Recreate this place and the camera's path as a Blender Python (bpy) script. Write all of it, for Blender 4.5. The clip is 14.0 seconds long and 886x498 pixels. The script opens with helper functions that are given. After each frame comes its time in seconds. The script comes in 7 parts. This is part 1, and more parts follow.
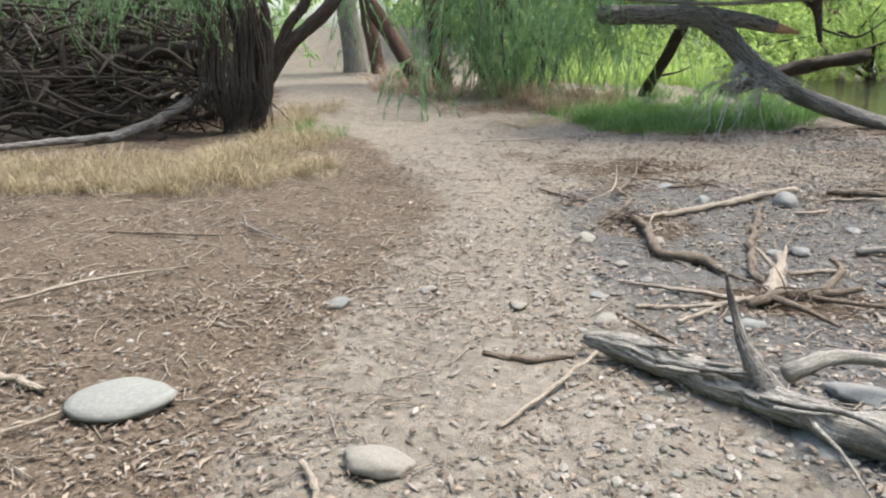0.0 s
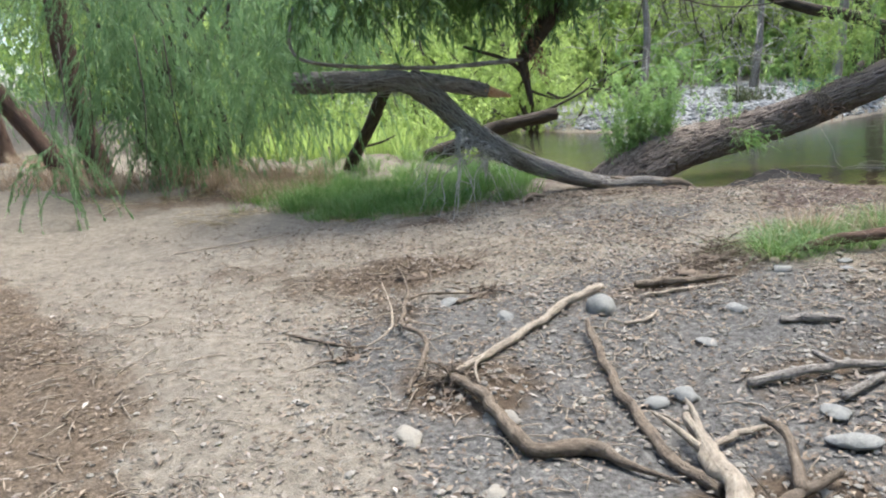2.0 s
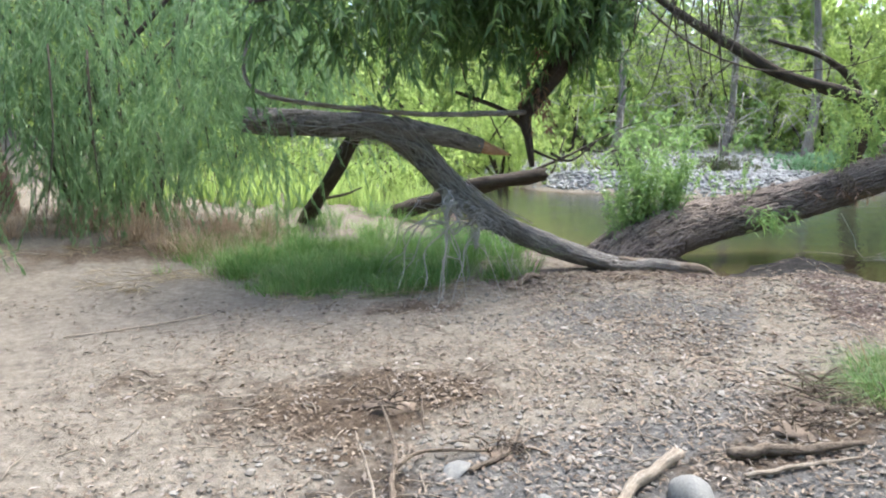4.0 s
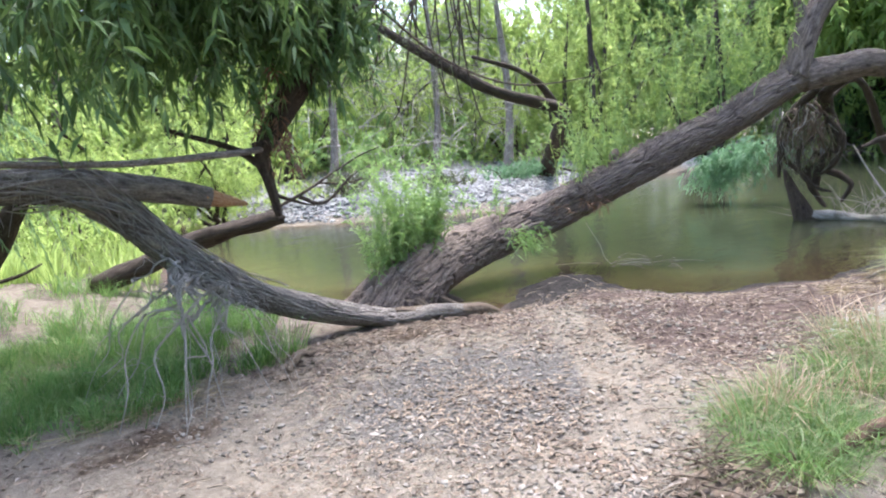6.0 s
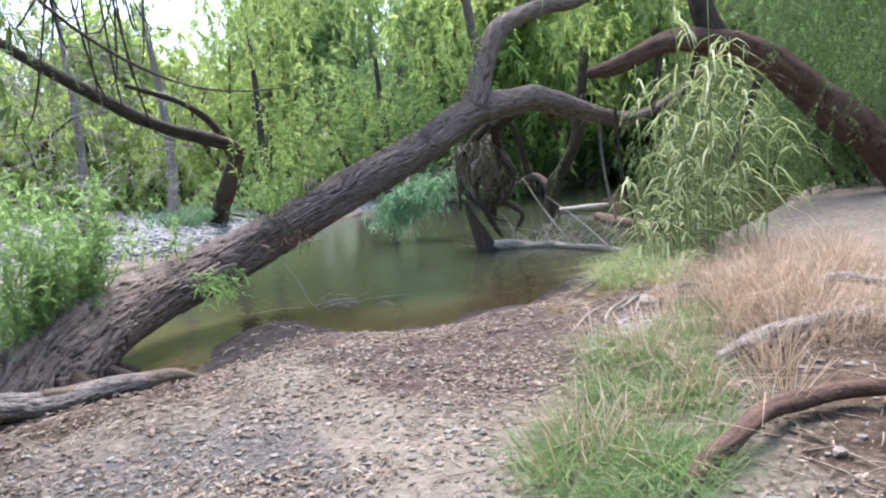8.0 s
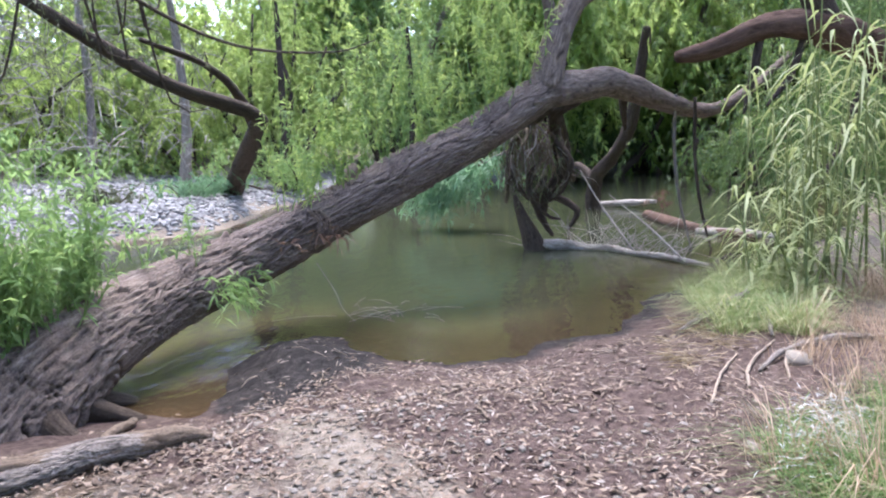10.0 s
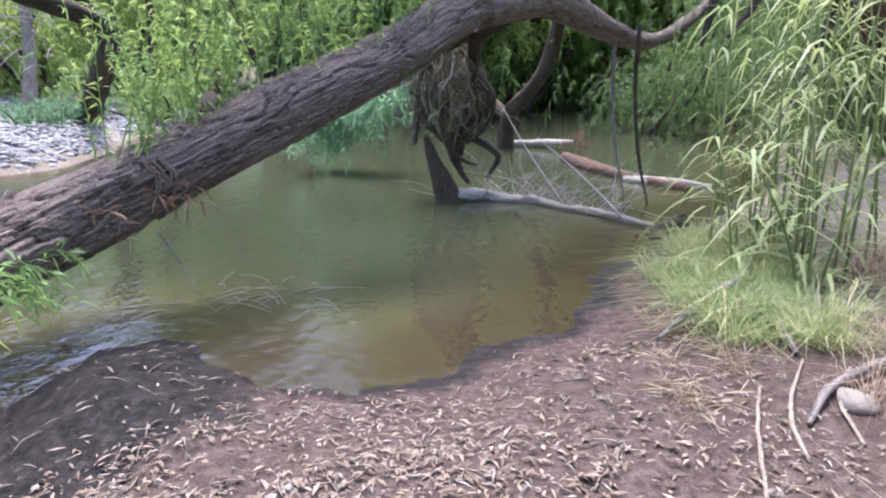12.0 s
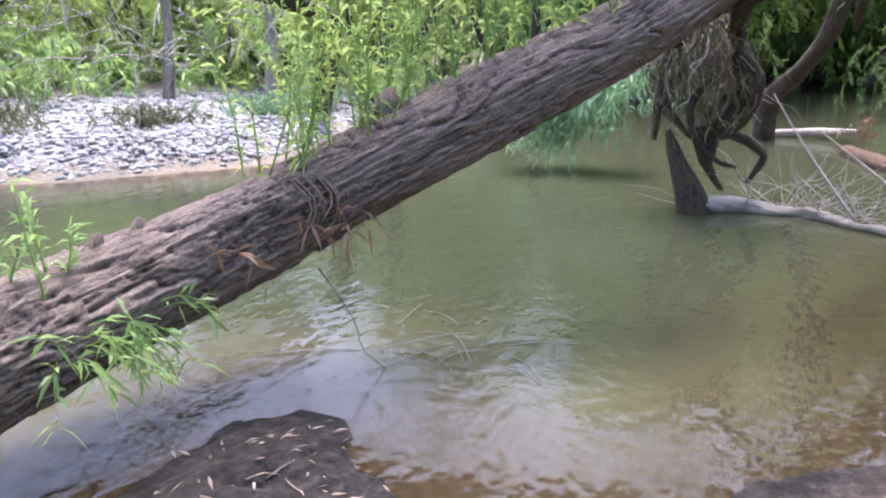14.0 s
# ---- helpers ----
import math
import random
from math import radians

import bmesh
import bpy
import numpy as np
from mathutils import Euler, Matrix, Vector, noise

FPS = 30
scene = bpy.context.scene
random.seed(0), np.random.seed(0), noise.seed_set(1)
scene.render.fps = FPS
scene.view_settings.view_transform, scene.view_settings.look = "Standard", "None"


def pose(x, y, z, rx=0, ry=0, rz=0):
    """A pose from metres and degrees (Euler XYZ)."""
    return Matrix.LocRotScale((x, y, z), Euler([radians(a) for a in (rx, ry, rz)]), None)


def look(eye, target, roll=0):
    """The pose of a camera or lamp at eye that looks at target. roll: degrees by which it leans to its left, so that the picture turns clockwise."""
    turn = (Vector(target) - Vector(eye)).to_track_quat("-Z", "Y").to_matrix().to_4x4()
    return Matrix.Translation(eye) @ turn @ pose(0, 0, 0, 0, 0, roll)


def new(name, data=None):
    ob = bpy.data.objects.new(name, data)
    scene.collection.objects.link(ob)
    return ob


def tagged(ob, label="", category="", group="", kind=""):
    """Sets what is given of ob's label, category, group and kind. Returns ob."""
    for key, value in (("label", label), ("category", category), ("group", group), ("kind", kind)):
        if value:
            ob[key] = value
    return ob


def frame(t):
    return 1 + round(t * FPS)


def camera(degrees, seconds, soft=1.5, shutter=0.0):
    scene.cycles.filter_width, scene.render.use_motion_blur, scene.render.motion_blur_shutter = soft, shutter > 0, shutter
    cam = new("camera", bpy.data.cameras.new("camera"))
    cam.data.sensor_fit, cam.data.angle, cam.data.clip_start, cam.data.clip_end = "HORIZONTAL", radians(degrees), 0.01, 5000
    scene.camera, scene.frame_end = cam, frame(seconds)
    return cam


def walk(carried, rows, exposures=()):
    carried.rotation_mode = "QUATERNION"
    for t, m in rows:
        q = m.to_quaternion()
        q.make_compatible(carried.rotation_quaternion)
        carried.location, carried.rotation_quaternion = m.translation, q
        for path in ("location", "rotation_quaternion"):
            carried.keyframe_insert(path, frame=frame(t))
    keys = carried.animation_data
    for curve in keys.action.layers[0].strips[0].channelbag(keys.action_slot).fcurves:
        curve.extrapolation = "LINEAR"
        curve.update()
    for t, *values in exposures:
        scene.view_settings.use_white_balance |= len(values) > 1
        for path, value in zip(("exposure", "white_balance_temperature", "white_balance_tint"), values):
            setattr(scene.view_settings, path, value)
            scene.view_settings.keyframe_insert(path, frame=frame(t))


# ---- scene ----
cam = camera(63.7, 14.0, soft=2.1)
PATH = [
    (0, (0.477, -0.002, 1.396), (0.306, 1.908, 0.826), -1.9),
    (0.5, (0.324, 0.606, 1.359), (0.179, 2.546, 0.896), 0.7),
    (1, (0.119, 1.119, 1.421), (0.148, 3.051, 0.906), -2.5),
    (1.5, (0.112, 1.607, 1.458), (0.616, 3.467, 0.921), -3.4),
    (2, (0.236, 2.096, 1.521), (0.925, 3.918, 1.068), -4.1),
    (2.5, (0.342, 2.53, 1.513), (1.135, 4.311, 1.071), -2.0),
    (3, (0.39, 3.04, 1.541), (1.243, 4.817, 1.2), -0.2),
    (3.2, (0.393, 3.208, 1.558), (1.22, 5.003, 1.251), 0.3),
    (5.3, (0.98, 4.774, 1.694), (1.998, 6.437, 1.249), -3.3),
    (5.5, (1.007, 4.925, 1.726), (2.184, 6.493, 1.327), -3.3),
    (5.8, (1.055, 5.139, 1.741), (2.432, 6.549, 1.407), -3.9),
    (6, (1.092, 5.283, 1.715), (2.564, 6.603, 1.411), -4.2),
    (6.5, (1.272, 5.634, 1.652), (2.983, 6.636, 1.395), -4.3),
    (7, (1.43, 5.9, 1.582), (3.298, 6.519, 1.221), -5.0),
    (7.5, (1.664, 6.063, 1.446), (3.569, 6.593, 1.147), -4.0),
    (8, (1.953, 6.214, 1.43), (3.869, 6.737, 1.199), -4.7),
    (8.5, (2.337, 6.354, 1.39), (4.26, 6.863, 1.18), -4.2),
    (8.7, (2.484, 6.424, 1.387), (4.4, 6.958, 1.179), -3.5),
    (10.8, (3.863, 7.51, 1.714), (5.774, 7.987, 1.364), 0.9),
    (11, (4.073, 7.559, 1.679), (5.997, 7.972, 1.321), 1.3),
    (11.5, (4.596, 7.687, 1.565), (6.526, 7.977, 1.124), 1.0),
    (12, (5.064, 7.669, 1.587), (6.988, 7.923, 1.101), 0.9),
    (12.5, (5.44, 7.716, 1.592), (7.351, 8.054, 1.111), 1.0),
    (13, (5.806, 7.865, 1.591), (7.678, 8.38, 1.111), 0.8),
    (13.1, (5.862, 7.891, 1.583), (7.728, 8.44, 1.119), 0.7),
    (13.5, (6.156, 7.962, 1.604), (7.966, 8.663, 1.123), -0.3),
    (14, (6.55, 7.993, 1.594), (8.283, 8.84, 1.064), -1.2),
]
walk(cam, [(t, look(eye, target, roll)) for t, eye, target, roll in PATH],
     exposures=[(0.0, 1.8, 6100, 4), (3.0, 1.95, 5950, 4), (6.5, 2.36, 5850, 13), (8.5, 2.15, 5750, 15), (11.5, 2.36, 5650, 20), (12.5, 2.36, 5650, 20), (14.0, 2.6, 5900, 24)])

# ---- world, sun, exposure ----
SUN_ELEV, SUN_TURN = 68.0, 70.0
world = bpy.data.worlds.new("sky")
scene.world = world
world.use_nodes = True
wn = world.node_tree
wn.nodes.clear()
sky = wn.nodes.new("ShaderNodeTexSky")
sky.sky_type = "NISHITA"
sky.sun_disc = False
sky.sun_elevation = radians(SUN_ELEV)
sky.sun_rotation = radians(SUN_TURN)
sky.air_density, sky.dust_density, sky.ozone_density = 1.0, 4.0, 1.0
bg = wn.nodes.new("ShaderNodeBackground")
bg.inputs[1].default_value = 0.15
wout = wn.nodes.new("ShaderNodeOutputWorld")
wn.links.new(sky.outputs[0], bg.inputs[0])
wn.links.new(bg.outputs[0], wout.inputs[0])
sun_data = bpy.data.lights.new("sun", "SUN")
sun_data.energy, sun_data.angle, sun_data.color = 1.5, radians(25), (1.0, 0.95, 0.86)
sun = new("sun", sun_data)
sun.matrix_world = pose(0, 0, 30, 90 - SUN_ELEV, 0, 180 - SUN_TURN)

rng = np.random.default_rng(7)
WATER = -0.2

# ---- materials ----
class Mat:
    """A node material with short calls."""

    def __init__(self, name):
        self.m = bpy.data.materials.new(name)
        self.m.use_nodes = True
        self.t = self.m.node_tree
        self.t.nodes.clear()
        self.out = self.t.nodes.new("ShaderNodeOutputMaterial")

    def n(self, kind, **values):
        node = self.t.nodes.new(kind)
        for k, v in values.items():
            if k[0] == "i" and k[1:].isdigit():
                if hasattr(v, "is_linked"):
                    self.t.links.new(v, node.inputs[int(k[1:])])
                else:
                    node.inputs[int(k[1:])].default_value = v
        return node

    def link(self, a, b):
        self.t.links.new(a, b)

    def coord(self, scale=(1, 1, 1)):
        c = self.n("ShaderNodeTexCoord")
        m = self.n("ShaderNodeMapping")
        self.link(c.outputs["Object"], m.inputs[0])
        m.inputs[3].default_value = scale
        return m.outputs[0]

    def noise(self, vec, scale, detail=4.0, rough=0.6):
        t = self.n("ShaderNodeTexNoise")
        self.link(vec, t.inputs["Vector"])
        t.inputs["Scale"].default_value = scale
        t.inputs["Detail"].default_value = detail
        t.inputs["Roughness"].default_value = rough
        return t.outputs["Fac"]

    def voronoi(self, vec, scale, out="Distance", feature="F1"):
        t = self.n("ShaderNodeTexVoronoi")
        t.feature = feature
        self.link(vec, t.inputs["Vector"])
        t.inputs["Scale"].default_value = scale
        return t.outputs[out]

    def ramp(self, fac, stops):
        r = self.n("ShaderNodeValToRGB")
        self.link(fac, r.inputs[0])
        e = r.color_ramp.elements
        while len(e) < len(stops):
            e.new(0.5)
        for el, (p, c) in zip(e, stops):
            el.position = p
            el.color = (*c, 1) if len(c) == 3 else c
        return r.outputs[0]

    def mix(self, fac, a, b, kind="MIX"):
        m = self.n("ShaderNodeMix")
        m.data_type, m.blend_type = "RGBA", kind
        for v, i in ((fac, 0), (a, 6), (b, 7)):
            if hasattr(v, "is_linked"):
                self.link(v, m.inputs[i])
            elif i == 0:
                m.inputs[i].default_value = v
            else:
                m.inputs[i].default_value = (*v, 1)
        return m.outputs[2]

    def math(self, op, a, b=0.0, clamp=False):
        m = self.n("ShaderNodeMath")
        m.operation, m.use_clamp = op, clamp
        for i, v in enumerate((a, b)):
            if hasattr(v, "is_linked"):
                self.link(v, m.inputs[i])
            else:
                m.inputs[i].default_value = v
        return m.outputs[0]

    def bump(self, height, strength=0.5, distance=0.02):
        b = self.n("ShaderNodeBump")
        b.inputs["Strength"].default_value = strength
        b.inputs["Distance"].default_value = distance
        self.link(height, b.inputs["Height"])
        return b.outputs[0]

    def finish(self, color, rough=0.8, normal=None, spec=0.4):
        p = self.n("ShaderNodeBsdfPrincipled")
        if hasattr(color, "is_linked"):
            self.link(color, p.inputs["Base Color"])
        else:
            p.inputs["Base Color"].default_value = (*color, 1)
        if hasattr(rough, "is_linked"):
            self.link(rough, p.inputs["Roughness"])
        else:
            p.inputs["Roughness"].default_value = rough
        p.inputs["Specular IOR Level"].default_value = spec
        if normal:
            self.link(normal, p.inputs["Normal"])
        self.link(p.outputs[0], self.out.inputs[0])
        self.p = p
        return self.m


def island(M):
    return M.n("ShaderNodeNewGeometry").outputs["Random Per Island"]


def bark(name, dark, mid, light, stretch=(9, 9, 9), spec=0.2):
    M = Mat(name)
    att = M.n("ShaderNodeAttribute")
    att.attribute_name = "grain"
    mp = M.n("ShaderNodeMapping")
    M.link(att.outputs["Vector"], mp.inputs[0])
    mp.inputs[3].default_value = (stretch[0] * 3, stretch[1] * 3, stretch[2] * 0.55)
    v = mp.outputs[0]
    n1 = M.noise(v, 1.0, 8, 0.7)
    ck = M.n("ShaderNodeAttribute")
    ck.attribute_name = "crack"
    n2 = M.noise(M.coord(), 1.3, 3)
    n3 = M.noise(M.coord(), 60, 3)
    c = M.ramp(n1, [(0.32, dark), (0.52, mid), (0.72, light)])
    c = M.mix(M.math("MULTIPLY", n2, 0.5), c, mid)
    c = M.mix(0.22, c, M.ramp(n3, [(0.35, dark), (0.65, light)]))
    # furrows go dark by relief depth: crevice shade put into the bark colour
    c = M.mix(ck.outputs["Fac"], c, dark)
    h = M.math("ADD", n1, M.math("MULTIPLY", n3, 0.4))
    return M.finish(c, 0.9, M.bump(h, 0.9, 0.03), spec)


def leafy(name, stops, through_color, share=0.45, rough=0.5):
    """Thin leaves: part of the light goes through."""
    M = Mat(name)
    c = M.ramp(island(M), stops)
    n = M.noise(M.coord(), 0.7, 2)
    c = M.mix(M.math("MULTIPLY", n, 0.4), c, stops[0][1])
    clump = M.noise(M.coord(), 2.8, 4, 0.65)
    c = M.mix(M.math("MULTIPLY", M.math("SUBTRACT", clump, 0.52), 2.6, True), c, stops[-2 if len(stops) > 3 else -1][1])
    c = M.mix(M.math("MULTIPLY", M.math("SUBTRACT", 0.46, clump), 3.0, True), c, stops[0][1])
    p = M.n("ShaderNodeBsdfPrincipled")
    M.link(c, p.inputs["Base Color"])
    p.inputs["Roughness"].default_value = rough
    p.inputs["Specular IOR Level"].default_value = 0.3
    tr = M.n("ShaderNodeBsdfTranslucent")
    M.link(M.mix(0.6, c, through_color), tr.inputs[0])
    mx = M.n("ShaderNodeMixShader")
    mx.inputs[0].default_value = share
    M.link(p.outputs[0], mx.inputs[1])
    M.link(tr.outputs[0], mx.inputs[2])
    M.link(mx.outputs[0], M.out.inputs[0])
    return M.m


def ground_material():
    M = Mat("soil")
    v = M.coord()
    z1 = M.n("ShaderNodeAttribute")
    z1.attribute_name = "zone"
    z2 = M.n("ShaderNodeAttribute")
    z2.attribute_name = "zone_b"
    s1, s2 = M.n("ShaderNodeSeparateColor"), M.n("ShaderNodeSeparateColor")
    M.link(z1.outputs["Color"], s1.inputs[0])
    M.link(z2.outputs["Color"], s2.inputs[0])
    big, fine = M.noise(v, 1.6, 5, 0.65), M.noise(v, 14, 6, 0.7)
    grit = M.noise(v, 90, 3, 0.7)
    wob = M.math("MULTIPLY", M.math("SUBTRACT", M.noise(v, 4.5, 6, 0.7), 0.5), 1.3)

    def edge(channel):
        f = M.math("ADD", channel, wob)
        return M.math("MULTIPLY", M.math("SUBTRACT", f, 0.35), 3.0, True)

    dirt = M.ramp(fine, [(0.3, (0.095, 0.08, 0.063)), (0.5, (0.185, 0.16, 0.13)), (0.72, (0.29, 0.257, 0.214))])
    dirt = M.mix(M.math("MULTIPLY", big, 0.5), dirt, (0.25, 0.218, 0.178))
    litter = M.ramp(M.noise(v, 38, 6, 0.75), [(0.3, (0.042, 0.031, 0.023)), (0.5, (0.115, 0.087, 0.063)), (0.72, (0.25, 0.2, 0.152))])
    gravel = M.ramp(M.noise(v, 30, 6, 0.75), [(0.32, (0.042, 0.039, 0.037)), (0.5, (0.108, 0.102, 0.096)), (0.7, (0.225, 0.213, 0.2))])
    pink = M.ramp(fine, [(0.3, (0.04, 0.028, 0.024)), (0.52, (0.088, 0.065, 0.057)), (0.75, (0.155, 0.12, 0.108))])
    mud = M.ramp(fine, [(0.3, (0.010, 0.009, 0.009)), (0.52, (0.03, 0.027, 0.026)), (0.75, (0.07, 0.062, 0.058))])
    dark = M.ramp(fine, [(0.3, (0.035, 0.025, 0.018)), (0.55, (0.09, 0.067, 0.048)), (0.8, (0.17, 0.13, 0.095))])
    stones = M.ramp(M.voronoi(v, 11, "Color"), [(0.2, (0.15, 0.15, 0.155)), (0.5, (0.25, 0.25, 0.25)), (0.8, (0.38, 0.375, 0.37))])
    c = M.mix(edge(s1.outputs[0]), dirt, litter)
    c = M.mix(edge(s1.outputs[1]), c, gravel)
    c = M.mix(edge(s2.outputs[0]), c, pink)
    c = M.mix(edge(s2.outputs[2]), c, stones)
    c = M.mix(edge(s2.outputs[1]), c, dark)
    stain = M.math("MULTIPLY", M.math("SUBTRACT", M.noise(v, 2.6, 7, 0.72), 0.5), 4.0, True)
    c = M.mix(M.math("MULTIPLY", stain, 0.55), c, (0.085, 0.07, 0.058))
    mudf = edge(s1.outputs[2])
    c = M.mix(mudf, c, mud)
    c = M.mix(0.35, c, M.ramp(grit, [(0.3, (0.30, 0.28, 0.26)), (0.7, (0.66, 0.63, 0.60))]), "OVERLAY")
    h = M.math("ADD", M.math("MULTIPLY", fine, 0.8), M.math("MULTIPLY", grit, 0.5))
    rough = M.math("SUBTRACT", 0.95, M.math("MULTIPLY", mudf, 0.2))
    return M.finish(c, rough, M.bump(h, 0.85, 0.04), 0.06)


def water_material():
    M = Mat("river_water")
    v = M.coord((1, 1, 1))
    swirl = M.noise(M.coord((0.5, 1.0, 1)), 2.6, 4, 0.55)
    rip = M.noise(v, 9, 2, 0.5)
    fine = M.noise(M.coord((0.6, 1.0, 1)), 24, 2, 0.5)
    calm = M.math("MULTIPLY", M.math("SUBTRACT", M.noise(v, 0.9, 3), 0.42), 4.0, True)
    h = M.math("ADD", swirl, M.math("MULTIPLY", rip, 0.22))
    h = M.math("ADD", h, M.math("MULTIPLY", M.math("MULTIPLY", fine, calm), 0.07))
    nrm = M.bump(h, 0.16, 0.12)
    dep = M.n("ShaderNodeAttribute")
    dep.attribute_name = "depth"
    murk = M.ramp(dep.outputs["Fac"], [(0.0, (0.095, 0.067, 0.038)), (0.4, (0.075, 0.066, 0.033)), (1.0, (0.036, 0.043, 0.026))])
    murk = M.mix(M.math("MULTIPLY", M.noise(v, 0.5, 3), 0.4), murk, (0.062, 0.062, 0.03))
    dif = M.n("ShaderNodeBsdfDiffuse")
    M.link(murk, dif.inputs[0])
    tra = M.n("ShaderNodeBsdfTransparent")
    tra.inputs[0].default_value = (0.72, 0.62, 0.42, 1)
    body = M.n("ShaderNodeMixShader")
    M.link(M.math("ADD", M.math("MULTIPLY", dep.outputs["Fac"], 1.5), 0.3, True), body.inputs[0])
    M.link(tra.outputs[0], body.inputs[1])
    M.link(dif.outputs[0], body.inputs[2])
    glo = M.n("ShaderNodeBsdfGlossy")
    glo.inputs["Roughness"].default_value = 0.03
    M.link(nrm, glo.inputs["Normal"])
    fr = M.n("ShaderNodeFresnel")
    fr.inputs[0].default_value = 1.36
    M.link(nrm, fr.inputs["Normal"])
    mx = M.n("ShaderNodeMixShader")
    M.link(fr.outputs[0], mx.inputs[0])
    M.link(body.outputs[0], mx.inputs[1])
    M.link(glo.outputs[0], mx.inputs[2])
    M.link(mx.outputs[0], M.out.inputs[0])
    return M.m


def stone_material(name, a, b):
    M = Mat(name)
    v = M.coord()
    n1, n2 = M.noise(v, 9, 5), M.noise(v, 70, 4)
    c = M.ramp(n1, [(0.3, a), (0.7, b)])
    c = M.mix(0.3, c, M.ramp(n2, [(0.3, a), (0.7, b)]))
    r = M.n("ShaderNodeObjectInfo").outputs["Random"]
    c = M.mix(M.math("MULTIPLY", r, 0.35), c, a)
    return M.finish(c, 0.85, M.bump(n2, 0.4, 0.01), 0.3)


def scatter_material(name, stops, rough=0.85):
    M = Mat(name)
    c = M.ramp(island(M), stops)
    c = M.mix(0.25, c, M.ramp(M.noise(M.coord(), 60, 3), [(0.3, stops[0][1]), (0.7, stops[-1][1])]))
    return M.finish(c, rough, None, 0.25)


SOIL = ground_material()
RIVER = water_material()
BARK_WILLOW = bark("willow_bark", (0.024, 0.017, 0.013), (0.15, 0.113, 0.093), (0.42, 0.35, 0.30), (8, 8, 8))
BARK_GREY = bark("grey_dead_wood", (0.04, 0.033, 0.028), (0.2, 0.172, 0.15), (0.5, 0.445, 0.395), (14, 14, 14))
BARK_DARK = bark("dark_bark", (0.016, 0.012, 0.009), (0.06, 0.045, 0.035), (0.15, 0.12, 0.095), (12, 12, 12))
BARK_RED = bark("red_brown_bark", (0.033, 0.02, 0.014), (0.105, 0.063, 0.045), (0.21, 0.14, 0.105), (8, 8, 8))
BARK_PALE = bark("pale_grey_bark", (0.085, 0.07, 0.057), (0.23, 0.2, 0.168), (0.43, 0.39, 0.34), (6, 6, 6))
STICK_TAN = bark("bleached_stick", (0.17, 0.13, 0.095), (0.35, 0.285, 0.22), (0.52, 0.45, 0.37), (22, 22, 22))
STICK_BROWN = bark("brown_stick", (0.055, 0.04, 0.029), (0.17, 0.128, 0.094), (0.31, 0.25, 0.195), (22, 22, 22))
WOOD_PALE = bark("pale_weathered_wood", (0.09, 0.075, 0.06), (0.30, 0.265, 0.225), (0.52, 0.475, 0.42), (16, 16, 16))
WOOD_RAW = bark("torn_wood", (0.26, 0.11, 0.05), (0.46, 0.25, 0.13), (0.68, 0.49, 0.31), (25, 25, 25))
TWIG_GREY = bark("grey_twig", (0.17, 0.155, 0.135), (0.32, 0.295, 0.265), (0.5, 0.47, 0.43), (30, 30, 30))
WOOD_BLEACHED = bark("bleached_wood", (0.13, 0.11, 0.09), (0.36, 0.325, 0.285), (0.62, 0.58, 0.53), (20, 20, 20))
TWIG_DARK = bark("dark_twig", (0.03, 0.024, 0.018), (0.085, 0.066, 0.05), (0.17, 0.14, 0.11), (30, 30, 30))
# one willow leaf at several brightnesses: sun and shade put into the colours
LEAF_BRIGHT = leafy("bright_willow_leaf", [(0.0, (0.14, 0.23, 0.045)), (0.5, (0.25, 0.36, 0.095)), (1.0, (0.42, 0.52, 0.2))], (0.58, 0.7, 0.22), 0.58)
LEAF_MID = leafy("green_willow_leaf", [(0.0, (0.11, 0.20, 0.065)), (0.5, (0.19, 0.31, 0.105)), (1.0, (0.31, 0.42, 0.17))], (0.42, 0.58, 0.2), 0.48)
LEAF_SHADED = leafy("shaded_willow_leaf", [(0.0, (0.04, 0.08, 0.03)), (0.6, (0.09, 0.16, 0.055)), (1.0, (0.19, 0.27, 0.105))], (0.24, 0.36, 0.1), 0.38)
LEAF_FEATHER = leafy("feathery_green", [(0.0, (0.06, 0.115, 0.05)), (0.6, (0.17, 0.27, 0.12)), (1.0, (0.36, 0.46, 0.24))], (0.34, 0.52, 0.22), 0.5)
LEAF_BLUE = leafy("blue_green_leaf", [(0.0, (0.10, 0.20, 0.10)), (0.6, (0.17, 0.31, 0.17)), (1.0, (0.27, 0.42, 0.26))], (0.25, 0.42, 0.2), 0.4)
LEAF_REED = leafy("reed_leaf", [(0.0, (0.085, 0.15, 0.045)), (0.45, (0.20, 0.27, 0.095)), (0.72, (0.38, 0.38, 0.2)), (1.0, (0.55, 0.46, 0.3))], (0.36, 0.42, 0.16), 0.4)
LEAF_RUST = leafy("withered_leaf", [(0.0, (0.12, 0.065, 0.04)), (1.0, (0.24, 0.145, 0.09))], (0.25, 0.15, 0.09), 0.3)
LEAF_OLIVE = leafy("dim_olive_leaf", [(0.0, (0.07, 0.09, 0.045)), (1.0, (0.17, 0.19, 0.10))], (0.2, 0.22, 0.1), 0.35)
GRASS_GREEN = leafy("green_grass", [(0.0, (0.045, 0.098, 0.024)), (0.5, (0.092, 0.168, 0.044)), (0.75, (0.165, 0.225, 0.08)), (1.0, (0.36, 0.32, 0.19))], (0.26, 0.40, 0.11), 0.35)
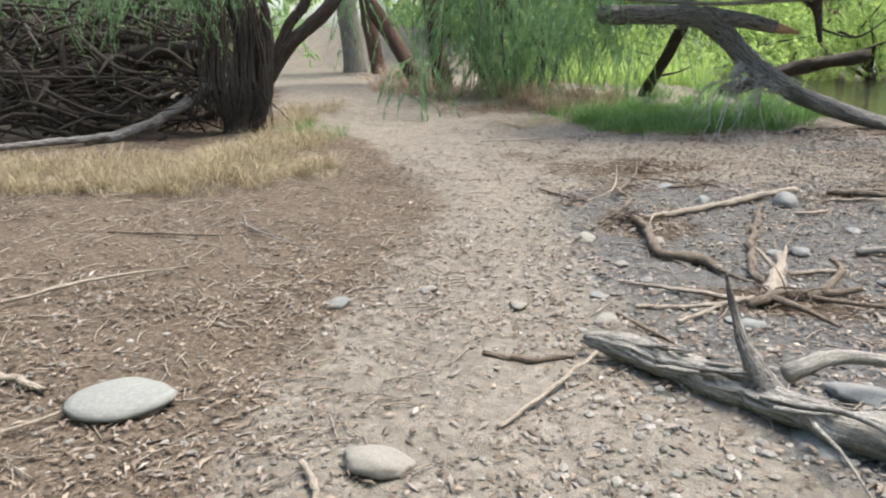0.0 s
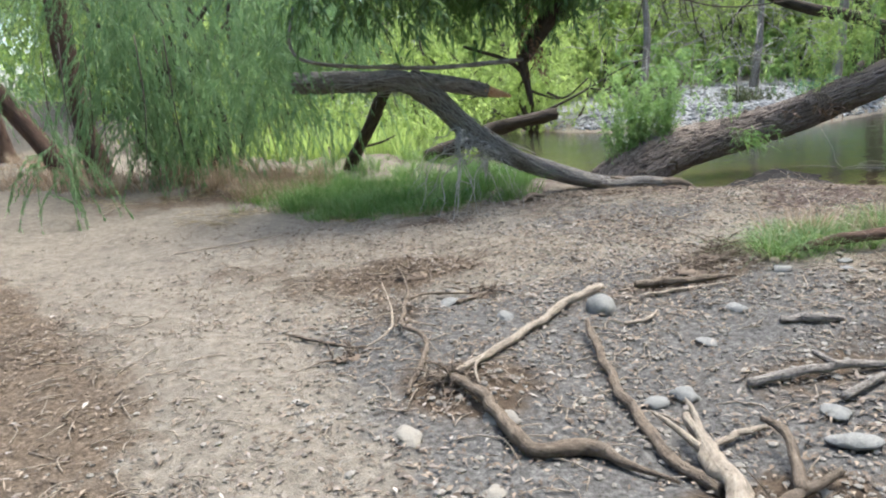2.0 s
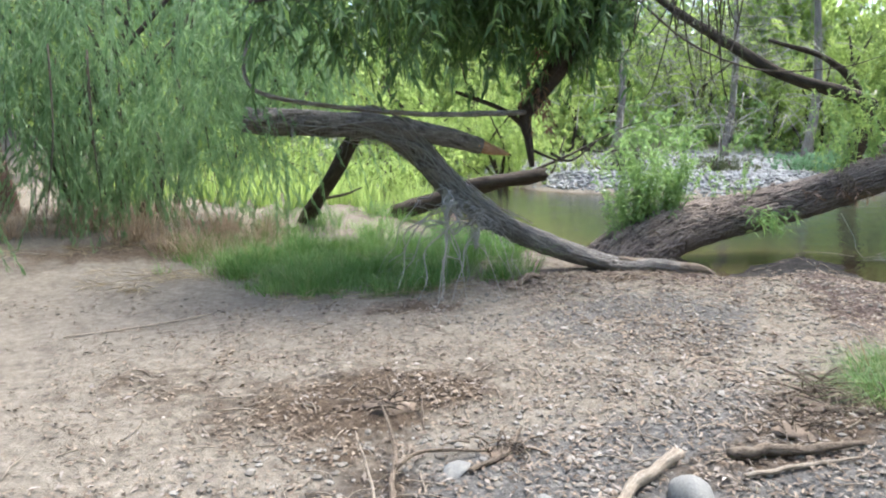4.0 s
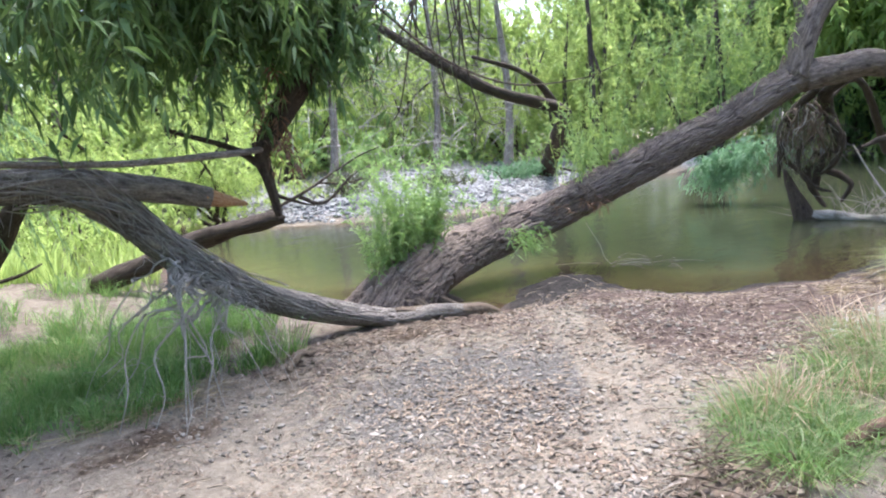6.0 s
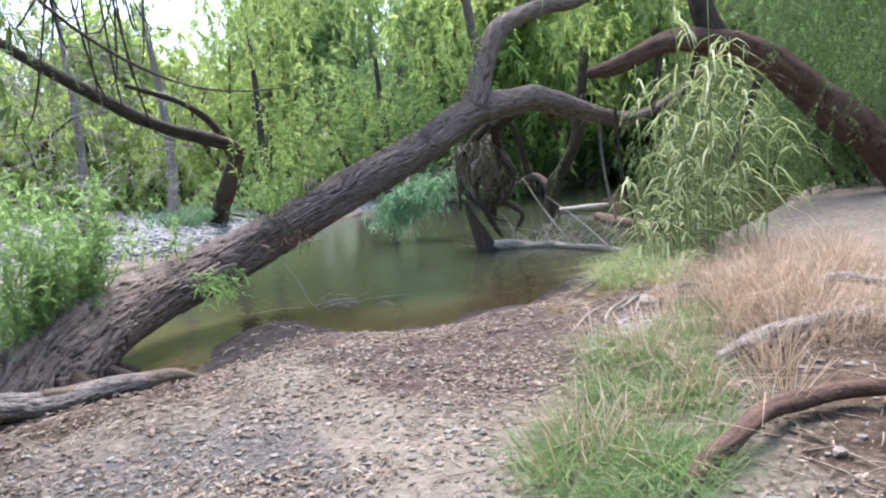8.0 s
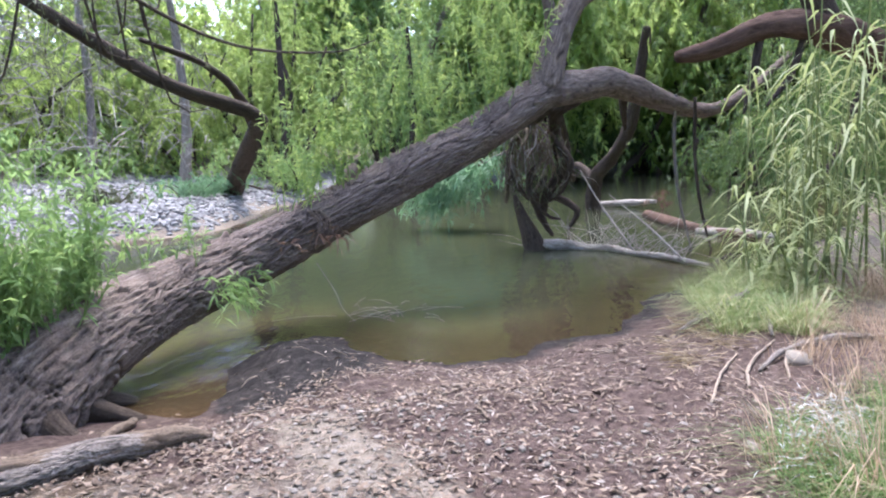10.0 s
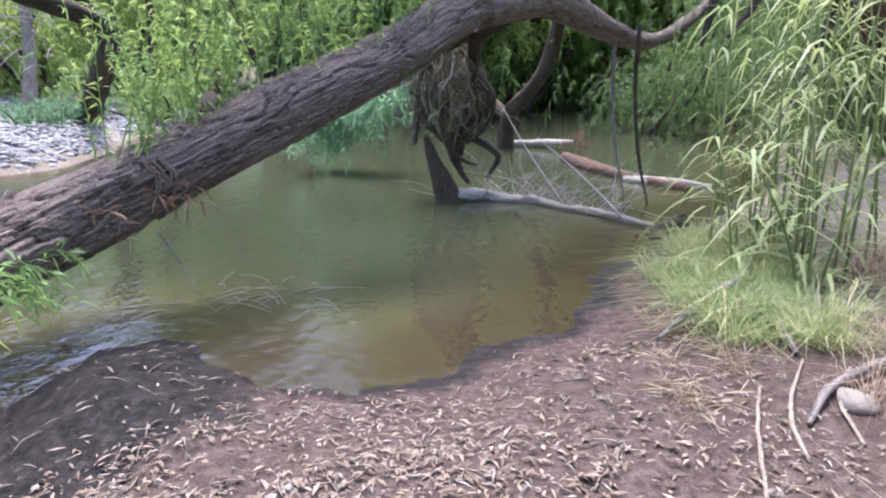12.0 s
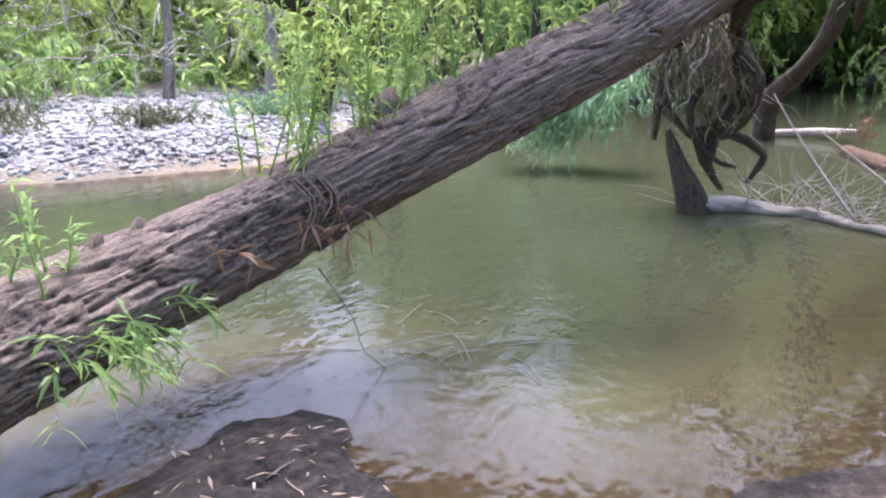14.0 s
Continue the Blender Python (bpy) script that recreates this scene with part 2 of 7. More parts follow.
GRASS_DEEP = leafy("deep_green_grass", [(0.0, (0.08, 0.165, 0.04)), (0.6, (0.16, 0.28, 0.075)), (0.9, (0.30, 0.37, 0.15)), (1.0, (0.5, 0.45, 0.26))], (0.2, 0.36, 0.08), 0.35)
GRASS_DRY = leafy("dry_straw_grass", [(0.0, (0.17, 0.125, 0.072)), (0.5, (0.30, 0.235, 0.145)), (1.0, (0.46, 0.39, 0.26))], (0.4, 0.31, 0.16), 0.3)
GRASS_RUST = leafy("russet_dry_grass", [(0.0, (0.20, 0.135, 0.088)), (0.5, (0.34, 0.25, 0.172)), (1.0, (0.52, 0.42, 0.31))], (0.5, 0.37, 0.24), 0.3)
LITTER_PALE = scatter_material("pale_fallen_leaf", [(0.0, (0.10, 0.075, 0.058)), (0.6, (0.18, 0.145, 0.12)), (0.9, (0.25, 0.21, 0.18)), (1.0, (0.42, 0.37, 0.32))])
LITTER_BROWN = scatter_material("brown_fallen_leaf", [(0.0, (0.045, 0.032, 0.023)), (0.6, (0.14, 0.10, 0.072)), (1.0, (0.30, 0.235, 0.175))])
PEBBLE = scatter_material("mixed_pebble", [(0.0, (0.10, 0.085, 0.07)), (0.6, (0.175, 0.155, 0.13)), (1.0, (0.29, 0.262, 0.225))])
STONE_PALE = stone_material("pale_stone", (0.15, 0.143, 0.125), (0.28, 0.268, 0.24))
STONE_GREY = stone_material("grey_stone", (0.12, 0.115, 0.106), (0.26, 0.248, 0.228))
COBBLE = scatter_material("grey_cobble", [(0.0, (0.13, 0.13, 0.135)), (0.6, (0.24, 0.237, 0.235)), (1.0, (0.4, 0.395, 0.385))])
STONE_TAN = stone_material("tan_stone", (0.16, 0.138, 0.112), (0.30, 0.268, 0.228))
FROTH = stone_material("pale_cobweb_fluff", (0.40, 0.42, 0.40), (0.6, 0.62, 0.6))

# ---- shape helpers ----
def hash3(ix, iy, iz, seed):
    n = (ix * 73856093) ^ (iy * 19349663) ^ (iz * 83492791) ^ (seed * 2654435761 & 0x7FFFFFFF)
    n = (n ^ (n >> 13)) * 1274126177 & 0x7FFFFFFF
    n = (n ^ (n >> 11)) * 1911520717 & 0x7FFFFFFF
    return (n & 0xFFFF) / 65535.0


def vnoise(x, y, z=0.0, seed=1):
    """Smooth value noise from 0 to 1 on arrays."""
    x, y, z = np.broadcast_arrays(np.asarray(x, float), np.asarray(y, float), np.asarray(z, float))
    ix, iy, iz = (np.floor(a).astype(np.int64) for a in (x, y, z))
    fx, fy, fz = x - ix, y - iy, z - iz
    fx, fy, fz = (f * f * (3 - 2 * f) for f in (fx, fy, fz))
    total = 0.0
    for dx in (0, 1):
        for dy in (0, 1):
            for dz in (0, 1):
                w = (fx if dx else 1 - fx) * (fy if dy else 1 - fy) * (fz if dz else 1 - fz)
                total = total + w * hash3(ix + dx, iy + dy, iz + dz, seed)
    return total


def smooth(a, b, x):
    t = np.clip((np.asarray(x, float) - a) / (b - a), 0, 1)
    return t * t * (3 - 2 * t)


class Piece(tuple):
    """Verts, quads and triangles, with the bark's grain for each vert."""
    grain = None
    crack = None


def mesh_of(name, verts, faces, mat, smooth_shade=True, grain=None, crack=None):
    """A mesh from arrays; faces: one (n, k) array or a list of them."""
    verts = np.asarray(verts, float)
    groups = faces if isinstance(faces, list) else [faces]
    groups = [np.asarray(g, int) for g in groups if len(g)]
    me = bpy.data.meshes.new(name)
    loops = np.concatenate([g.ravel() for g in groups])
    sizes = np.concatenate([np.full(len(g), g.shape[1]) for g in groups])
    me.vertices.add(len(verts))
    me.vertices.foreach_set("co", verts.ravel())
    me.loops.add(len(loops))
    me.loops.foreach_set("vertex_index", loops)
    me.polygons.add(len(sizes))
    me.polygons.foreach_set("loop_start", np.concatenate([[0], np.cumsum(sizes)[:-1]]))
    me.polygons.foreach_set("use_smooth", np.full(len(sizes), smooth_shade))
    me.update(calc_edges=True)
    me.validate()
    me.materials.append(mat)
    if grain is not None:
        att = me.attributes.new("grain", "FLOAT_VECTOR", "POINT")
        att.data.foreach_set("vector", np.asarray(grain, float).ravel())
    if crack is not None:
        me.attributes.new("crack", "FLOAT", "POINT").data.foreach_set("value", crack)
    return me


def part(name, data, parent, label=""):
    ob = new(name, data)
    ob.parent = parent
    if label:
        tagged(ob, label)
    return ob


def thing(name, at, label, category, group="", kind=""):
    ob = new(name)
    ob.empty_display_size = 0.1
    ob.matrix_world = pose(*at)
    return tagged(ob, label, category, group, kind)


def local(points, at):
    return np.asarray(points, float) - np.asarray(at, float)


def spline(points, count):
    """Catmull-Rom through points (any columns), evenly spread by length."""
    p = np.asarray(points, float)
    if len(p) == 2:
        return p[0] + np.linspace(0, 1, count)[:, None] * (p[1] - p[0])
    q = np.vstack([2 * p[0] - p[1], p, 2 * p[-1] - p[-2]])
    fine = []
    for i in range(len(p) - 1):
        a, b, c, d = q[i:i + 4]
        t = np.linspace(0, 1, 24, endpoint=i == len(p) - 2)[:, None]
        fine.append(0.5 * (2 * b + (c - a) * t + (2 * a - 5 * b + 4 * c - d) * t ** 2 + (3 * b - a - 3 * c + d) * t ** 3))
    f = np.vstack(fine)
    s = np.concatenate([[0], np.cumsum(np.linalg.norm(np.diff(f[:, :3], axis=0), axis=1))])
    want = np.linspace(0, s[-1], count)
    return np.stack([np.interp(want, s, f[:, k]) for k in range(f.shape[1])], 1)


def tube(points, sides=8, count=16, rough=0.0, seed=1, ridge=0.0, torn=0.0):
    """Verts and faces of a bent, tapering stem through (x, y, z, r). rough: lumps; ridge: long bark ridges, as shares of the radius."""
    c = spline(points, count)
    p, r = c[:, :3], c[:, 3]
    tan = np.gradient(p, axis=0)
    tan /= np.linalg.norm(tan, axis=1)[:, None] + 1e-9
    up = np.array([0, 0, 1.0]) if abs(tan[0, 2]) < 0.9 else np.array([1.0, 0, 0])
    u = np.cross(tan[0], up)
    u /= np.linalg.norm(u)
    us = []
    for t in tan:
        u = u - t * (u @ t)
        u = u / np.linalg.norm(u)
        us.append(u)
    u = np.array(us)
    w = np.cross(tan, u)
    th = np.linspace(0, 2 * math.pi, sides, endpoint=False)
    length = np.concatenate([[0], np.cumsum(np.linalg.norm(np.diff(p, axis=0), axis=1))])
    T, S = np.meshgrid(th, length)
    rad = np.repeat(r[:, None], sides, 1)
    if rough:
        rad = rad * (1 + rough * 2 * (vnoise(np.cos(T) * 1.2 + 9, np.sin(T) * 1.2 + 9, S / (r.mean() * 3 + 0.01), seed) - 0.5))
    crack = np.ones_like(rad)
    if ridge:
        tw = T + 0.06 * S
        k = 4.6
        tw = tw + 0.5 * (vnoise(np.cos(T) * 2 + 7, np.sin(T) * 2 + 7, S * 2.5, seed + 3) - 0.5)
        a = vnoise(np.cos(tw) * k + 20, np.sin(tw) * k + 20, S * 1.5, seed + 5)
        b = vnoise(np.cos(tw) * k * 2.0 + 20, np.sin(tw) * k * 2.0 + 20, S * 4.2, seed + 9)
        e = vnoise(np.cos(tw) * k * 4.5 + 30, np.sin(tw) * k * 4.5 + 30, S * 16.0, seed + 13)
        pa, pb = (a * 4.0 + 0.8 * b) % 1.0, (b * 3.0 + 0.6 * e) % 1.0
        pa, pb = (np.minimum(1.0, p_ * 5.0) * (1.0 - 0.45 * p_) for p_ in (pa, pb))
        crack = 0.62 * pa + 0.3 * pb + 0.14 * e
        rad = rad * (1 + ridge * (crack - 0.75))
    v = p[:, None, :] + rad[..., None] * (np.cos(T)[..., None] * u[:, None, :] + np.sin(T)[..., None] * w[:, None, :])
    if torn:
        v[-1] += tan[-1] * (rng.random(sides)[:, None] * torn)
        v[-2] += tan[-1] * (rng.random(sides)[:, None] * torn * 0.4)
    n = count * sides
    v = np.vstack([v.reshape(-1, 3), p[:1] - tan[:1] * r[0] * 0.3, p[-1:] + tan[-1:] * r[-1] * (0.3 if not torn else -0.2)])
    i = np.arange(count - 1)[:, None] * sides
    j = np.arange(sides)[None, :]
    j2 = (j + 1) % sides
    quads = np.stack([i + j, i + j2, i + sides + j2, i + sides + j], -1).reshape(-1, 4)
    j, j2 = j.ravel(), j2.ravel()
    caps = np.vstack([np.stack([np.full(sides, n), j2, j], 1), np.stack([np.full(sides, n + 1), (count - 1) * sides + j, (count - 1) * sides + j2], 1)])
    made = Piece((v, quads, caps))
    g = np.stack([np.cos(T) * r.max() + seed * 0.37, np.sin(T) * r.max(), S], -1).reshape(-1, 3)
    made.grain = np.vstack([g, g[:1], g[-1:]])
    # high in the deep furrows, where bark() paints the crevice shade
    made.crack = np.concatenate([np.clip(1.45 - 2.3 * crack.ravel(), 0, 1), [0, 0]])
    return made


def join(pieces):
    """Joins (verts, quads, tris) into one."""
    vs, qs, ts, k = [], [], [], 0
    for v, q, t in pieces:
        vs.append(v)
        qs.append(np.asarray(q, int).reshape(-1, 4) + k)
        ts.append(np.asarray(t, int).reshape(-1, 3) + k)
        k += len(v)
    return np.vstack(vs), [np.vstack(qs), np.vstack(ts)]


def stem(name, points, mat, parent, at, label="", sides=8, count=16, rough=0.15, ridge=0.0, seed=1, torn=0.0):
    made = tube(points, sides, count, rough, seed, ridge, torn)
    v, q, t = made
    return part(name, mesh_of(name, local(v, at), [q, t], mat, True, made.grain, made.crack), parent, label)


def bundle(name, pieces, mat, parent, at, label=""):
    """Many thin stems as one part."""
    v, f = join(pieces)
    g = np.vstack([p.grain if isinstance(p, Piece) else p[0] for p in pieces])
    return tagged(part(name, mesh_of(name, local(v, at), f, mat, True, g), parent, label), kind="stuff")


def unit(a):
    return a / (np.linalg.norm(a, axis=-1, keepdims=True) + 1e-9)


def leaves(base, way, length, width, bend=0.25):
    """Thin pointed leaves, two folded quads each."""
    base, way = np.asarray(base, float), unit(np.asarray(way, float))
    n = len(base)
    length = np.broadcast_to(np.asarray(length, float), n)[:, None]
    width = np.broadcast_to(np.asarray(width, float), n)[:, None]
    side = unit(np.cross(way, rng.normal(size=(n, 3))))
    nor = np.cross(side, way)
    mid = base + way * length * 0.45 + nor * width * 0.15
    tip = base + way * length * 0.96 - np.array([0, 0, 1.0]) * length * bend
    v = np.stack([base, mid + side * width / 2 - nor * width * 0.3, tip, mid - side * width / 2 - nor * width * 0.3], 1).reshape(-1, 3)
    q = np.arange(n * 4).reshape(-1, 4)
    return v, q, np.zeros((0, 3), int)


def sprays(roots, ways, length, droop, count, leaf, width, wood=0.004, spread=0.9, bend=0.25):
    """Twigs that leave roots along ways and bend down by droop, each with count leaves. Returns twigs and leaves as pieces."""
    roots, ways = np.asarray(roots, float), unit(np.asarray(ways, float))
    n = len(roots)
    length = np.broadcast_to(np.asarray(length, float), n)
    t = np.linspace(0, 1, 5)
    pts = roots[:, None] + ways[:, None] * (length[:, None] * t)[..., None]
    pts[..., 2] -= (droop * length)[:, None] * t ** 2
    pts += rng.normal(size=pts.shape) * (0.03 * length)[:, None, None] * t[None, :, None]
    tang = unit(np.gradient(pts, axis=1))
    # twigs: three-sided strips
    s1 = unit(np.cross(tang, np.array([0.3, 0.2, 1.0])))
    s2 = np.cross(tang, s1)
    r = (wood * (1 - 0.8 * t))[None, :, None]
    ring = np.stack([pts + s1 * r, pts - 0.5 * s1 * r + 0.87 * s2 * r, pts - 0.5 * s1 * r - 0.87 * s2 * r], 2)
    v = ring.reshape(-1, 3)
    k = (np.arange(n)[:, None, None] * 15 + np.arange(4)[None, :, None] * 3)
    j = np.arange(3)[None, None, :]
    j2 = (j + 1) % 3
    q = np.stack([k + j, k + j2, k + 3 + j2, k + 3 + j], -1).reshape(-1, 4)
    twigs = (v, q, np.zeros((0, 3), int))
    # leaves along them
    f = rng.random((n, count)) ** 0.8 * 4
    i0 = np.minimum(f.astype(int), 3)
    fr = (f - i0)[..., None]
    rows = np.arange(n)[:, None]
    bp = pts[rows, i0] * (1 - fr) + pts[rows, i0 + 1] * fr
    bd = tang[rows, i0]
    way = bd + rng.normal(size=bd.shape) * spread + np.array([0, 0, -0.25])
    m = n * count
    lv = leaves(bp.reshape(m, 3), way.reshape(m, 3), leaf * (0.6 + 0.8 * rng.random(m)), width * (0.7 + 0.6 * rng.random(m)), bend)
    return twigs, lv


def blades(xy, height, lean, width, base_z, curl=0.5, away=None):
    """Grass blades: a quad and a pointed top each."""
    n = len(xy)
    h = height * (0.5 + 0.9 * rng.random(n))
    a = rng.random(n) * 2 * math.pi
    s = np.stack([np.cos(a), np.sin(a), np.zeros(n)], 1)
    out = unit(np.stack([np.cos(a + 1.3), np.sin(a + 1.3), np.zeros(n)], 1) + rng.normal(size=(n, 3)) * [0.4, 0.4, 0])
    if away is not None:
        out = unit(np.column_stack([away, np.zeros(n)]) * 25 + out * 0.6)
    ln = (lean * (0.15 + rng.random(n)))[:, None]
    b = np.column_stack([xy, base_z - 0.01])
    m = b + out * ln * h[:, None] * 0.35 + np.array([0, 0, 1]) * (h * 0.62)[:, None]
    tip = b + out * ln * h[:, None] * (1.0 + curl * 0.4) + np.array([0, 0, 1]) * (h * (1.0 - 0.35 * curl * ln[:, 0]))[:, None]
    w = s * width * (0.6 + 0.8 * rng.random(n))[:, None]
    v = np.stack([b - w / 2, b + w / 2, m + w * 0.4, m - w * 0.4, tip], 1).reshape(-1, 3)
    k = np.arange(n)[:, None] * 5
    return v, k + np.array([[0, 1, 2, 3]]), k + np.array([[3, 2, 4]])


# ---- the ground and the river ----
NEAR_SHORE = [(9.5, 60), (8.8, 30), (8.0, 22), (7.0, 17), (6.3, 14.2), (6.1, 12.8), (6.7, 12.0), (7.5, 11.35), (7.1, 10.55), (7.25, 10.1), (7.6, 10.15), (8.15, 10.5),
              (8.65, 10.55), (9.05, 10.3), (9.2, 9.95), (8.95, 9.5), (8.8, 9.1), (8.78, 8.6), (9.0, 8.2), (9.4, 7.95), (9.9, 7.5), (10.5, 7.2), (11.3, 7.1),
              (12.0, 6.75), (13.1, 6.25), (14.5, 5.4), (18, 3.6), (25, 1.5), (45, -3)]
FAR_SHORE = [(52, -4), (47, 4), (40, 9), (33, 14), (27, 17), (22, 17.8), (18.5, 16.6), (16.2, 16.0), (13.8, 18), (11.8, 20.5), (11.2, 24), (13, 34), (15, 60)]
RIVER_EDGE = np.array(NEAR_SHORE + FAR_SHORE, float)


def river_distance(x, y):
    """Metres from the river's edge: minus inside the water."""
    p = np.column_stack([np.ravel(x), np.ravel(y)])
    best = np.full(len(p), 1e9)
    inside = np.zeros(len(p), bool)
    a = RIVER_EDGE
    for s, e in zip(a, np.roll(a, -1, 0)):
        d = e - s
        t = np.clip(((p - s) @ d) / (d @ d), 0, 1)
        best = np.minimum(best, np.hypot(*(p - s - t[:, None] * d).T))
        cross = (s[1] > p[:, 1]) != (e[1] > p[:, 1])
        with np.errstate(divide="ignore", invalid="ignore"):
            at = d[0] * (p[:, 1] - s[1]) / (d[1] if d[1] else 1e-9) + s[0]
        inside ^= cross & (p[:, 0] < at)
    return np.where(inside, -best, best).reshape(np.shape(x))


def far_side(x, y):
    """1 beyond the river, 0 on the bank that is walked."""
    return smooth(-1, 1, (x - 11.0) * 0.62 + (y - 15.0) * 0.78 - 2.0)


def ground_z(x, y):
    x, y = np.asarray(x, float), np.asarray(y, float)
    d = river_distance(x, y) + 0.25 * (vnoise(x * 2.2, y * 2.2, 0, 3) - 0.5) + 0.12 * (vnoise(x * 7.5, y * 7.5, 0, 4) - 0.5)
    far = far_side(x, y)
    land = 0.28 * smooth(10.5, 14.5, y) * (1 - smooth(3.5, 6.0, x))
    land = land + 0.24 * np.exp(-(((x - 7.6) / 2.6) ** 2 + ((y - 4.9) / 1.25) ** 2)) + 0.10 * smooth(0.0, -4.0, x)
    land = land - 0.07 * np.exp(-(((x - 2.6) / 1.7) ** 2 + ((y - 4.4) / 1.6) ** 2))
    land = land + 0.35 * smooth(9.0, 15.0, x) * (1 - smooth(3.0, 6.0, y))
    land = land + far * (0.25 + 1.35 * smooth(1.5, 15, d))
    bumps = 0.05 * (vnoise(x * 0.9, y * 0.9, 0, 11) - 0.5) + 0.035 * (vnoise(x * 3.1, y * 3.1, 0, 12) - 0.5) + 0.03 * (vnoise(x * 7, y * 7, 0, 13) - 0.5)
    land = land + bumps
    lump = (0.02 + 0.09 * vnoise(x * 5, y * 5, 0, 15)) * np.exp(-(((x - 8.25) / 0.65) ** 2 + ((y - 9.85) / 0.55) ** 2))
    lump = lump - 0.11 * np.exp(-(((x - 8.56) / 0.15) ** 2 + ((y - 9.88) / 0.11) ** 2)) + 0.035 * np.exp(-((np.hypot((x - 8.56) / 1.3, y - 9.88) - 0.24) / 0.09) ** 2)
    rise = smooth(0.0, 1.5, d)
    z = WATER + 0.014 * smooth(0, 0.12, d) + (land - WATER) * rise + lump * smooth(0, 0.45, d)
    bed = WATER - 0.55 * smooth(0, 2.2, -d) + 0.6 * bumps * smooth(0, 1, -d)
    return np.where(d > 0, z, bed)


def gz(x, y):
    return float(ground_z(np.array([x]), np.array([y]))[0])


def axis(lo, a, b, hi, step):
    """Fine between a and b, ever coarser out to lo and hi."""
    core = np.arange(a, b, step)
    out, s = [b], step
    while out[-1] < hi:
        s *= 1.16
        out.append(out[-1] + s)
    back, s = [a - step], step
    while back[-1] > lo:
        s *= 1.16
        back.append(back[-1] - s)
    return np.concatenate([back[::-1], core, out])


def grid(xs, ys):
    X, Y = np.meshgrid(xs, ys)
    nx, ny = len(xs), len(ys)
    i = np.arange(ny - 1)[:, None] * nx + np.arange(nx - 1)[None, :]
    return X.ravel(), Y.ravel(), np.stack([i, i + 1, i + 1 + nx, i + nx], -1).reshape(-1, 4)


def blob(x, y, cx, cy, rx, ry):
    return np.exp(-(((x - cx) / rx) ** 2 + ((y - cy) / ry) ** 2))


def path_left(y):
    """The x of the walked path's western edge."""
    return np.interp(y, [0, 2, 3.5, 5.9, 8.5, 11, 16, 25, 40], [-0.2, -0.5, -0.35, 0.0, -0.9, -1.9, -3.0, -5.0, -10])


def trail_distance(x, y):
    """Metres from the dusty footpath that runs down to the shore."""
    line = np.array([(4.3, 6.75), (5.07, 7.35), (6.1, 8.2), (6.9, 9.1)])
    best = np.full(np.shape(x), 1e9)
    for a, b in zip(line[:-1], line[1:]):
        d = b - a
        t = np.clip(((x - a[0]) * d[0] + (y - a[1]) * d[1]) / (d @ d), 0, 1)
        best = np.minimum(best, np.hypot(x - a[0] - t * d[0], y - a[1] - t * d[1]))
    return best


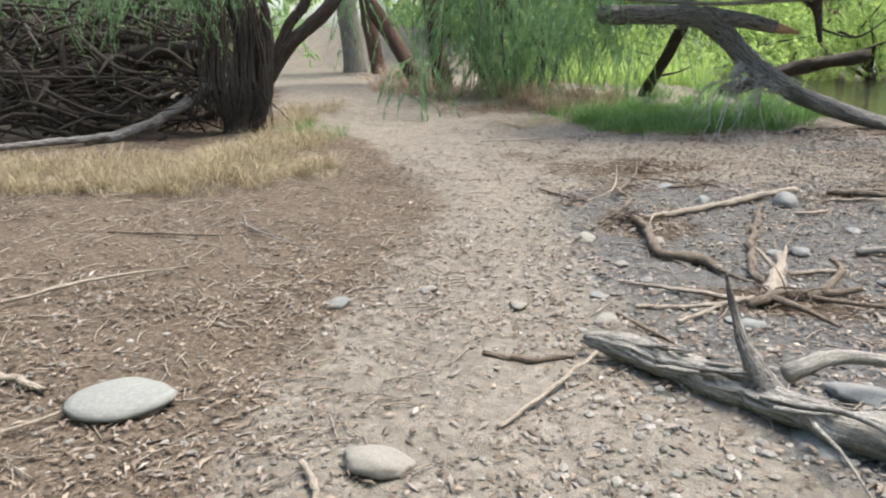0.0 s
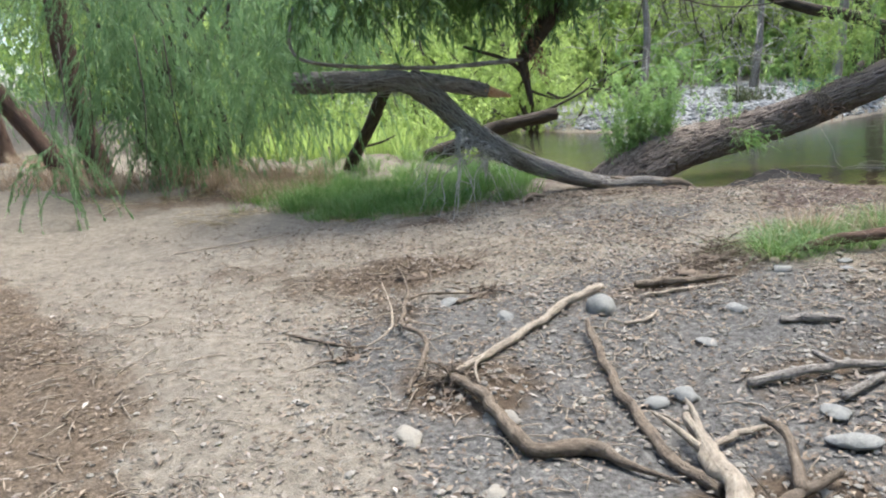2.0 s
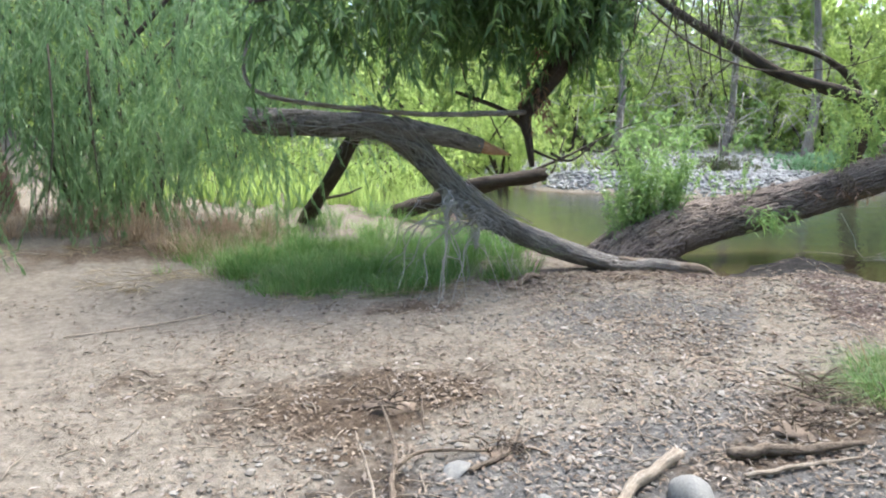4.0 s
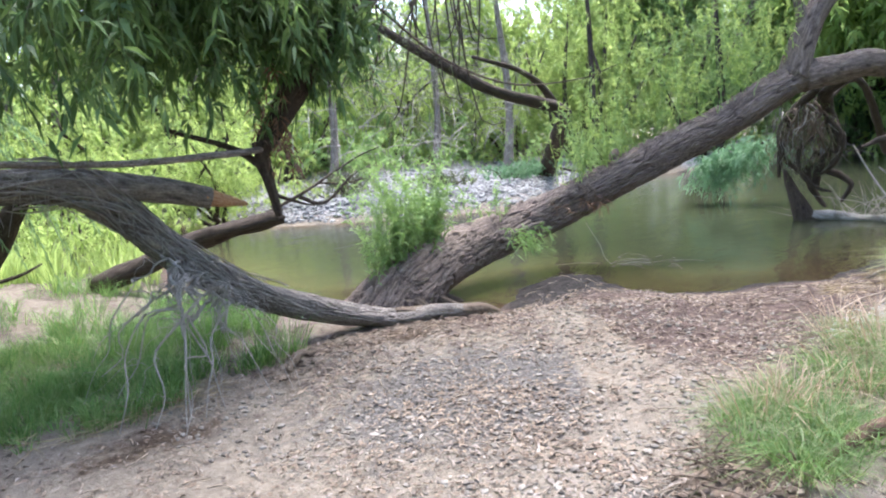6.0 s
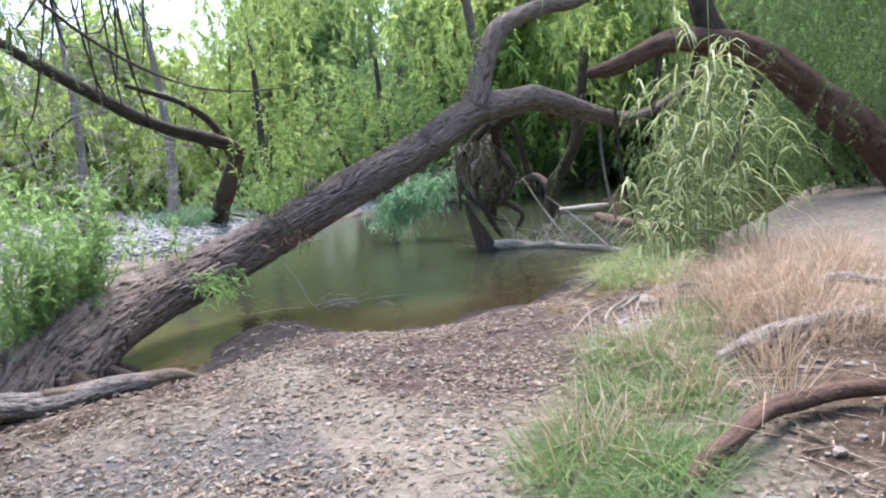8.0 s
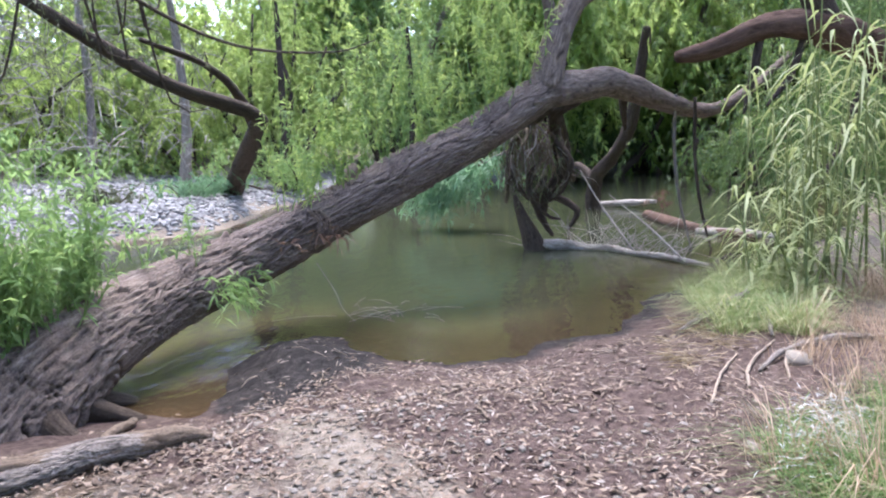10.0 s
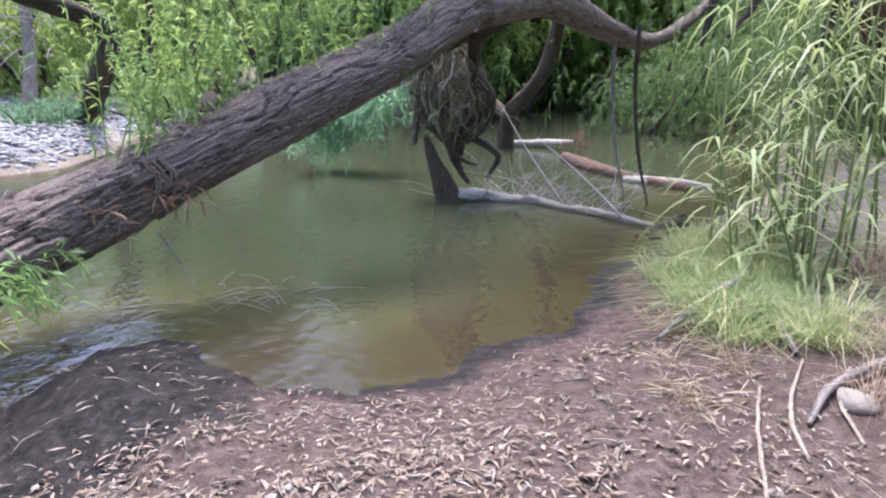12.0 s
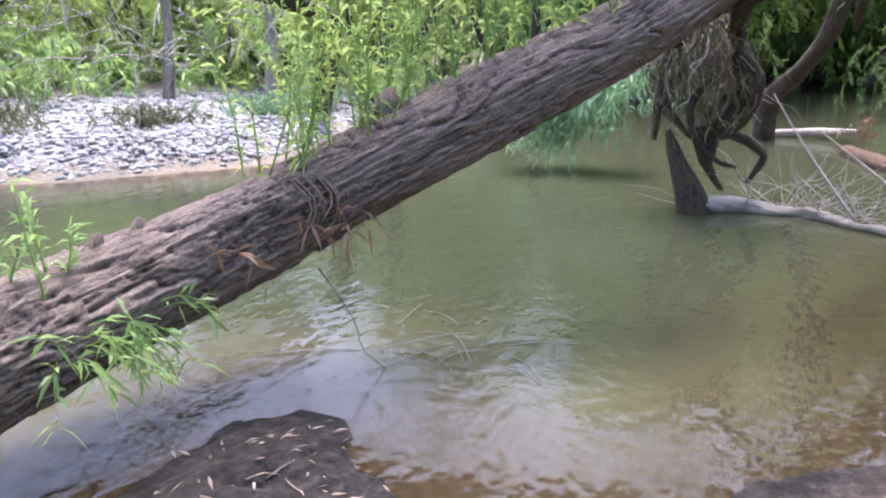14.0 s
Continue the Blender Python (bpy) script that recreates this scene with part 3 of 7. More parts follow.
def build_ground():
    X, Y, faces = grid(axis(-700, -5.5, 13.5, 900, 0.075), axis(-500, 1.2, 15.5, 900, 0.075))
    Z = ground_z(X, Y)
    me = mesh_of("ground", np.column_stack([X, Y, Z]), faces, SOIL)
    d = river_distance(X, Y)
    far = far_side(X, Y)
    litter = smooth(0.5, -0.5, X - path_left(Y)) * (1 - smooth(9.5, 11.5, Y)) * (1 - far)
    litter = np.maximum(litter, 0.75 * blob(X, Y, 0.6, 12.6, 1.6, 0.7))
    gravel = smooth(0.4, 1.5, X - 0.28 * np.maximum(0, 4 - Y)) * (1 - smooth(6.2, 7.4, Y)) * smooth(5.0, 4.0, X)
    gravel = np.maximum(gravel, 0.95 * blob(X, Y, 4.7, 8.3, 1.5, 1.1))
    trail = smooth(0.34, 0.08, trail_distance(X, Y))
    gravel = gravel * (1 - 0.9 * trail)
    pink = smooth(5.0, 6.5, X) * (1 - smooth(12, 13, X)) * (1 - far) * smooth(4.6, 5.8, Y) * 0.9
    pink = np.maximum(pink, 0.5 * smooth(3.0, 4.5, X) * smooth(6.6, 7.2, Y) * (1 - far))
    pink = pink * (1 - 0.85 * trail) * (1 - 0.8 * blob(X, Y, 4.7, 8.3, 1.4, 1.0))
    mud = np.maximum(0.75 * smooth(0.42, 0.02, d) * smooth(7.0, 8.0, X) * (1 - far), 1.5 * blob(X, Y, 8.25, 9.9, 0.95, 0.75))
    mud = np.maximum(mud, 0.8 * smooth(0.0, -0.3, d))
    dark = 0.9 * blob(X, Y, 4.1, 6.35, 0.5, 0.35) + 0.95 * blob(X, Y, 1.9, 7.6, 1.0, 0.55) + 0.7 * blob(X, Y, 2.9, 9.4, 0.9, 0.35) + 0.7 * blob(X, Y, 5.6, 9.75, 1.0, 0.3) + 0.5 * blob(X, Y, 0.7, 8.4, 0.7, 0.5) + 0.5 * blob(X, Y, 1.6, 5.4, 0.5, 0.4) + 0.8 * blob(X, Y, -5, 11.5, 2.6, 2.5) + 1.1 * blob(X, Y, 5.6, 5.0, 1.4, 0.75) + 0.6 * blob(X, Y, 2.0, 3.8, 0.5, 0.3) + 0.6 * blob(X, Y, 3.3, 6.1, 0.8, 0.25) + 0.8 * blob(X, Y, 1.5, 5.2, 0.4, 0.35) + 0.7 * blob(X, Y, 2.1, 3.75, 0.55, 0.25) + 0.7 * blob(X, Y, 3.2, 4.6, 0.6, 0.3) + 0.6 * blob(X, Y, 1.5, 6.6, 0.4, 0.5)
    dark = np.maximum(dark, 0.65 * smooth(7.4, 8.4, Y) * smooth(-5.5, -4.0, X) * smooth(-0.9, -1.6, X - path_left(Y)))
    stones = far * smooth(0.2, 1.0, d) * (1 - smooth(6, 8, d))
    ones = np.ones_like(X)
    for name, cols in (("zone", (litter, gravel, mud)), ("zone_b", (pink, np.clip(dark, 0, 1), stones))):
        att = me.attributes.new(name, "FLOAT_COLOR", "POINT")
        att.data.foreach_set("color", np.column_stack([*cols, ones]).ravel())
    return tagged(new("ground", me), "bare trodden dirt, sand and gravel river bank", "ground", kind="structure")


def build_water():
    X, Y, faces = grid(axis(-5, 5.5, 22, 120, 0.3), axis(-30, 3.0, 20, 120, 0.3))
    keep = (river_distance(X, Y) < 1.2)
    faces = faces[keep[faces].any(1)]
    me = mesh_of("water", np.column_stack([X, Y, np.full(len(X), WATER)]), faces, RIVER)
    att = me.attributes.new("depth", "FLOAT", "POINT")
    att.data.foreach_set("value", smooth(0, 2.2, -river_distance(X, Y)))
    ob = tagged(new("water", me), "slow murky olive-green river water with faint ripples", "water", kind="structure")
    ob.visible_shadow = False
    return ob


build_ground()
build_water()

# ---- trees ----
def willow_leaning():
    """The great willow that leans out over the river, with its shoots."""
    at = (6.75, 11.05, -0.2)
    tree = thing("leaning_willow", at, "huge leaning willow with furrowed grey-brown bark and green shoots", "tree")
    trunk = [(6.35, 11.1, -0.42, 0.50), (6.75, 11.05, -0.08, 0.42), (7.4, 10.98, 0.22, 0.33), (8.6, 10.98, 0.42, 0.285), (9.58, 10.62, 0.69, 0.27), (10.5, 9.9, 1.14, 0.255),
             (11.55, 9.05, 1.69, 0.235), (12.3, 8.48, 2.15, 0.225), (12.7, 8.2, 2.3, 0.21)]
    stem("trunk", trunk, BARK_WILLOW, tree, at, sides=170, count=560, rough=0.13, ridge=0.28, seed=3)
    bough = [(12.45, 8.35, 2.2, 0.22), (13.0, 8.02, 2.3, 0.21), (13.7, 7.62, 2.38, 0.2), (14.65, 7.07, 2.2, 0.17), (15.6, 6.5, 2.05, 0.13), (16.45, 6.02, 2.08, 0.11),
             (17.6, 5.35, 2.45, 0.09), (19.2, 4.45, 3.2, 0.06)]
    stem("bough", bough, BARK_WILLOW, tree, at, sides=32, count=110, rough=0.12, ridge=0.16, seed=4)
    limb = [(12.35, 8.4, 2.2, 0.22), (12.55, 8.3, 2.75, 0.18), (12.9, 8.05, 3.4, 0.16), (13.8, 7.55, 3.8, 0.13), (15.0, 6.9, 4.1, 0.10), (16.5, 6.2, 4.9, 0.06)]
    stem("limb", limb, BARK_WILLOW, tree, at, sides=28, count=80, rough=0.12, ridge=0.16, seed=5)
    stem("limb", [(12.6, 8.3, 2.8, 0.09), (12.5, 8.4, 3.5, 0.07), (12.35, 8.5, 4.6, 0.05)], BARK_WILLOW, tree, at, sides=12, count=20, seed=6)
    for x, y, z, r in ((8.82, 11.0, 0.66, 0.05), (9.03, 10.95, 0.70, 0.055), (10.25, 10.15, 1.28, 0.09)):
        s = -1 if z < 0.4 else 1
        stem("burr", [(x, y, z - 0.06 * s, r), (x, y - 0.02, z + 0.05 * s, r * 0.9), (x + 0.02, y - 0.03, z + 0.12 * s, r * 0.4)], BARK_WILLOW, tree, at, sides=10, count=8, rough=0.4, seed=int(x * 9))
    # roots at the foot
    for a, l in ((200, 0.6), (250, 0.7), (300, 0.6), (335, 0.6), (160, 0.5)):
        dx, dy = math.cos(radians(a)), math.sin(radians(a))
        p = [(6.75 + dx * k * l, 11.0 + dy * k * l, (0.12 if k == 0.25 else 0.0 if k == 0.7 else -0.12) - 0.1, rr) for k, rr in ((0.25, 0.14), (0.7, 0.08), (1.2, 0.04))]
        stem("root", p, BARK_DARK, tree, at, sides=10, count=12, rough=0.3, seed=a)
    axis_pts = spline(trunk, 60)

    def shoots(lo, hi, n, height, mat, leaf, width, up=1.0, count=16):
        for k in range(n):
            x, y, z, r = axis_pts[rng.integers(int(lo * 59), int(hi * 59))]
            b = np.array([[x + rng.normal() * 0.09, y + rng.normal() * 0.09, z + r * 0.85]])
            w = np.array([[rng.normal() * 0.22, rng.normal() * 0.22, up]])
            tw, lv = sprays(b, w, height * (0.4 + 0.8 * rng.random()), 0.12, count, leaf, width, 0.007, 0.8, 0.3)
            v, f = join([tw])
            s = part("shoot", mesh_of("shoot", local(v, at), f, LEAF_MID), tree)
            v, f = join([lv])
            tagged(part("foliage", mesh_of("foliage", local(v, at), f, mat), s), kind="stuff")

    shoots(0.24, 0.33, 7, 0.5, LEAF_MID, 0.11, 0.02, count=24)
    shoots(0.03, 0.17, 100, 1.3, LEAF_MID, 0.11, 0.02, count=40)
    shoots(0.47, 0.53, 12, 1.5, LEAF_BRIGHT, 0.095, 0.014, count=66)
    shoots(0.54, 0.72, 22, 1.9, LEAF_BRIGHT, 0.09, 0.014, count=76)
    shoots(0.5, 0.74, 18, 1.6, LEAF_MID, 0.09, 0.014, count=70)
    shoots(0.72, 0.97, 36, 1.7, LEAF_BRIGHT, 0.1, 0.016, count=60)
    for k, p in enumerate(([(13.8, 7.55, 3.8, 0.11), (14.8, 8.3, 5.4, 0.09), (16.4, 9.2, 7.4, 0.05)], [(15.0, 6.9, 4.1, 0.09), (16.6, 6.8, 5.8, 0.07), (18.2, 6.6, 7.4, 0.04)],
                           [(14.2, 7.7, 4.4, 0.08), (13.8, 9.2, 6.0, 0.06), (15.2, 12.0, 7.2, 0.03)], [(16.5, 6.2, 4.9, 0.06), (17.4, 4.6, 6.2, 0.05), (18.6, 3.4, 7.2, 0.03)])):
        stem("limb", p, BARK_WILLOW, tree, at, sides=12, count=24, rough=0.12, ridge=0.1, seed=120 + k)
    n = 1600
    h = np.array([(13.8, 8.8, 5.8, 0.7), (15.0, 7.2, 6.0, 0.8), (12.8, 9.4, 6.0, 0.7), (16.5, 6.4, 6.0, 1.0), (13.2, 11.2, 6.0, 0.8), (16.4, 9.2, 7.4, 1.3), (18.2, 6.6, 7.4, 1.3), (14.6, 10.6, 7.4, 1.1), (14.4, 8.2, 7.0, 1.1),
                  (18.4, 3.6, 7.2, 1.2), (16.6, 5.2, 7.6, 1.2), (17.8, 8.6, 6.2, 1.1), (15.4, 7.4, 8.4, 1.2), (14.6, 12.2, 5.6, 1.0), (16.4, 12.6, 6.8, 1.2), (13.4, 12.8, 6.2, 1.0), (17.8, 11.2, 8.0, 1.2), (12.4, 12.4, 5.9, 0.7), (11.8, 11.7, 5.8, 0.6), (15.4, 13.2, 6.0, 0.9)])
    i = rng.integers(0, len(h), n)
    tw, lv = sprays(h[i, :3] + rng.normal(size=(n, 3)) * h[i, 3:4] * [1, 1, 0.8], rng.normal(size=(n, 3)) * [1, 1, 0.4], 0.6, 1.2, 30, 0.12, 0.024, 0.005, 0.6)
    bundle("twig_mass", [tw], TWIG_DARK, tree, at)
    v, f = join([lv])
    tagged(part("foliage", mesh_of("foliage", local(v, at), f, LEAF_BRIGHT), tree, "hanging bright green willow leaves"), kind="stuff")
    stem("limb", [(12.45, 8.45, 3.8, 0.06), (12.2, 9.2, 4.8, 0.05), (12.4, 10.5, 5.4, 0.03)], BARK_WILLOW, tree, at, sides=10, count=20, seed=7)
    # drooping leaf tuft on the flank and the hanging root strands
    for c, n, mat in (((8.55, 10.62, 0.42), 16, LEAF_MID), ((9.62, 10.25, 0.80), 5, LEAF_RUST)):
        b = np.array(c) + rng.normal(size=(n, 3)) * [0.28, 0.03, 0.07]
        tw, lv = sprays(b, np.column_stack([rng.normal(size=n) * 0.5 + 0.2, np.full(n, -0.6), np.full(n, 0.5)]), 0.3, 1.0, 12, 0.12, 0.018, 0.004)
        v, f = join([tw, lv])
        tagged(part("leaf_tuft", mesh_of("leaf_tuft", local(v, at), f, mat), tree, "drooping leaf tuft on the flank of the trunk"), kind="stuff")
    strands = []
    for k in range(12):
        x0 = 9.45 + rng.random() * 0.4
        strands.append(tube([(x0, 10.28, 0.98, 0.008), (x0 + rng.normal() * 0.05, 10.18, 0.85, 0.008), (x0 + rng.normal() * 0.1, 10.2, 0.62 + rng.random() * 0.15, 0.004)], 4, 6))
    bundle("root_strand", strands, STICK_BROWN, tree, at, "reddish hanging root strands")
    return tree


def fallen_tree():
    """The arched fallen limb that stands on the ground by one end, with the leaves that hang from it."""
    at = (6.5, 9.98, -0.1)
    tree = thing("fallen_tree", at, "grey fallen tree arching over grass with a torn stub", "tree")
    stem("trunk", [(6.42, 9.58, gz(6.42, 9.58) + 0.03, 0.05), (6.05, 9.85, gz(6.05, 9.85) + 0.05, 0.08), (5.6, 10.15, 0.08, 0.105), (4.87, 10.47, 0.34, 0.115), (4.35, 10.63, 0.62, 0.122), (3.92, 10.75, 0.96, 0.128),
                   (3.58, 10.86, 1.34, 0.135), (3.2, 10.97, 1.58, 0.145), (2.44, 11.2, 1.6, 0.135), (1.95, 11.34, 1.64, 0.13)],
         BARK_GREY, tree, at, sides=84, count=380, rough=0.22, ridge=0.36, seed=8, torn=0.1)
    stem("stripped_end", [(6.55, 9.49, gz(6.55, 9.49) + 0.02, 0.03), (6.42, 9.58, gz(6.42, 9.58) + 0.045, 0.055), (6.2, 9.74, gz(6.2, 9.74) + 0.06, 0.072), (5.95, 9.92, gz(5.95, 9.92) + 0.07, 0.08), (5.7, 10.08, 0.1, 0.06)], STICK_BROWN, tree, at,
         "bark-stripped tan wood at the lower end", sides=24, count=50, rough=0.35, ridge=0.35, seed=17)
    stub = stem("broken_limb", [(3.3, 10.92, 1.58, 0.12), (3.92, 10.75, 1.47, 0.10), (4.25, 10.66, 1.38, 0.085)], BARK_GREY, tree, at, sides=18, count=20, ridge=0.2, seed=9)
    stem("torn_end", [(4.2, 10.67, 1.39, 0.075), (4.38, 10.62, 1.335, 0.05), (4.5, 10.59, 1.30, 0.02)], WOOD_RAW, stub, (0, 0, 0), "orange torn wood", 12, 8, 0.3, torn=0.05)
    stub.children[0].matrix_parent_inverse = Matrix.Translation(-Vector(at))
    stem("prop", [(3.45, 12.5, 1.5, 0.085), (3.3, 12.95, 1.0, 0.10), (3.1, 13.45, 0.45, 0.10), (3.0, 13.7, 0.1, 0.11)], BARK_DARK, tree, at, sides=14, count=24, rough=0.25, ridge=0.15, seed=10)
    stem("prop_arm", [(3.2, 11.0, 1.55, 0.10), (3.35, 11.8, 1.6, 0.09), (3.45, 12.5, 1.48, 0.085), (3.5, 13.2, 1.5, 0.05)], BARK_DARK, tree, at, sides=14, count=16, seed=11)
    stem("twig", [(3.15, 13.3, 0.6, 0.025), (3.5, 13.2, 0.66, 0.02), (3.75, 13.2, 0.75, 0.01)], BARK_DARK, tree, at, sides=6, count=8, seed=12)
    up = [(4.7, 10.52, 1.72, 0.06), (4.78, 10.5, 1.85, 0.09), (5.1, 10.4, 2.3, 0.12), (5.45, 10.3, 2.75, 0.14), (6.0, 10.2, 3.4, 0.15), (6.2, 10.2, 4.5, 0.15)]
    stem("upper_limb", up, BARK_DARK, tree, at, sides=18, count=40, rough=0.2, ridge=0.15, seed=13)
    stem("hanging_stub", [(4.7, 10.52, 1.8, 0.07), (4.72, 10.5, 1.5, 0.06), (4.78, 10.48, 1.16, 0.03)], BARK_DARK, tree, at, sides=10, count=12, rough=0.3, seed=14)
    stem("bare_pole", [(4.7, 10.5, 1.74, 0.03), (4.2, 10.3, 1.72, 0.028), (3.3, 10.4, 1.71, 0.025), (2.1, 10.7, 1.84, 0.022), (1.82, 10.9, 2.05, 0.02), (1.9, 10.9, 2.5, 0.015)], BARK_GREY, tree, at, sides=8, count=40, rough=0.15, seed=15)
    for k, pts in enumerate(([(5.0, 10.45, 1.3, 0.02), (5.25, 10.42, 1.22, 0.015), (5.6, 10.4, 1.45, 0.008)], [(4.72, 10.5, 1.55, 0.035), (4.5, 10.6, 1.75, 0.03), (4.0, 10.8, 1.95, 0.02)],
                             [(4.75, 10.5, 1.35, 0.02), (5.05, 10.5, 1.24, 0.012), (5.2, 10.5, 1.2, 0.006)])):
        stem("twig", pts, BARK_DARK, tree, at, sides=6, count=10, seed=20 + k)
    # side limbs overhead that carry the crown
    heads = []
    for k in range(12):
        a = np.array([5.3 + 0.5 * rng.random(), 10.3, 2.6 + 0.7 * rng.random()])
        e = a + np.array([-0.6 - 3.4 * rng.random(), -1.0 + 2.4 * rng.random(), -0.2 + 0.9 * rng.random()])
        m = (a + e) / 2 + [0, 0, 0.35]
        stem("limb", [(*a, 0.05), (*m, 0.035), (*e, 0.015)], TWIG_DARK, tree, at, sides=7, count=14, seed=30 + k)
        heads.append(spline([(*a, 0), (*m, 0), (*e, 0)], 30)[:, :3])
    heads = np.vstack(heads)
    # upper crown above the view, added to shade the tree below
    for k in range(9):
        a = np.array([6.1, 10.2, 3.6 + 0.6 * rng.random()])
        e = np.array([1.5 + 4.0 * rng.random(), 9.8 + 2.6 * rng.random(), 3.6 + 1.2 * rng.random()])
        m = (a + e) / 2 + [0, 0, 0.5]
        stem("limb", [(*a, 0.07), (*m, 0.045), (*e, 0.02)], TWIG_DARK, tree, at, sides=7, count=14, seed=50 + k)
        heads = np.vstack([heads, spline([(*m, 0), (*e, 0)], 18)[:, :3]])
    n = 1250
    knots = heads[rng.integers(0, len(heads), 120)]
    b = knots[rng.integers(0, 120, n)] + rng.normal(size=(n, 3)) * 0.19
    tw, lv = sprays(b, rng.normal(size=(n, 3)) * [1, 1, 0.3] - [0.3, 0, 0.3], 0.25 + 0.35 * rng.random(n), 0.8, 26, 0.14, 0.032, 0.004, 0.95, 0.35)
    bundle("twig_mass", [tw], TWIG_DARK, tree, at)
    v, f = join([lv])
    # leaf colour kept dark to stand for the shade here
    part("foliage", mesh_of("foliage", local(v, at), f, LEAF_SHADED), tree, "hanging narrow green leaves, shade-darkened")
    n = 14
    b = np.array([4.75, 10.35, 2.2]) + rng.normal(size=(n, 3)) * [0.15, 0.1, 0.12]
    tw, lv = sprays(b, rng.normal(size=(n, 3)) * 0.5 - [0, 0, 0.6], 0.3, 0.8, 14, 0.09, 0.02)
    v, f = join([lv])
    part("withered_foliage", mesh_of("withered_foliage", local(v, at), f, LEAF_RUST), tree, "rust-brown withered leaves")
    n = 90
    b = np.column_stack([1.5 + rng.normal(size=n) * 0.35, 11.2 + rng.normal(size=n) * 0.25, 1.75 + rng.normal(size=n) * 0.3])
    tw, lv = sprays(b, rng.normal(size=(n, 3)) * [1, 1, 0.3], 0.45, 1.0, 50, 0.06, 0.009, 0.004, 0.5)
    v, f = join([tw, lv])
    tagged(part("foliage", mesh_of("foliage", local(v, at), f, LEAF_FEATHER), tree, "feathery green spray over the limb end"), kind="stuff")
    shag = []
    for k in range(50):
        x0 = 2.0 + 2.6 * rng.random()
        z0 = np.interp(x0, [2, 3.2, 3.58, 3.92, 4.35, 4.7], [1.6, 1.58, 1.34, 0.96, 0.62, 0.45])
        y0 = np.interp(x0, [2, 3.2, 4.35, 4.7], [11.3, 10.97, 10.63, 10.5]) - 0.1
        w = rng.normal(size=2) * 0.12
        shag.append(tube([(x0, y0, z0 + 0.1, 0.004), (x0 + w[0] * 0.5, y0 - 0.05, z0 - 0.03, 0.0035), (x0 + w[0], y0 - 0.07, z0 - 0.12 - 0.25 * rng.random(), 0.002)], 4, 6))
    bundle("shaggy_bark", shag, TWIG_GREY, tree, at, "shaggy grey bark strips")
    # grey dead branches that hang to the grass
    dead = []

    def kinked(p, e, r, steps, wild):
        p, e = np.array(p, float), np.array(e, float)
        f = np.linspace(0, 1, steps)[:, None]
        pts = p * (1 - f) + e * f + rng.normal(size=(steps, 3)) * wild * np.sin(f * math.pi)
        pts[:, 2] += 0.16 * np.linalg.norm(e - p) * np.sin(f[:, 0] * math.pi)
        return np.column_stack([pts, r * (1 - 0.8 * f[:, 0])])

    for k in range(24):
        f = rng.random()
        a = np.array([3.7 + 0.55 * f, 10.7 - 0.16 * f - 0.1, 1.0 - 0.5 * f]) + rng.normal(size=3) * 0.03
        e = np.array([2.75 + 1.5 * rng.random(), 9.35 + 0.9 * rng.random() ** 1.4, 0.0])
        if k < 6:
            e = np.array([3.34, 9.5, 0.0]) + rng.normal(size=3) * [0.14, 0.08, 0]
        e[2] = gz(e[0], e[1]) + 0.015 + (0.0 if k < 12 else 0.45 * rng.random())
        main = kinked(a, e, 0.007 + 0.010 * rng.random() ** 2 + (0.008 if k < 6 else 0), 9, 0.06)
        dead.append(tube([tuple(q) for q in main], 6, 26, 0.25, k))
        for j in range(4):
            q = main[rng.integers(1, 8)]
            w = (e - a) / np.linalg.norm(e - a) + rng.normal(size=3) * [0.7, 0.5, 0.35]
            t = q[:3] + w / np.linalg.norm(w) * (0.15 + 0.35 * rng.random())
            t[2] = max(t[2], gz(t[0], t[1]) + 0.01)
            side = kinked(q[:3], t, q[3] * 0.6, 6, 0.03)
            dead.append(tube([tuple(m) for m in side], 4, 12))
    bundle("dead_brush", dead, TWIG_GREY, tree, at, "pale grey dead branches hanging down to the grass")
    # thin grey vines that run along and over the trunk
    vine = []
    line = spline([(4.9, 10.46, 0.34, 0.12), (4.35, 10.63, 0.62, 0.14), (3.92, 10.75, 0.96, 0.15), (3.58, 10.86, 1.34, 0.16), (3.2, 10.97, 1.58, 0.17), (2.44, 11.2, 1.6, 0.15), (2.0, 11.33, 1.63, 0.13)], 60)
    for k in range(46):
        i0 = rng.integers(0, 40)
        turn, twist = rng.random() * 6.28, rng.normal() * 0.12
        pts = []
        for j in range(i0, min(60, i0 + 8 + rng.integers(0, 16)), 2):
            x, y, z, r = line[j]
            a = turn + twist * (j - i0)
            g = r * (1.0 + 0.25 * rng.random())
            pts.append((x + 0.3 * math.cos(a) * g, y - abs(math.cos(a)) * g, z + math.sin(a) * g, 0.004 + 0.003 * rng.random()))
        if len(pts) > 2:
            vine.append(tube(pts, 4, 20))
    bundle("vine", vine, TWIG_GREY, tree, at, "thin grey vines clinging to the trunk")
    hang = []
    for k in range(26):
        x0, y0, z0 = 5.0 + 2.6 * rng.random(), 9.9 + 0.8 * rng.random(), 2.7 + 0.9 * rng.random()
        w, g = rng.normal(size=2) * 0.35
        l = 0.5 + 0.9 * rng.random()
        hang.append(tube([(x0, y0, z0 + 0.4, 0.012), (x0 + w * 0.3, y0, z0, 0.010), (x0 + w, y0 + g * 0.4, z0 - l * 0.7, 0.007), (x0 + w * 1.9, y0 + g, z0 - l * 0.75, 0.003)], 5, 14))
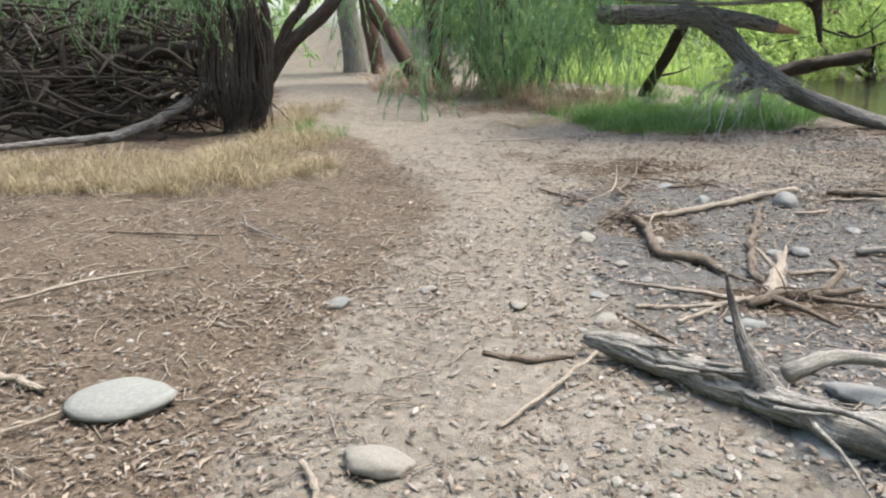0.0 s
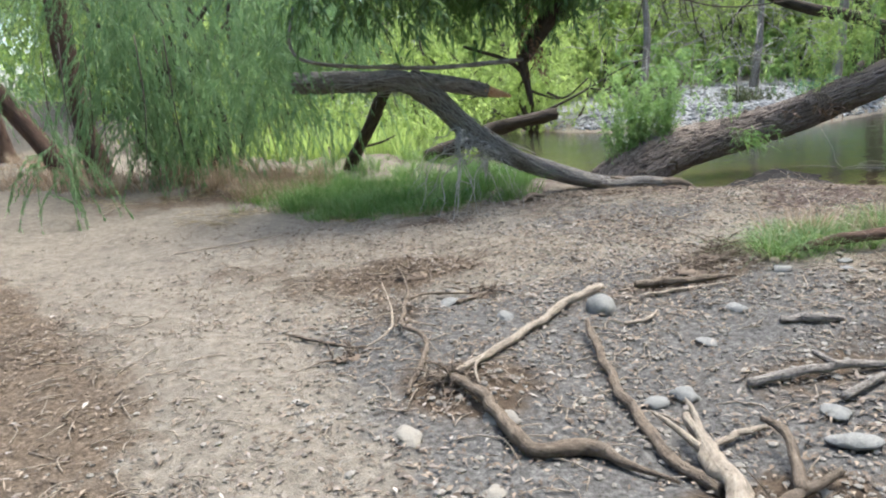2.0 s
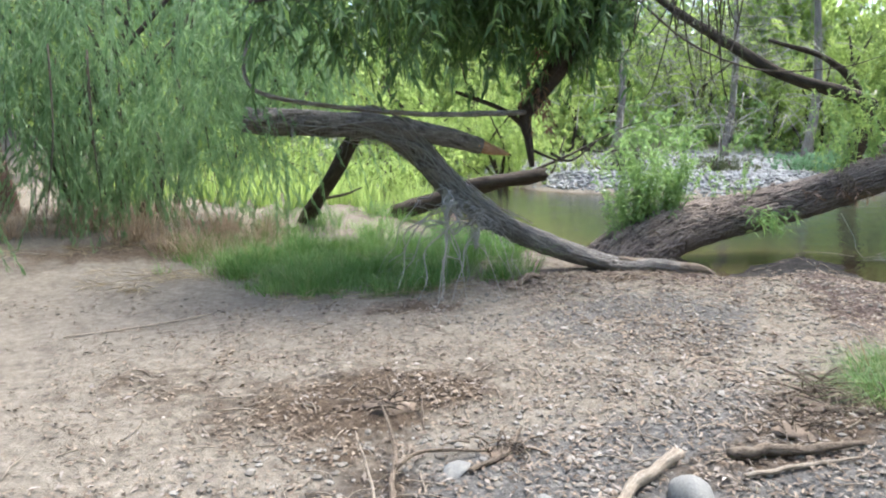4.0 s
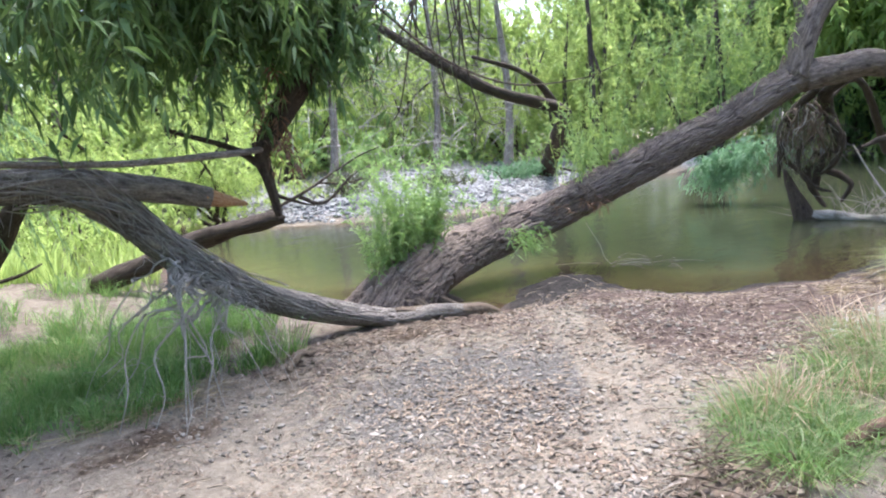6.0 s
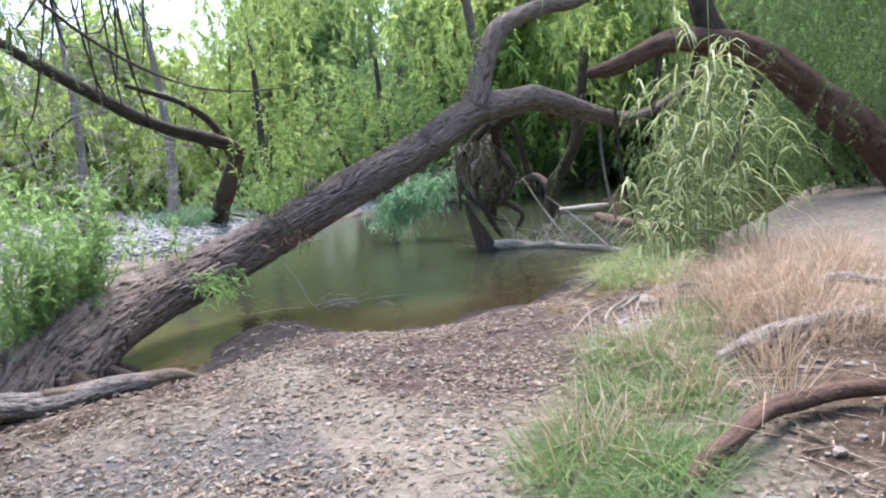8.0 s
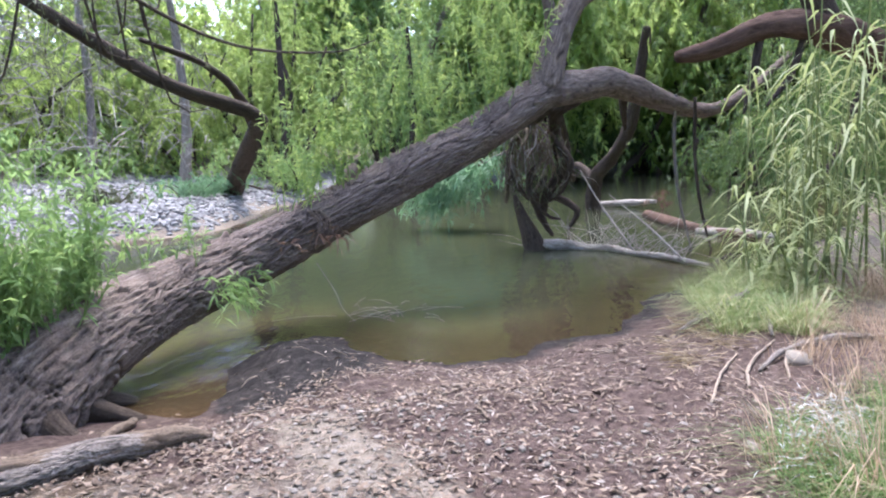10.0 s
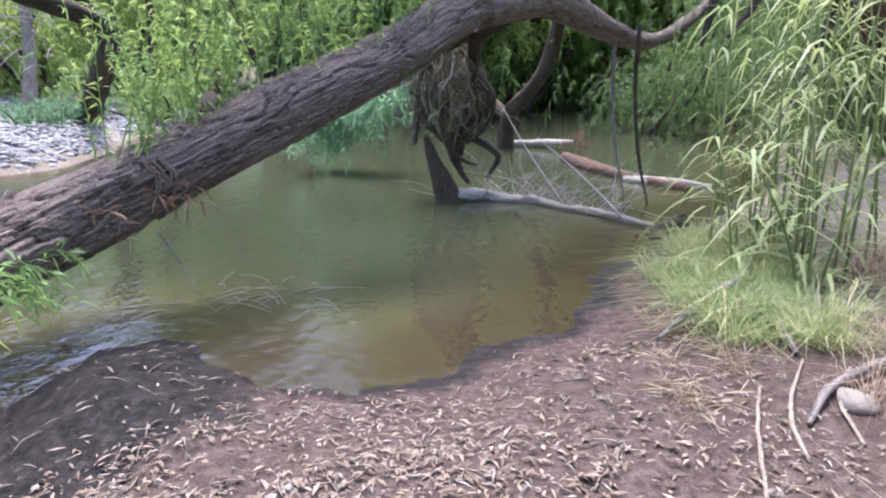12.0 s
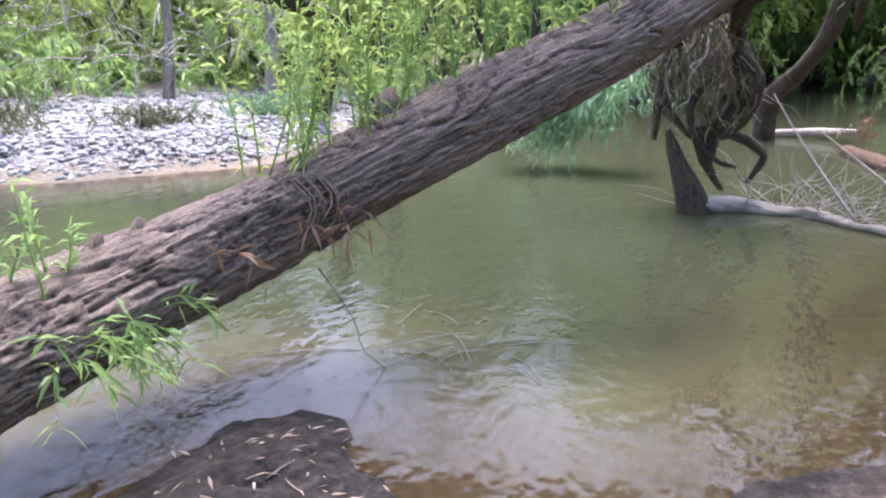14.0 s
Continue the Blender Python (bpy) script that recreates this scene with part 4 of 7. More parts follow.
    hang.append(tube([(5.6, 9.9, 2.9, 0.014), (6.2, 9.7, 2.45, 0.012), (7.0, 9.5, 2.2, 0.010), (8.0, 9.3, 2.25, 0.007), (8.6, 9.2, 2.4, 0.004)], 5, 24))
    bundle("bare_brush", hang, TWIG_DARK, tree, at, "bare dark curling twigs")
    return tree


def crown_tree(name, at, label, trunk, limbs, heads, sprays_n, mat_bark, mat_leaf, leaf, width, count=24, droop=0.9, length=0.8, scatter=0.35, sides=16, wood=None, ridge=0.12):
    """A tree from given trunk and limbs; leaf sprays sit round the listed heads (x, y, z, spread)."""
    tree = thing(name, at, label, "tree")
    stem("trunk", trunk, mat_bark, tree, at, sides=sides, count=40, rough=0.18, ridge=ridge, seed=int(abs(at[0]) * 7 + 3))
    for k, l in enumerate(limbs):
        stem("limb", l, mat_bark, tree, at, sides=max(8, sides // 2), count=20, rough=0.15, ridge=0.08, seed=k + 2)
    h = np.array(heads, float)
    i = rng.integers(0, len(h), sprays_n)
    b = h[i, :3] + rng.normal(size=(sprays_n, 3)) * h[i, 3:4] * [1, 1, 0.7]
    w = rng.normal(size=(sprays_n, 3)) * [1, 1, 0.5]
    tw, lv = sprays(b, w, length * (0.5 + 0.8 * rng.random(sprays_n)), droop, count, leaf, width, 0.006, scatter)
    bundle("twig_mass", [tw], wood or TWIG_DARK, tree, at)
    v, f = join([lv])
    part("foliage", mesh_of("foliage", local(v, at), f, mat_leaf), tree)
    return tree


willow_leaning()
fallen_tree()


def random_limbs(n, start, spread, rise, r, seed_at):
    """Bent limbs that leave start (x, y, z)."""
    out = []
    for k in range(n):
        a = np.array(start) + [0, 0, rng.random() * 0.4]
        e = a + np.array([rng.normal() * spread, rng.normal() * spread, rise * (0.6 + 0.7 * rng.random())])
        m = (a * 0.5 + e * 0.5) + rng.normal(size=3) * spread * 0.15 + [0, 0, 0.15 * rise]
        out.append([(*a, r), (*m, r * 0.65), (*e, r * 0.25)])
    return out


def tamarisk_thicket():
    at = (-3.45, 10.6, 0.1)
    tree = thing("tamarisk_tree", at, "dark many-stemmed tamarisk with a low tangle of dead limbs", "tree")
    stem("trunk", [(-3.5, 10.6, -0.05, 0.34), (-3.42, 10.6, 0.4, 0.26), (-3.3, 10.6, 0.85, 0.25), (-3.15, 10.6, 1.5, 0.22), (-3.4, 10.7, 2.2, 0.17), (-3.6, 10.8, 3.6, 0.1)], BARK_DARK, tree, at, sides=36, count=70, rough=0.25, ridge=0.3, seed=2)
    forks = ([(-3.3, 10.6, 0.5, 0.15), (-2.73, 10.6, 1.26, 0.12), (-2.3, 10.6, 1.6, 0.105), (-1.92, 10.6, 1.95, 0.10), (-1.2, 10.7, 3.0, 0.07)],
             [(-2.95, 10.6, 1.0, 0.09), (-2.6, 10.55, 1.6, 0.08), (-2.29, 10.5, 1.97, 0.075), (-1.8, 10.4, 3.0, 0.05)],
             [(-3.5, 10.55, 0.1, 0.14), (-3.75, 10.5, 0.8, 0.1), (-3.8, 10.5, 1.7, 0.08), (-4.0, 10.4, 2.8, 0.05)],
             [(-3.3, 10.5, 0.05, 0.12), (-3.0, 10.45, 0.6, 0.09), (-2.85, 10.4, 1.4, 0.07), (-2.9, 10.3, 2.4, 0.05)],
             [(-7.6, 10.5, 1.9, 0.12), (-7.1, 10.6, 1.33, 0.14), (-6.37, 10.6, 0.5, 0.15), (-5.6, 10.5, 0.12, 0.14), (-5.0, 10.4, 0.0, 0.1)],
             [(-6.6, 10.8, 0.9, 0.1), (-5.3, 10.7, 1.2, 0.14), (-4.6, 10.7, 1.35, 0.13), (-4.0, 10.7, 1.3, 0.12), (-3.5, 10.7, 1.05, 0.12)],
             [(-4.9, 10.9, 1.3, 0.08), (-4.3, 10.9, 1.15, 0.08), (-4.1, 10.9, 0.75, 0.07), (-4.5, 10.9, 0.55, 0.05)],
             [(-8.0, 11.0, 2.6, 0.09), (-6.6, 11.2, 1.7, 0.08), (-5.0, 11.0, 1.5, 0.07), (-3.6, 10.9, 1.2, 0.07)])
    for k, p in enumerate(forks):
        stem("limb", p, BARK_DARK, tree, at, sides=16, count=30, rough=0.25, ridge=0.2, seed=k + 40)
    web = []
    for k in range(620):
        a = np.array([-8.5 + 5.2 * rng.random(), 9.6 + 2.8 * rng.random(), 0.05 + 1.9 * rng.random() ** 1.2])
        w = np.array([rng.normal() * 0.9 + 0.3, rng.normal() * 0.4, rng.normal() * 0.35])
        r = 0.012 + 0.03 * rng.random() ** 2
        if (a + w)[0] < -3.5:
            web.append(tube([(*a, r), (*(a + w * 0.5 + [0, 0, 0.15 * rng.normal()]), r * 0.8), (*(a + w), r * 0.35)], 6, 10, 0.2, k))
    for k in range(70):
        x = -3.9 + 1.0 * rng.random()
        web.append(tube([(x, 10.3 + 0.4 * rng.random(), 1.7 + 0.5 * rng.random(), 0.012), (x + 0.1 * rng.normal(), 10.2, 1.0, 0.01), (x + 0.2 * rng.normal(), 10.15, 0.2 + 0.4 * rng.random(), 0.005)], 5, 8))
    for k in range(460):
        a = np.array([-10 + 6.2 * rng.random(), 11.5 + 2.5 * rng.random(), 2.4 * rng.random()])
        w = np.array([rng.normal() * 1.1, rng.normal() * 0.4, rng.normal() * 0.5])
        r = 0.02 + 0.05 * rng.random() ** 2
        if (a + w)[0] < -3.6:
            web.append(tube([(*a, r), (*(a + w * 0.5 + [0, 0, 0.2 * rng.normal()]), r * 0.8), (*(a + w), r * 0.35)], 6, 9, 0.2, k))
    bundle("tangle", web, BARK_DARK, tree, at, "tangle of thin dead grey-brown branches")
    n = 800
    c = np.array([(-6.0, 10.2, 2.5, 0.9), (-4.6, 10.0, 2.45, 0.6), (-3.4, 10.2, 2.5, 0.5), (-7.5, 10.5, 2.8, 0.9), (-4.5, 11.0, 3.2, 1.3), (-2.5, 10.6, 3.5, 0.8), (-6.5, 11.5, 3.6, 1.6)])
    i = rng.integers(0, len(c), n)
    b = c[i, :3] + rng.normal(size=(n, 3)) * c[i, 3:4] * [1, 0.7, 0.35]
    tw, lv = sprays(b, rng.normal(size=(n, 3)) * [1, 1, 0.3], 0.35 + 0.4 * rng.random(n), 1.1, 46, 0.055, 0.009, 0.004, 0.5, 0.3)
    v, f = join([tw, lv])
    part("foliage", mesh_of("foliage", local(v, at), f, LEAF_FEATHER), tree, "feathery drooping green foliage")
    return tree


def feather_tree():
    at = (0.7, 15.0, 0.28)
    tree = thing("feathery_tamarisk", at, "tall feathery green tamarisk with drooping sprays to the ground", "tree")
    for k in range(9):
        x, y = 0.2 + rng.random() * 1.2, 14.4 + rng.random() * 1.2
        stem("stem", [(x, y, 0.15, 0.06), (x + rng.normal() * 0.2, y + rng.normal() * 0.2, 1.3, 0.05), (x + rng.normal() * 0.7, y + rng.normal() * 0.5, 3.0, 0.035), (x + rng.normal() * 1.2, y + rng.normal(), 4.6, 0.015)], BARK_DARK, tree, at, sides=9, count=20, seed=50 + k)
    n = 1900
    hx = rng.normal(size=n) * 1.05 + 0.85
    hy = 13.9 + rng.normal(size=n) * 0.7 - 0.25 * np.abs(hx - 0.9)
    hz = 0.75 + 3.3 * rng.random(n)
    keep = hz > 0.45 + 1.1 * vnoise(hx * 1.4, hy * 0.7, 0, 91)
    puffs = np.column_stack([hx, hy, hz])[keep][:64]
    b = puffs[rng.integers(0, len(puffs), 780)] + rng.normal(size=(780, 3)) * [0.16, 0.2, 0.2]
    m = len(b)
    tw, lv = sprays(b, rng.normal(size=(m, 3)) * [0.9, 0.9, 0.25] - [0, 0.35, 0.1], 0.45 + 0.6 * rng.random(m), 1.35, 90, 0.08, 0.013, 0.005, 0.3, 0.3)
    v, f = join([tw, lv])
    part("foliage", mesh_of("foliage", local(v, at), f, LEAF_FEATHER), tree, "soft feathery green foliage")
    droop = []
    for k in range(18):
        x, y = 0.9 + rng.normal() * 1.1, 13.6 + rng.normal() * 0.5
        droop.append(tube([(x, y + 0.5, 2.4, 0.010), (x, y + 0.1, 1.5, 0.008), (x + 0.1 * rng.normal(), y - 0.1, 0.45 + 0.4 * rng.random(), 0.004)], 4, 8))
    bundle("drooping_twig", droop, TWIG_DARK, tree, at)
    return tree


def path_trees():
    crown_tree("redbrown_tree", (-0.85, 15.9, 0.25), "red-brown upright tree trunk in dry grass beside the path",
               [(-0.83, 15.9, 0.05, 0.30), (-0.85, 15.9, 0.5, 0.21), (-0.95, 15.9, 1.4, 0.19), (-1.05, 15.9, 2.6, 0.18), (-1.0, 16, 4.5, 0.14)], random_limbs(5, (-1, 16, 3.4), 1.2, 1.8, 0.08, 0),
               [(-1, 15.6, 4.2, 0.9), (0.2, 15.4, 3.6, 0.7), (-1.9, 16, 4.4, 0.8)], 420, BARK_RED, LEAF_FEATHER, 0.07, 0.011, 46, 1.0, 0.7, 0.5, 24)
    crown_tree("leaning_tree", (-1.6, 16.8, 0.25), "leaning red-brown tree trunk beside the path",
               [(-1.2, 16.7, 0.1, 0.26), (-1.6, 16.8, 0.65, 0.2), (-2.1, 16.9, 1.5, 0.18), (-2.65, 17.0, 2.4, 0.17), (-3.6, 17.2, 4.2, 0.12)], random_limbs(5, (-3.2, 17.1, 3.6), 1.2, 1.6, 0.07, 0),
               [(-3.4, 17, 4.6, 0.9), (-2.4, 17, 4.4, 0.8)], 300, BARK_RED, LEAF_MID, 0.10, 0.02, 34, 0.9, 0.7, 0.7, 20)
    crown_tree("path_tree", (-3.3, 22, 0.3), "red-brown tree trunk at the bend of the path",
               [(-3.2, 22, 0.1, 0.3), (-3.28, 22, 0.7, 0.22), (-3.5, 22, 2.0, 0.2), (-3.9, 22, 4.5, 0.15)], random_limbs(5, (-3.8, 22, 4), 1.4, 2, 0.08, 0),
               [(-3.8, 22, 5.2, 1.2), (-2.6, 22, 4.8, 0.9)], 300, BARK_RED, LEAF_MID, 0.14, 0.028, 32, 0.9, 0.8, 0.7, 16)
    crown_tree("grey_tree", (-4.3, 23.4, 0.3), "thick pale grey tree trunk beside the sunlit clearing",
               [(-4.25, 23.4, 0.1, 0.42), (-4.3, 23.4, 1.0, 0.32), (-4.45, 23.4, 2.6, 0.3), (-4.6, 23.5, 5.5, 0.2)], random_limbs(5, (-4.5, 23.4, 4.4), 1.4, 2, 0.1, 0),
               [(-4.5, 23.4, 6.2, 1.3), (-6, 23.6, 5.6, 1.1)], 300, BARK_PALE, LEAF_MID, 0.14, 0.028, 32, 0.9, 0.8, 0.7, 20)


def bar_limb_tree():
    """The bare limb that reaches out from the far bar, and its tree."""
    at = (22.0, 19.0, 0.4)
    tree = thing("reaching_tree", at, "half-bare grey tree reaching over the water from the far bank", "tree")
    stem("trunk", [(22.0, 19.0, 0.3, 0.3), (20.4, 17.6, 1.2, 0.24), (18.0, 15.8, 1.95, 0.19), (16.3, 14.8, 2.25, 0.15), (14.7, 15.5, 2.72, 0.13), (13.9, 16.05, 3.25, 0.12), (12.7, 16.9, 4.15, 0.09), (11.4, 17.6, 5.2, 0.05)],
         BARK_DARK, tree, at, sides=20, count=70, rough=0.2, ridge=0.15, seed=61)
    stem("limb", [(18.2, 15.9, 1.9, 0.12), (17.0, 15.5, 2.6, 0.10), (16.0, 15.6, 3.2, 0.07), (14.8, 16.2, 3.6, 0.04)], BARK_DARK, tree, at, sides=14, count=24, rough=0.2, seed=62)
    web = []
    for k in range(420):
        a = np.array([12.0 + 8.0 * rng.random(), 17.5 + 3.5 * rng.random(), 1.2 + 4.4 * rng.random()])
        w = rng.normal(size=3) * [0.7, 0.5, 0.5]
        web.append(tube([(*a, 0.014), (*(a + w * 0.5 + [0, 0, 0.1]), 0.011), (*(a + w), 0.004)], 4, 7))
    bundle("brush", web, TWIG_GREY, tree, at, "grey haze of bare twigs")
    n = 160
    b = np.array([13.5, 16.6, 3.6]) + rng.normal(size=(n, 3)) * [1.6, 0.8, 0.8]
    tw, lv = sprays(b, rng.normal(size=(n, 3)), 0.5, 0.9, 24, 0.10, 0.02)
    v, f = join([tw, lv])
    part("foliage", mesh_of("foliage", local(v, at), f, LEAF_OLIVE), tree, "sparse olive leaves")


def arch_tree():
    at = (15.7, 2.2, 0.4)
    tree = thing("arching_tree", at, "dark red-brown tree trunk arching low over the river bank", "tree")
    stem("trunk", [(16.1, 1.3, 0.2, 0.42), (15.7, 2.2, 1.2, 0.34), (15.27, 3.04, 1.92, 0.3), (14.9, 3.77, 2.55, 0.27), (14.4, 4.75, 3.0, 0.24), (13.96, 5.6, 3.05, 0.17), (13.57, 6.37, 2.75, 0.13), (13.4, 6.8, 2.65, 0.07)],
         BARK_RED, tree, at, sides=32, count=100, rough=0.2, ridge=0.25, seed=71)
    for k, p in enumerate(([(14.4, 4.75, 3.0, 0.2), (14.25, 5.05, 3.7, 0.2), (14.2, 5.2, 5.2, 0.14)], [(14.75, 4.1, 2.5, 0.07), (14.65, 4.3, 2.1, 0.07), (14.5, 4.6, 1.3, 0.05), (14.2, 4.9, 0.9, 0.02)],
                           [(14.2, 5.1, 3.0, 0.06), (14.1, 5.3, 2.4, 0.05), (13.9, 5.6, 2.0, 0.02)], [(13.9, 5.7, 3.0, 0.06), (13.85, 5.8, 2.4, 0.05), (13.8, 5.9, 1.9, 0.02)])):
        stem("limb", p, BARK_DARK, tree, at, sides=12, count=24, rough=0.25, ridge=0.15, seed=72 + k)
    n = 2000
    h = np.array([(15.7, 3.2, 3.8, 1.0), (17.0, 2.0, 3.2, 1.3), (16.8, 4.2, 4.6, 1.4), (17.8, 3.0, 1.8, 0.9), (18.5, 1.2, 2.6, 1.2), (17.5, 0.0, 3.4, 1.4), (19.5, 3.6, 3.4, 1.3), (16.2, 2.6, 4.6, 1.2)])
    i = rng.integers(0, len(h), n)
    b = h[i, :3] + rng.normal(size=(n, 3)) * h[i, 3:4]
    tw, lv = sprays(b, rng.normal(size=(n, 3)) * [1, 1, 0.4], 0.6, 1.0, 34, 0.09, 0.016)
    bundle("twig_mass", [tw], TWIG_DARK, tree, at)
    v, f = join([lv])
    # shade under the arch is in the leaf colour
    part("foliage", mesh_of("foliage", local(v, at), f, LEAF_SHADED), tree, "dense dim green leaves")


def bush(name, at, label, size, n, mat, leaf, width, count=26, droop=0.7, stems=8, bark_mat=None, up=0.6):
    """A bush or far tree of many leaning stems with leaf sprays all through its crown."""
    ob = thing(name, at, label, "bush" if size[2] < 3 else "tree")
    x, y, z = at
    heads = []
    for k in range(stems):
        e = np.array([x + rng.normal() * size[0] * 0.5, y + rng.normal() * size[1] * 0.5, z + size[2] * (0.5 + 0.5 * rng.random())])
        m = np.array([x, y, z]) * 0.5 + e * 0.5 + rng.normal(size=3) * [0.15, 0.15, 0.1] * size[0]
        r = 0.022 * size[2] + 0.01
        stem("stem", [(x + rng.normal() * size[0] * 0.1, y + rng.normal() * size[1] * 0.1, z - 0.15, r), (*m, r * 0.7), (*e, r * 0.25)], bark_mat or BARK_DARK, ob, at, sides=7, count=14, seed=k + 5)
        heads.append(spline([(*m, 0), (*e, 0)], 12)[:, :3])
    heads = np.vstack(heads)
    b = heads[rng.integers(0, len(heads), n)] + rng.normal(size=(n, 3)) * np.array(size) * [0.22, 0.22, 0.16]
    b[:, 2] = np.maximum(b[:, 2], z + 0.15)
    tw, lv = sprays(b, rng.normal(size=(n, 3)) * [1, 1, 0.5] + [0, 0, up - 0.3], (0.10 * size[2] + 0.2) * (0.5 + rng.random(n)), droop, count, leaf, width, 0.006, 0.8)
    bundle("twig_mass", [tw], TWIG_DARK, ob, at)
    v, f = join([lv])
    tagged(part("foliage", mesh_of("foliage", local(v, at), f, mat), ob), kind="stuff")
    return ob


def far_vegetation():
    # willows and shrubs beyond the water, sun and shade set by leaf colour
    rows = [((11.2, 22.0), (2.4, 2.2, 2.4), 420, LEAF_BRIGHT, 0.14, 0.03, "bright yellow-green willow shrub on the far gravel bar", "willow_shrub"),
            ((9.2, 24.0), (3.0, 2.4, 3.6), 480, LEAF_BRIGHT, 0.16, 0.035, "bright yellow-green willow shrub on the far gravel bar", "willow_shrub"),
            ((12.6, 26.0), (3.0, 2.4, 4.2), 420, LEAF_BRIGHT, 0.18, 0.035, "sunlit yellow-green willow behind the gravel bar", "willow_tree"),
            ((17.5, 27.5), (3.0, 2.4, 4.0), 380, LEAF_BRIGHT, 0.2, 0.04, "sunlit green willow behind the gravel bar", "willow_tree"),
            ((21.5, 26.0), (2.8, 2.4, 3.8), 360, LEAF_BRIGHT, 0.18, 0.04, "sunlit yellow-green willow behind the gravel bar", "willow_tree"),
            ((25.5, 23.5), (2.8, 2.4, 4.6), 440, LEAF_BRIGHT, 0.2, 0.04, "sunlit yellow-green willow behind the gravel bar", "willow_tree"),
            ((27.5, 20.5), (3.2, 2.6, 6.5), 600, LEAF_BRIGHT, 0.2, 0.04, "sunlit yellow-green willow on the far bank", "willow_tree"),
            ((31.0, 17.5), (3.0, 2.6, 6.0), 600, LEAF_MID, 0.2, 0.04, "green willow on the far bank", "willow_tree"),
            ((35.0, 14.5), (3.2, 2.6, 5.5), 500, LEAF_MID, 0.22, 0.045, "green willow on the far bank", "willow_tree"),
            ((40.0, 11.0), (3.2, 3.0, 5.5), 500, LEAF_SHADED, 0.24, 0.05, "shaded green willow on the far bank", "willow_tree"),
            ((45.0, 6.0), (3.6, 3.0, 6.0), 500, LEAF_SHADED, 0.25, 0.05, "shaded green willow on the far bank", "willow_tree"),
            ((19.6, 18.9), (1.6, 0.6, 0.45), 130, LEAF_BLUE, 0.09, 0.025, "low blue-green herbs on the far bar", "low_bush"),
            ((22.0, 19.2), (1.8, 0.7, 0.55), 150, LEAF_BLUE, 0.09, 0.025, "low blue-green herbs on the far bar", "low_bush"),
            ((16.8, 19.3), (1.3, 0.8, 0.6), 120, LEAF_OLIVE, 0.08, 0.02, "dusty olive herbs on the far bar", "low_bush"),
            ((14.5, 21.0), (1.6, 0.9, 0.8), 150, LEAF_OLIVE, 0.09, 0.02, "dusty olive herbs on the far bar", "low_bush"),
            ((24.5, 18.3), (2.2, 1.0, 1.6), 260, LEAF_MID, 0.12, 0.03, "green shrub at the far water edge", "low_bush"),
            ((28.0, 4.5), (2.6, 2.0, 3.4), 420, LEAF_SHADED, 0.16, 0.03, "dim green shrub at the river bend", "low_bush"),
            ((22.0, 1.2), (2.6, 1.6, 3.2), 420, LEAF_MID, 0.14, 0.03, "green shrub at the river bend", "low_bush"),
            ((18.5, 1.8), (1.6, 1.3, 2.2), 380, LEAF_SHADED, 0.10, 0.025, "dim green shrub behind the reeds", "low_bush"),
            ((34.0, 0.5), (3.0, 2.0, 4.6), 420, LEAF_SHADED, 0.2, 0.04, "dim green shrub at the river bend", "low_bush"),
            ((5.2, 18.5), (2.6, 2.2, 1.3), 360, LEAF_BRIGHT, 0.12, 0.03, "low yellow-green brush at the water edge", "low_bush"),
            ((2.6, 19.5), (2.6, 1.8, 1.6), 360, LEAF_BRIGHT, 0.12, 0.03, "low yellow-green brush beyond the grass", "low_bush"),
            ((7.2, 21.5), (1.8, 1.8, 2.0), 320, LEAF_BRIGHT, 0.13, 0.03, "low yellow-green brush at the water edge", "low_bush"),
            ((1.0, 24.0), (2.6, 2.0, 4.0), 420, LEAF_BRIGHT, 0.16, 0.035, "sunlit green shrub beside the path", "willow_shrub"),
            ((4.5, 25.0), (3.0, 2.2, 5.0), 480, LEAF_MID, 0.18, 0.035, "green willow beyond the grass", "willow_tree"),
            ((-1.2, 29.0), (2.6, 2.2, 5.0), 420, LEAF_BRIGHT, 0.18, 0.04, "sunlit green shrub beside the path", "willow_shrub"),
            ((-13.0, 20.0), (3.0, 3.0, 5.0), 420, LEAF_OLIVE, 0.2, 0.04, "dim olive brush behind the thicket", "low_bush"),
            ((-7.0, 13.8), (2.6, 1.2, 2.2), 420, LEAF_OLIVE, 0.10, 0.02, "dim olive brush inside the thicket", "low_bush"),
            ((-9.5, 15.0), (2.4, 2.0, 2.6), 420, LEAF_OLIVE, 0.12, 0.025, "dim olive brush behind the thicket", "low_bush"),
            ((-12.0, 12.0), (3.0, 2.0, 4.0), 380, LEAF_SHADED, 0.16, 0.03, "dim green brush behind the thicket", "low_bush"),
            ((-13.5, 27.0), (2.8, 2.4, 5.5), 400, LEAF_OLIVE, 0.2, 0.04, "dim olive tree beside the clearing", "willow_tree")]
    for (x, y), size, n, mat, leaf, width, label, name in rows:
        bush(name, (x, y, gz(x, y)), label, size, n, mat, leaf, width, up=0.5, droop=1.0)
    # unseen trees behind the walker, added to close off light and fill reflections
    for x, y in ((-11.5, 1), (-10, -7), (-2, -10), (6, -9), (13, -6), (19, -4)):
        bush("willow_tree", (x, y, gz(x, y)), "unseen green willow added behind the walker", (4.5, 4.5, 9.0), 420, LEAF_MID, 0.3, 0.07, up=0.4)
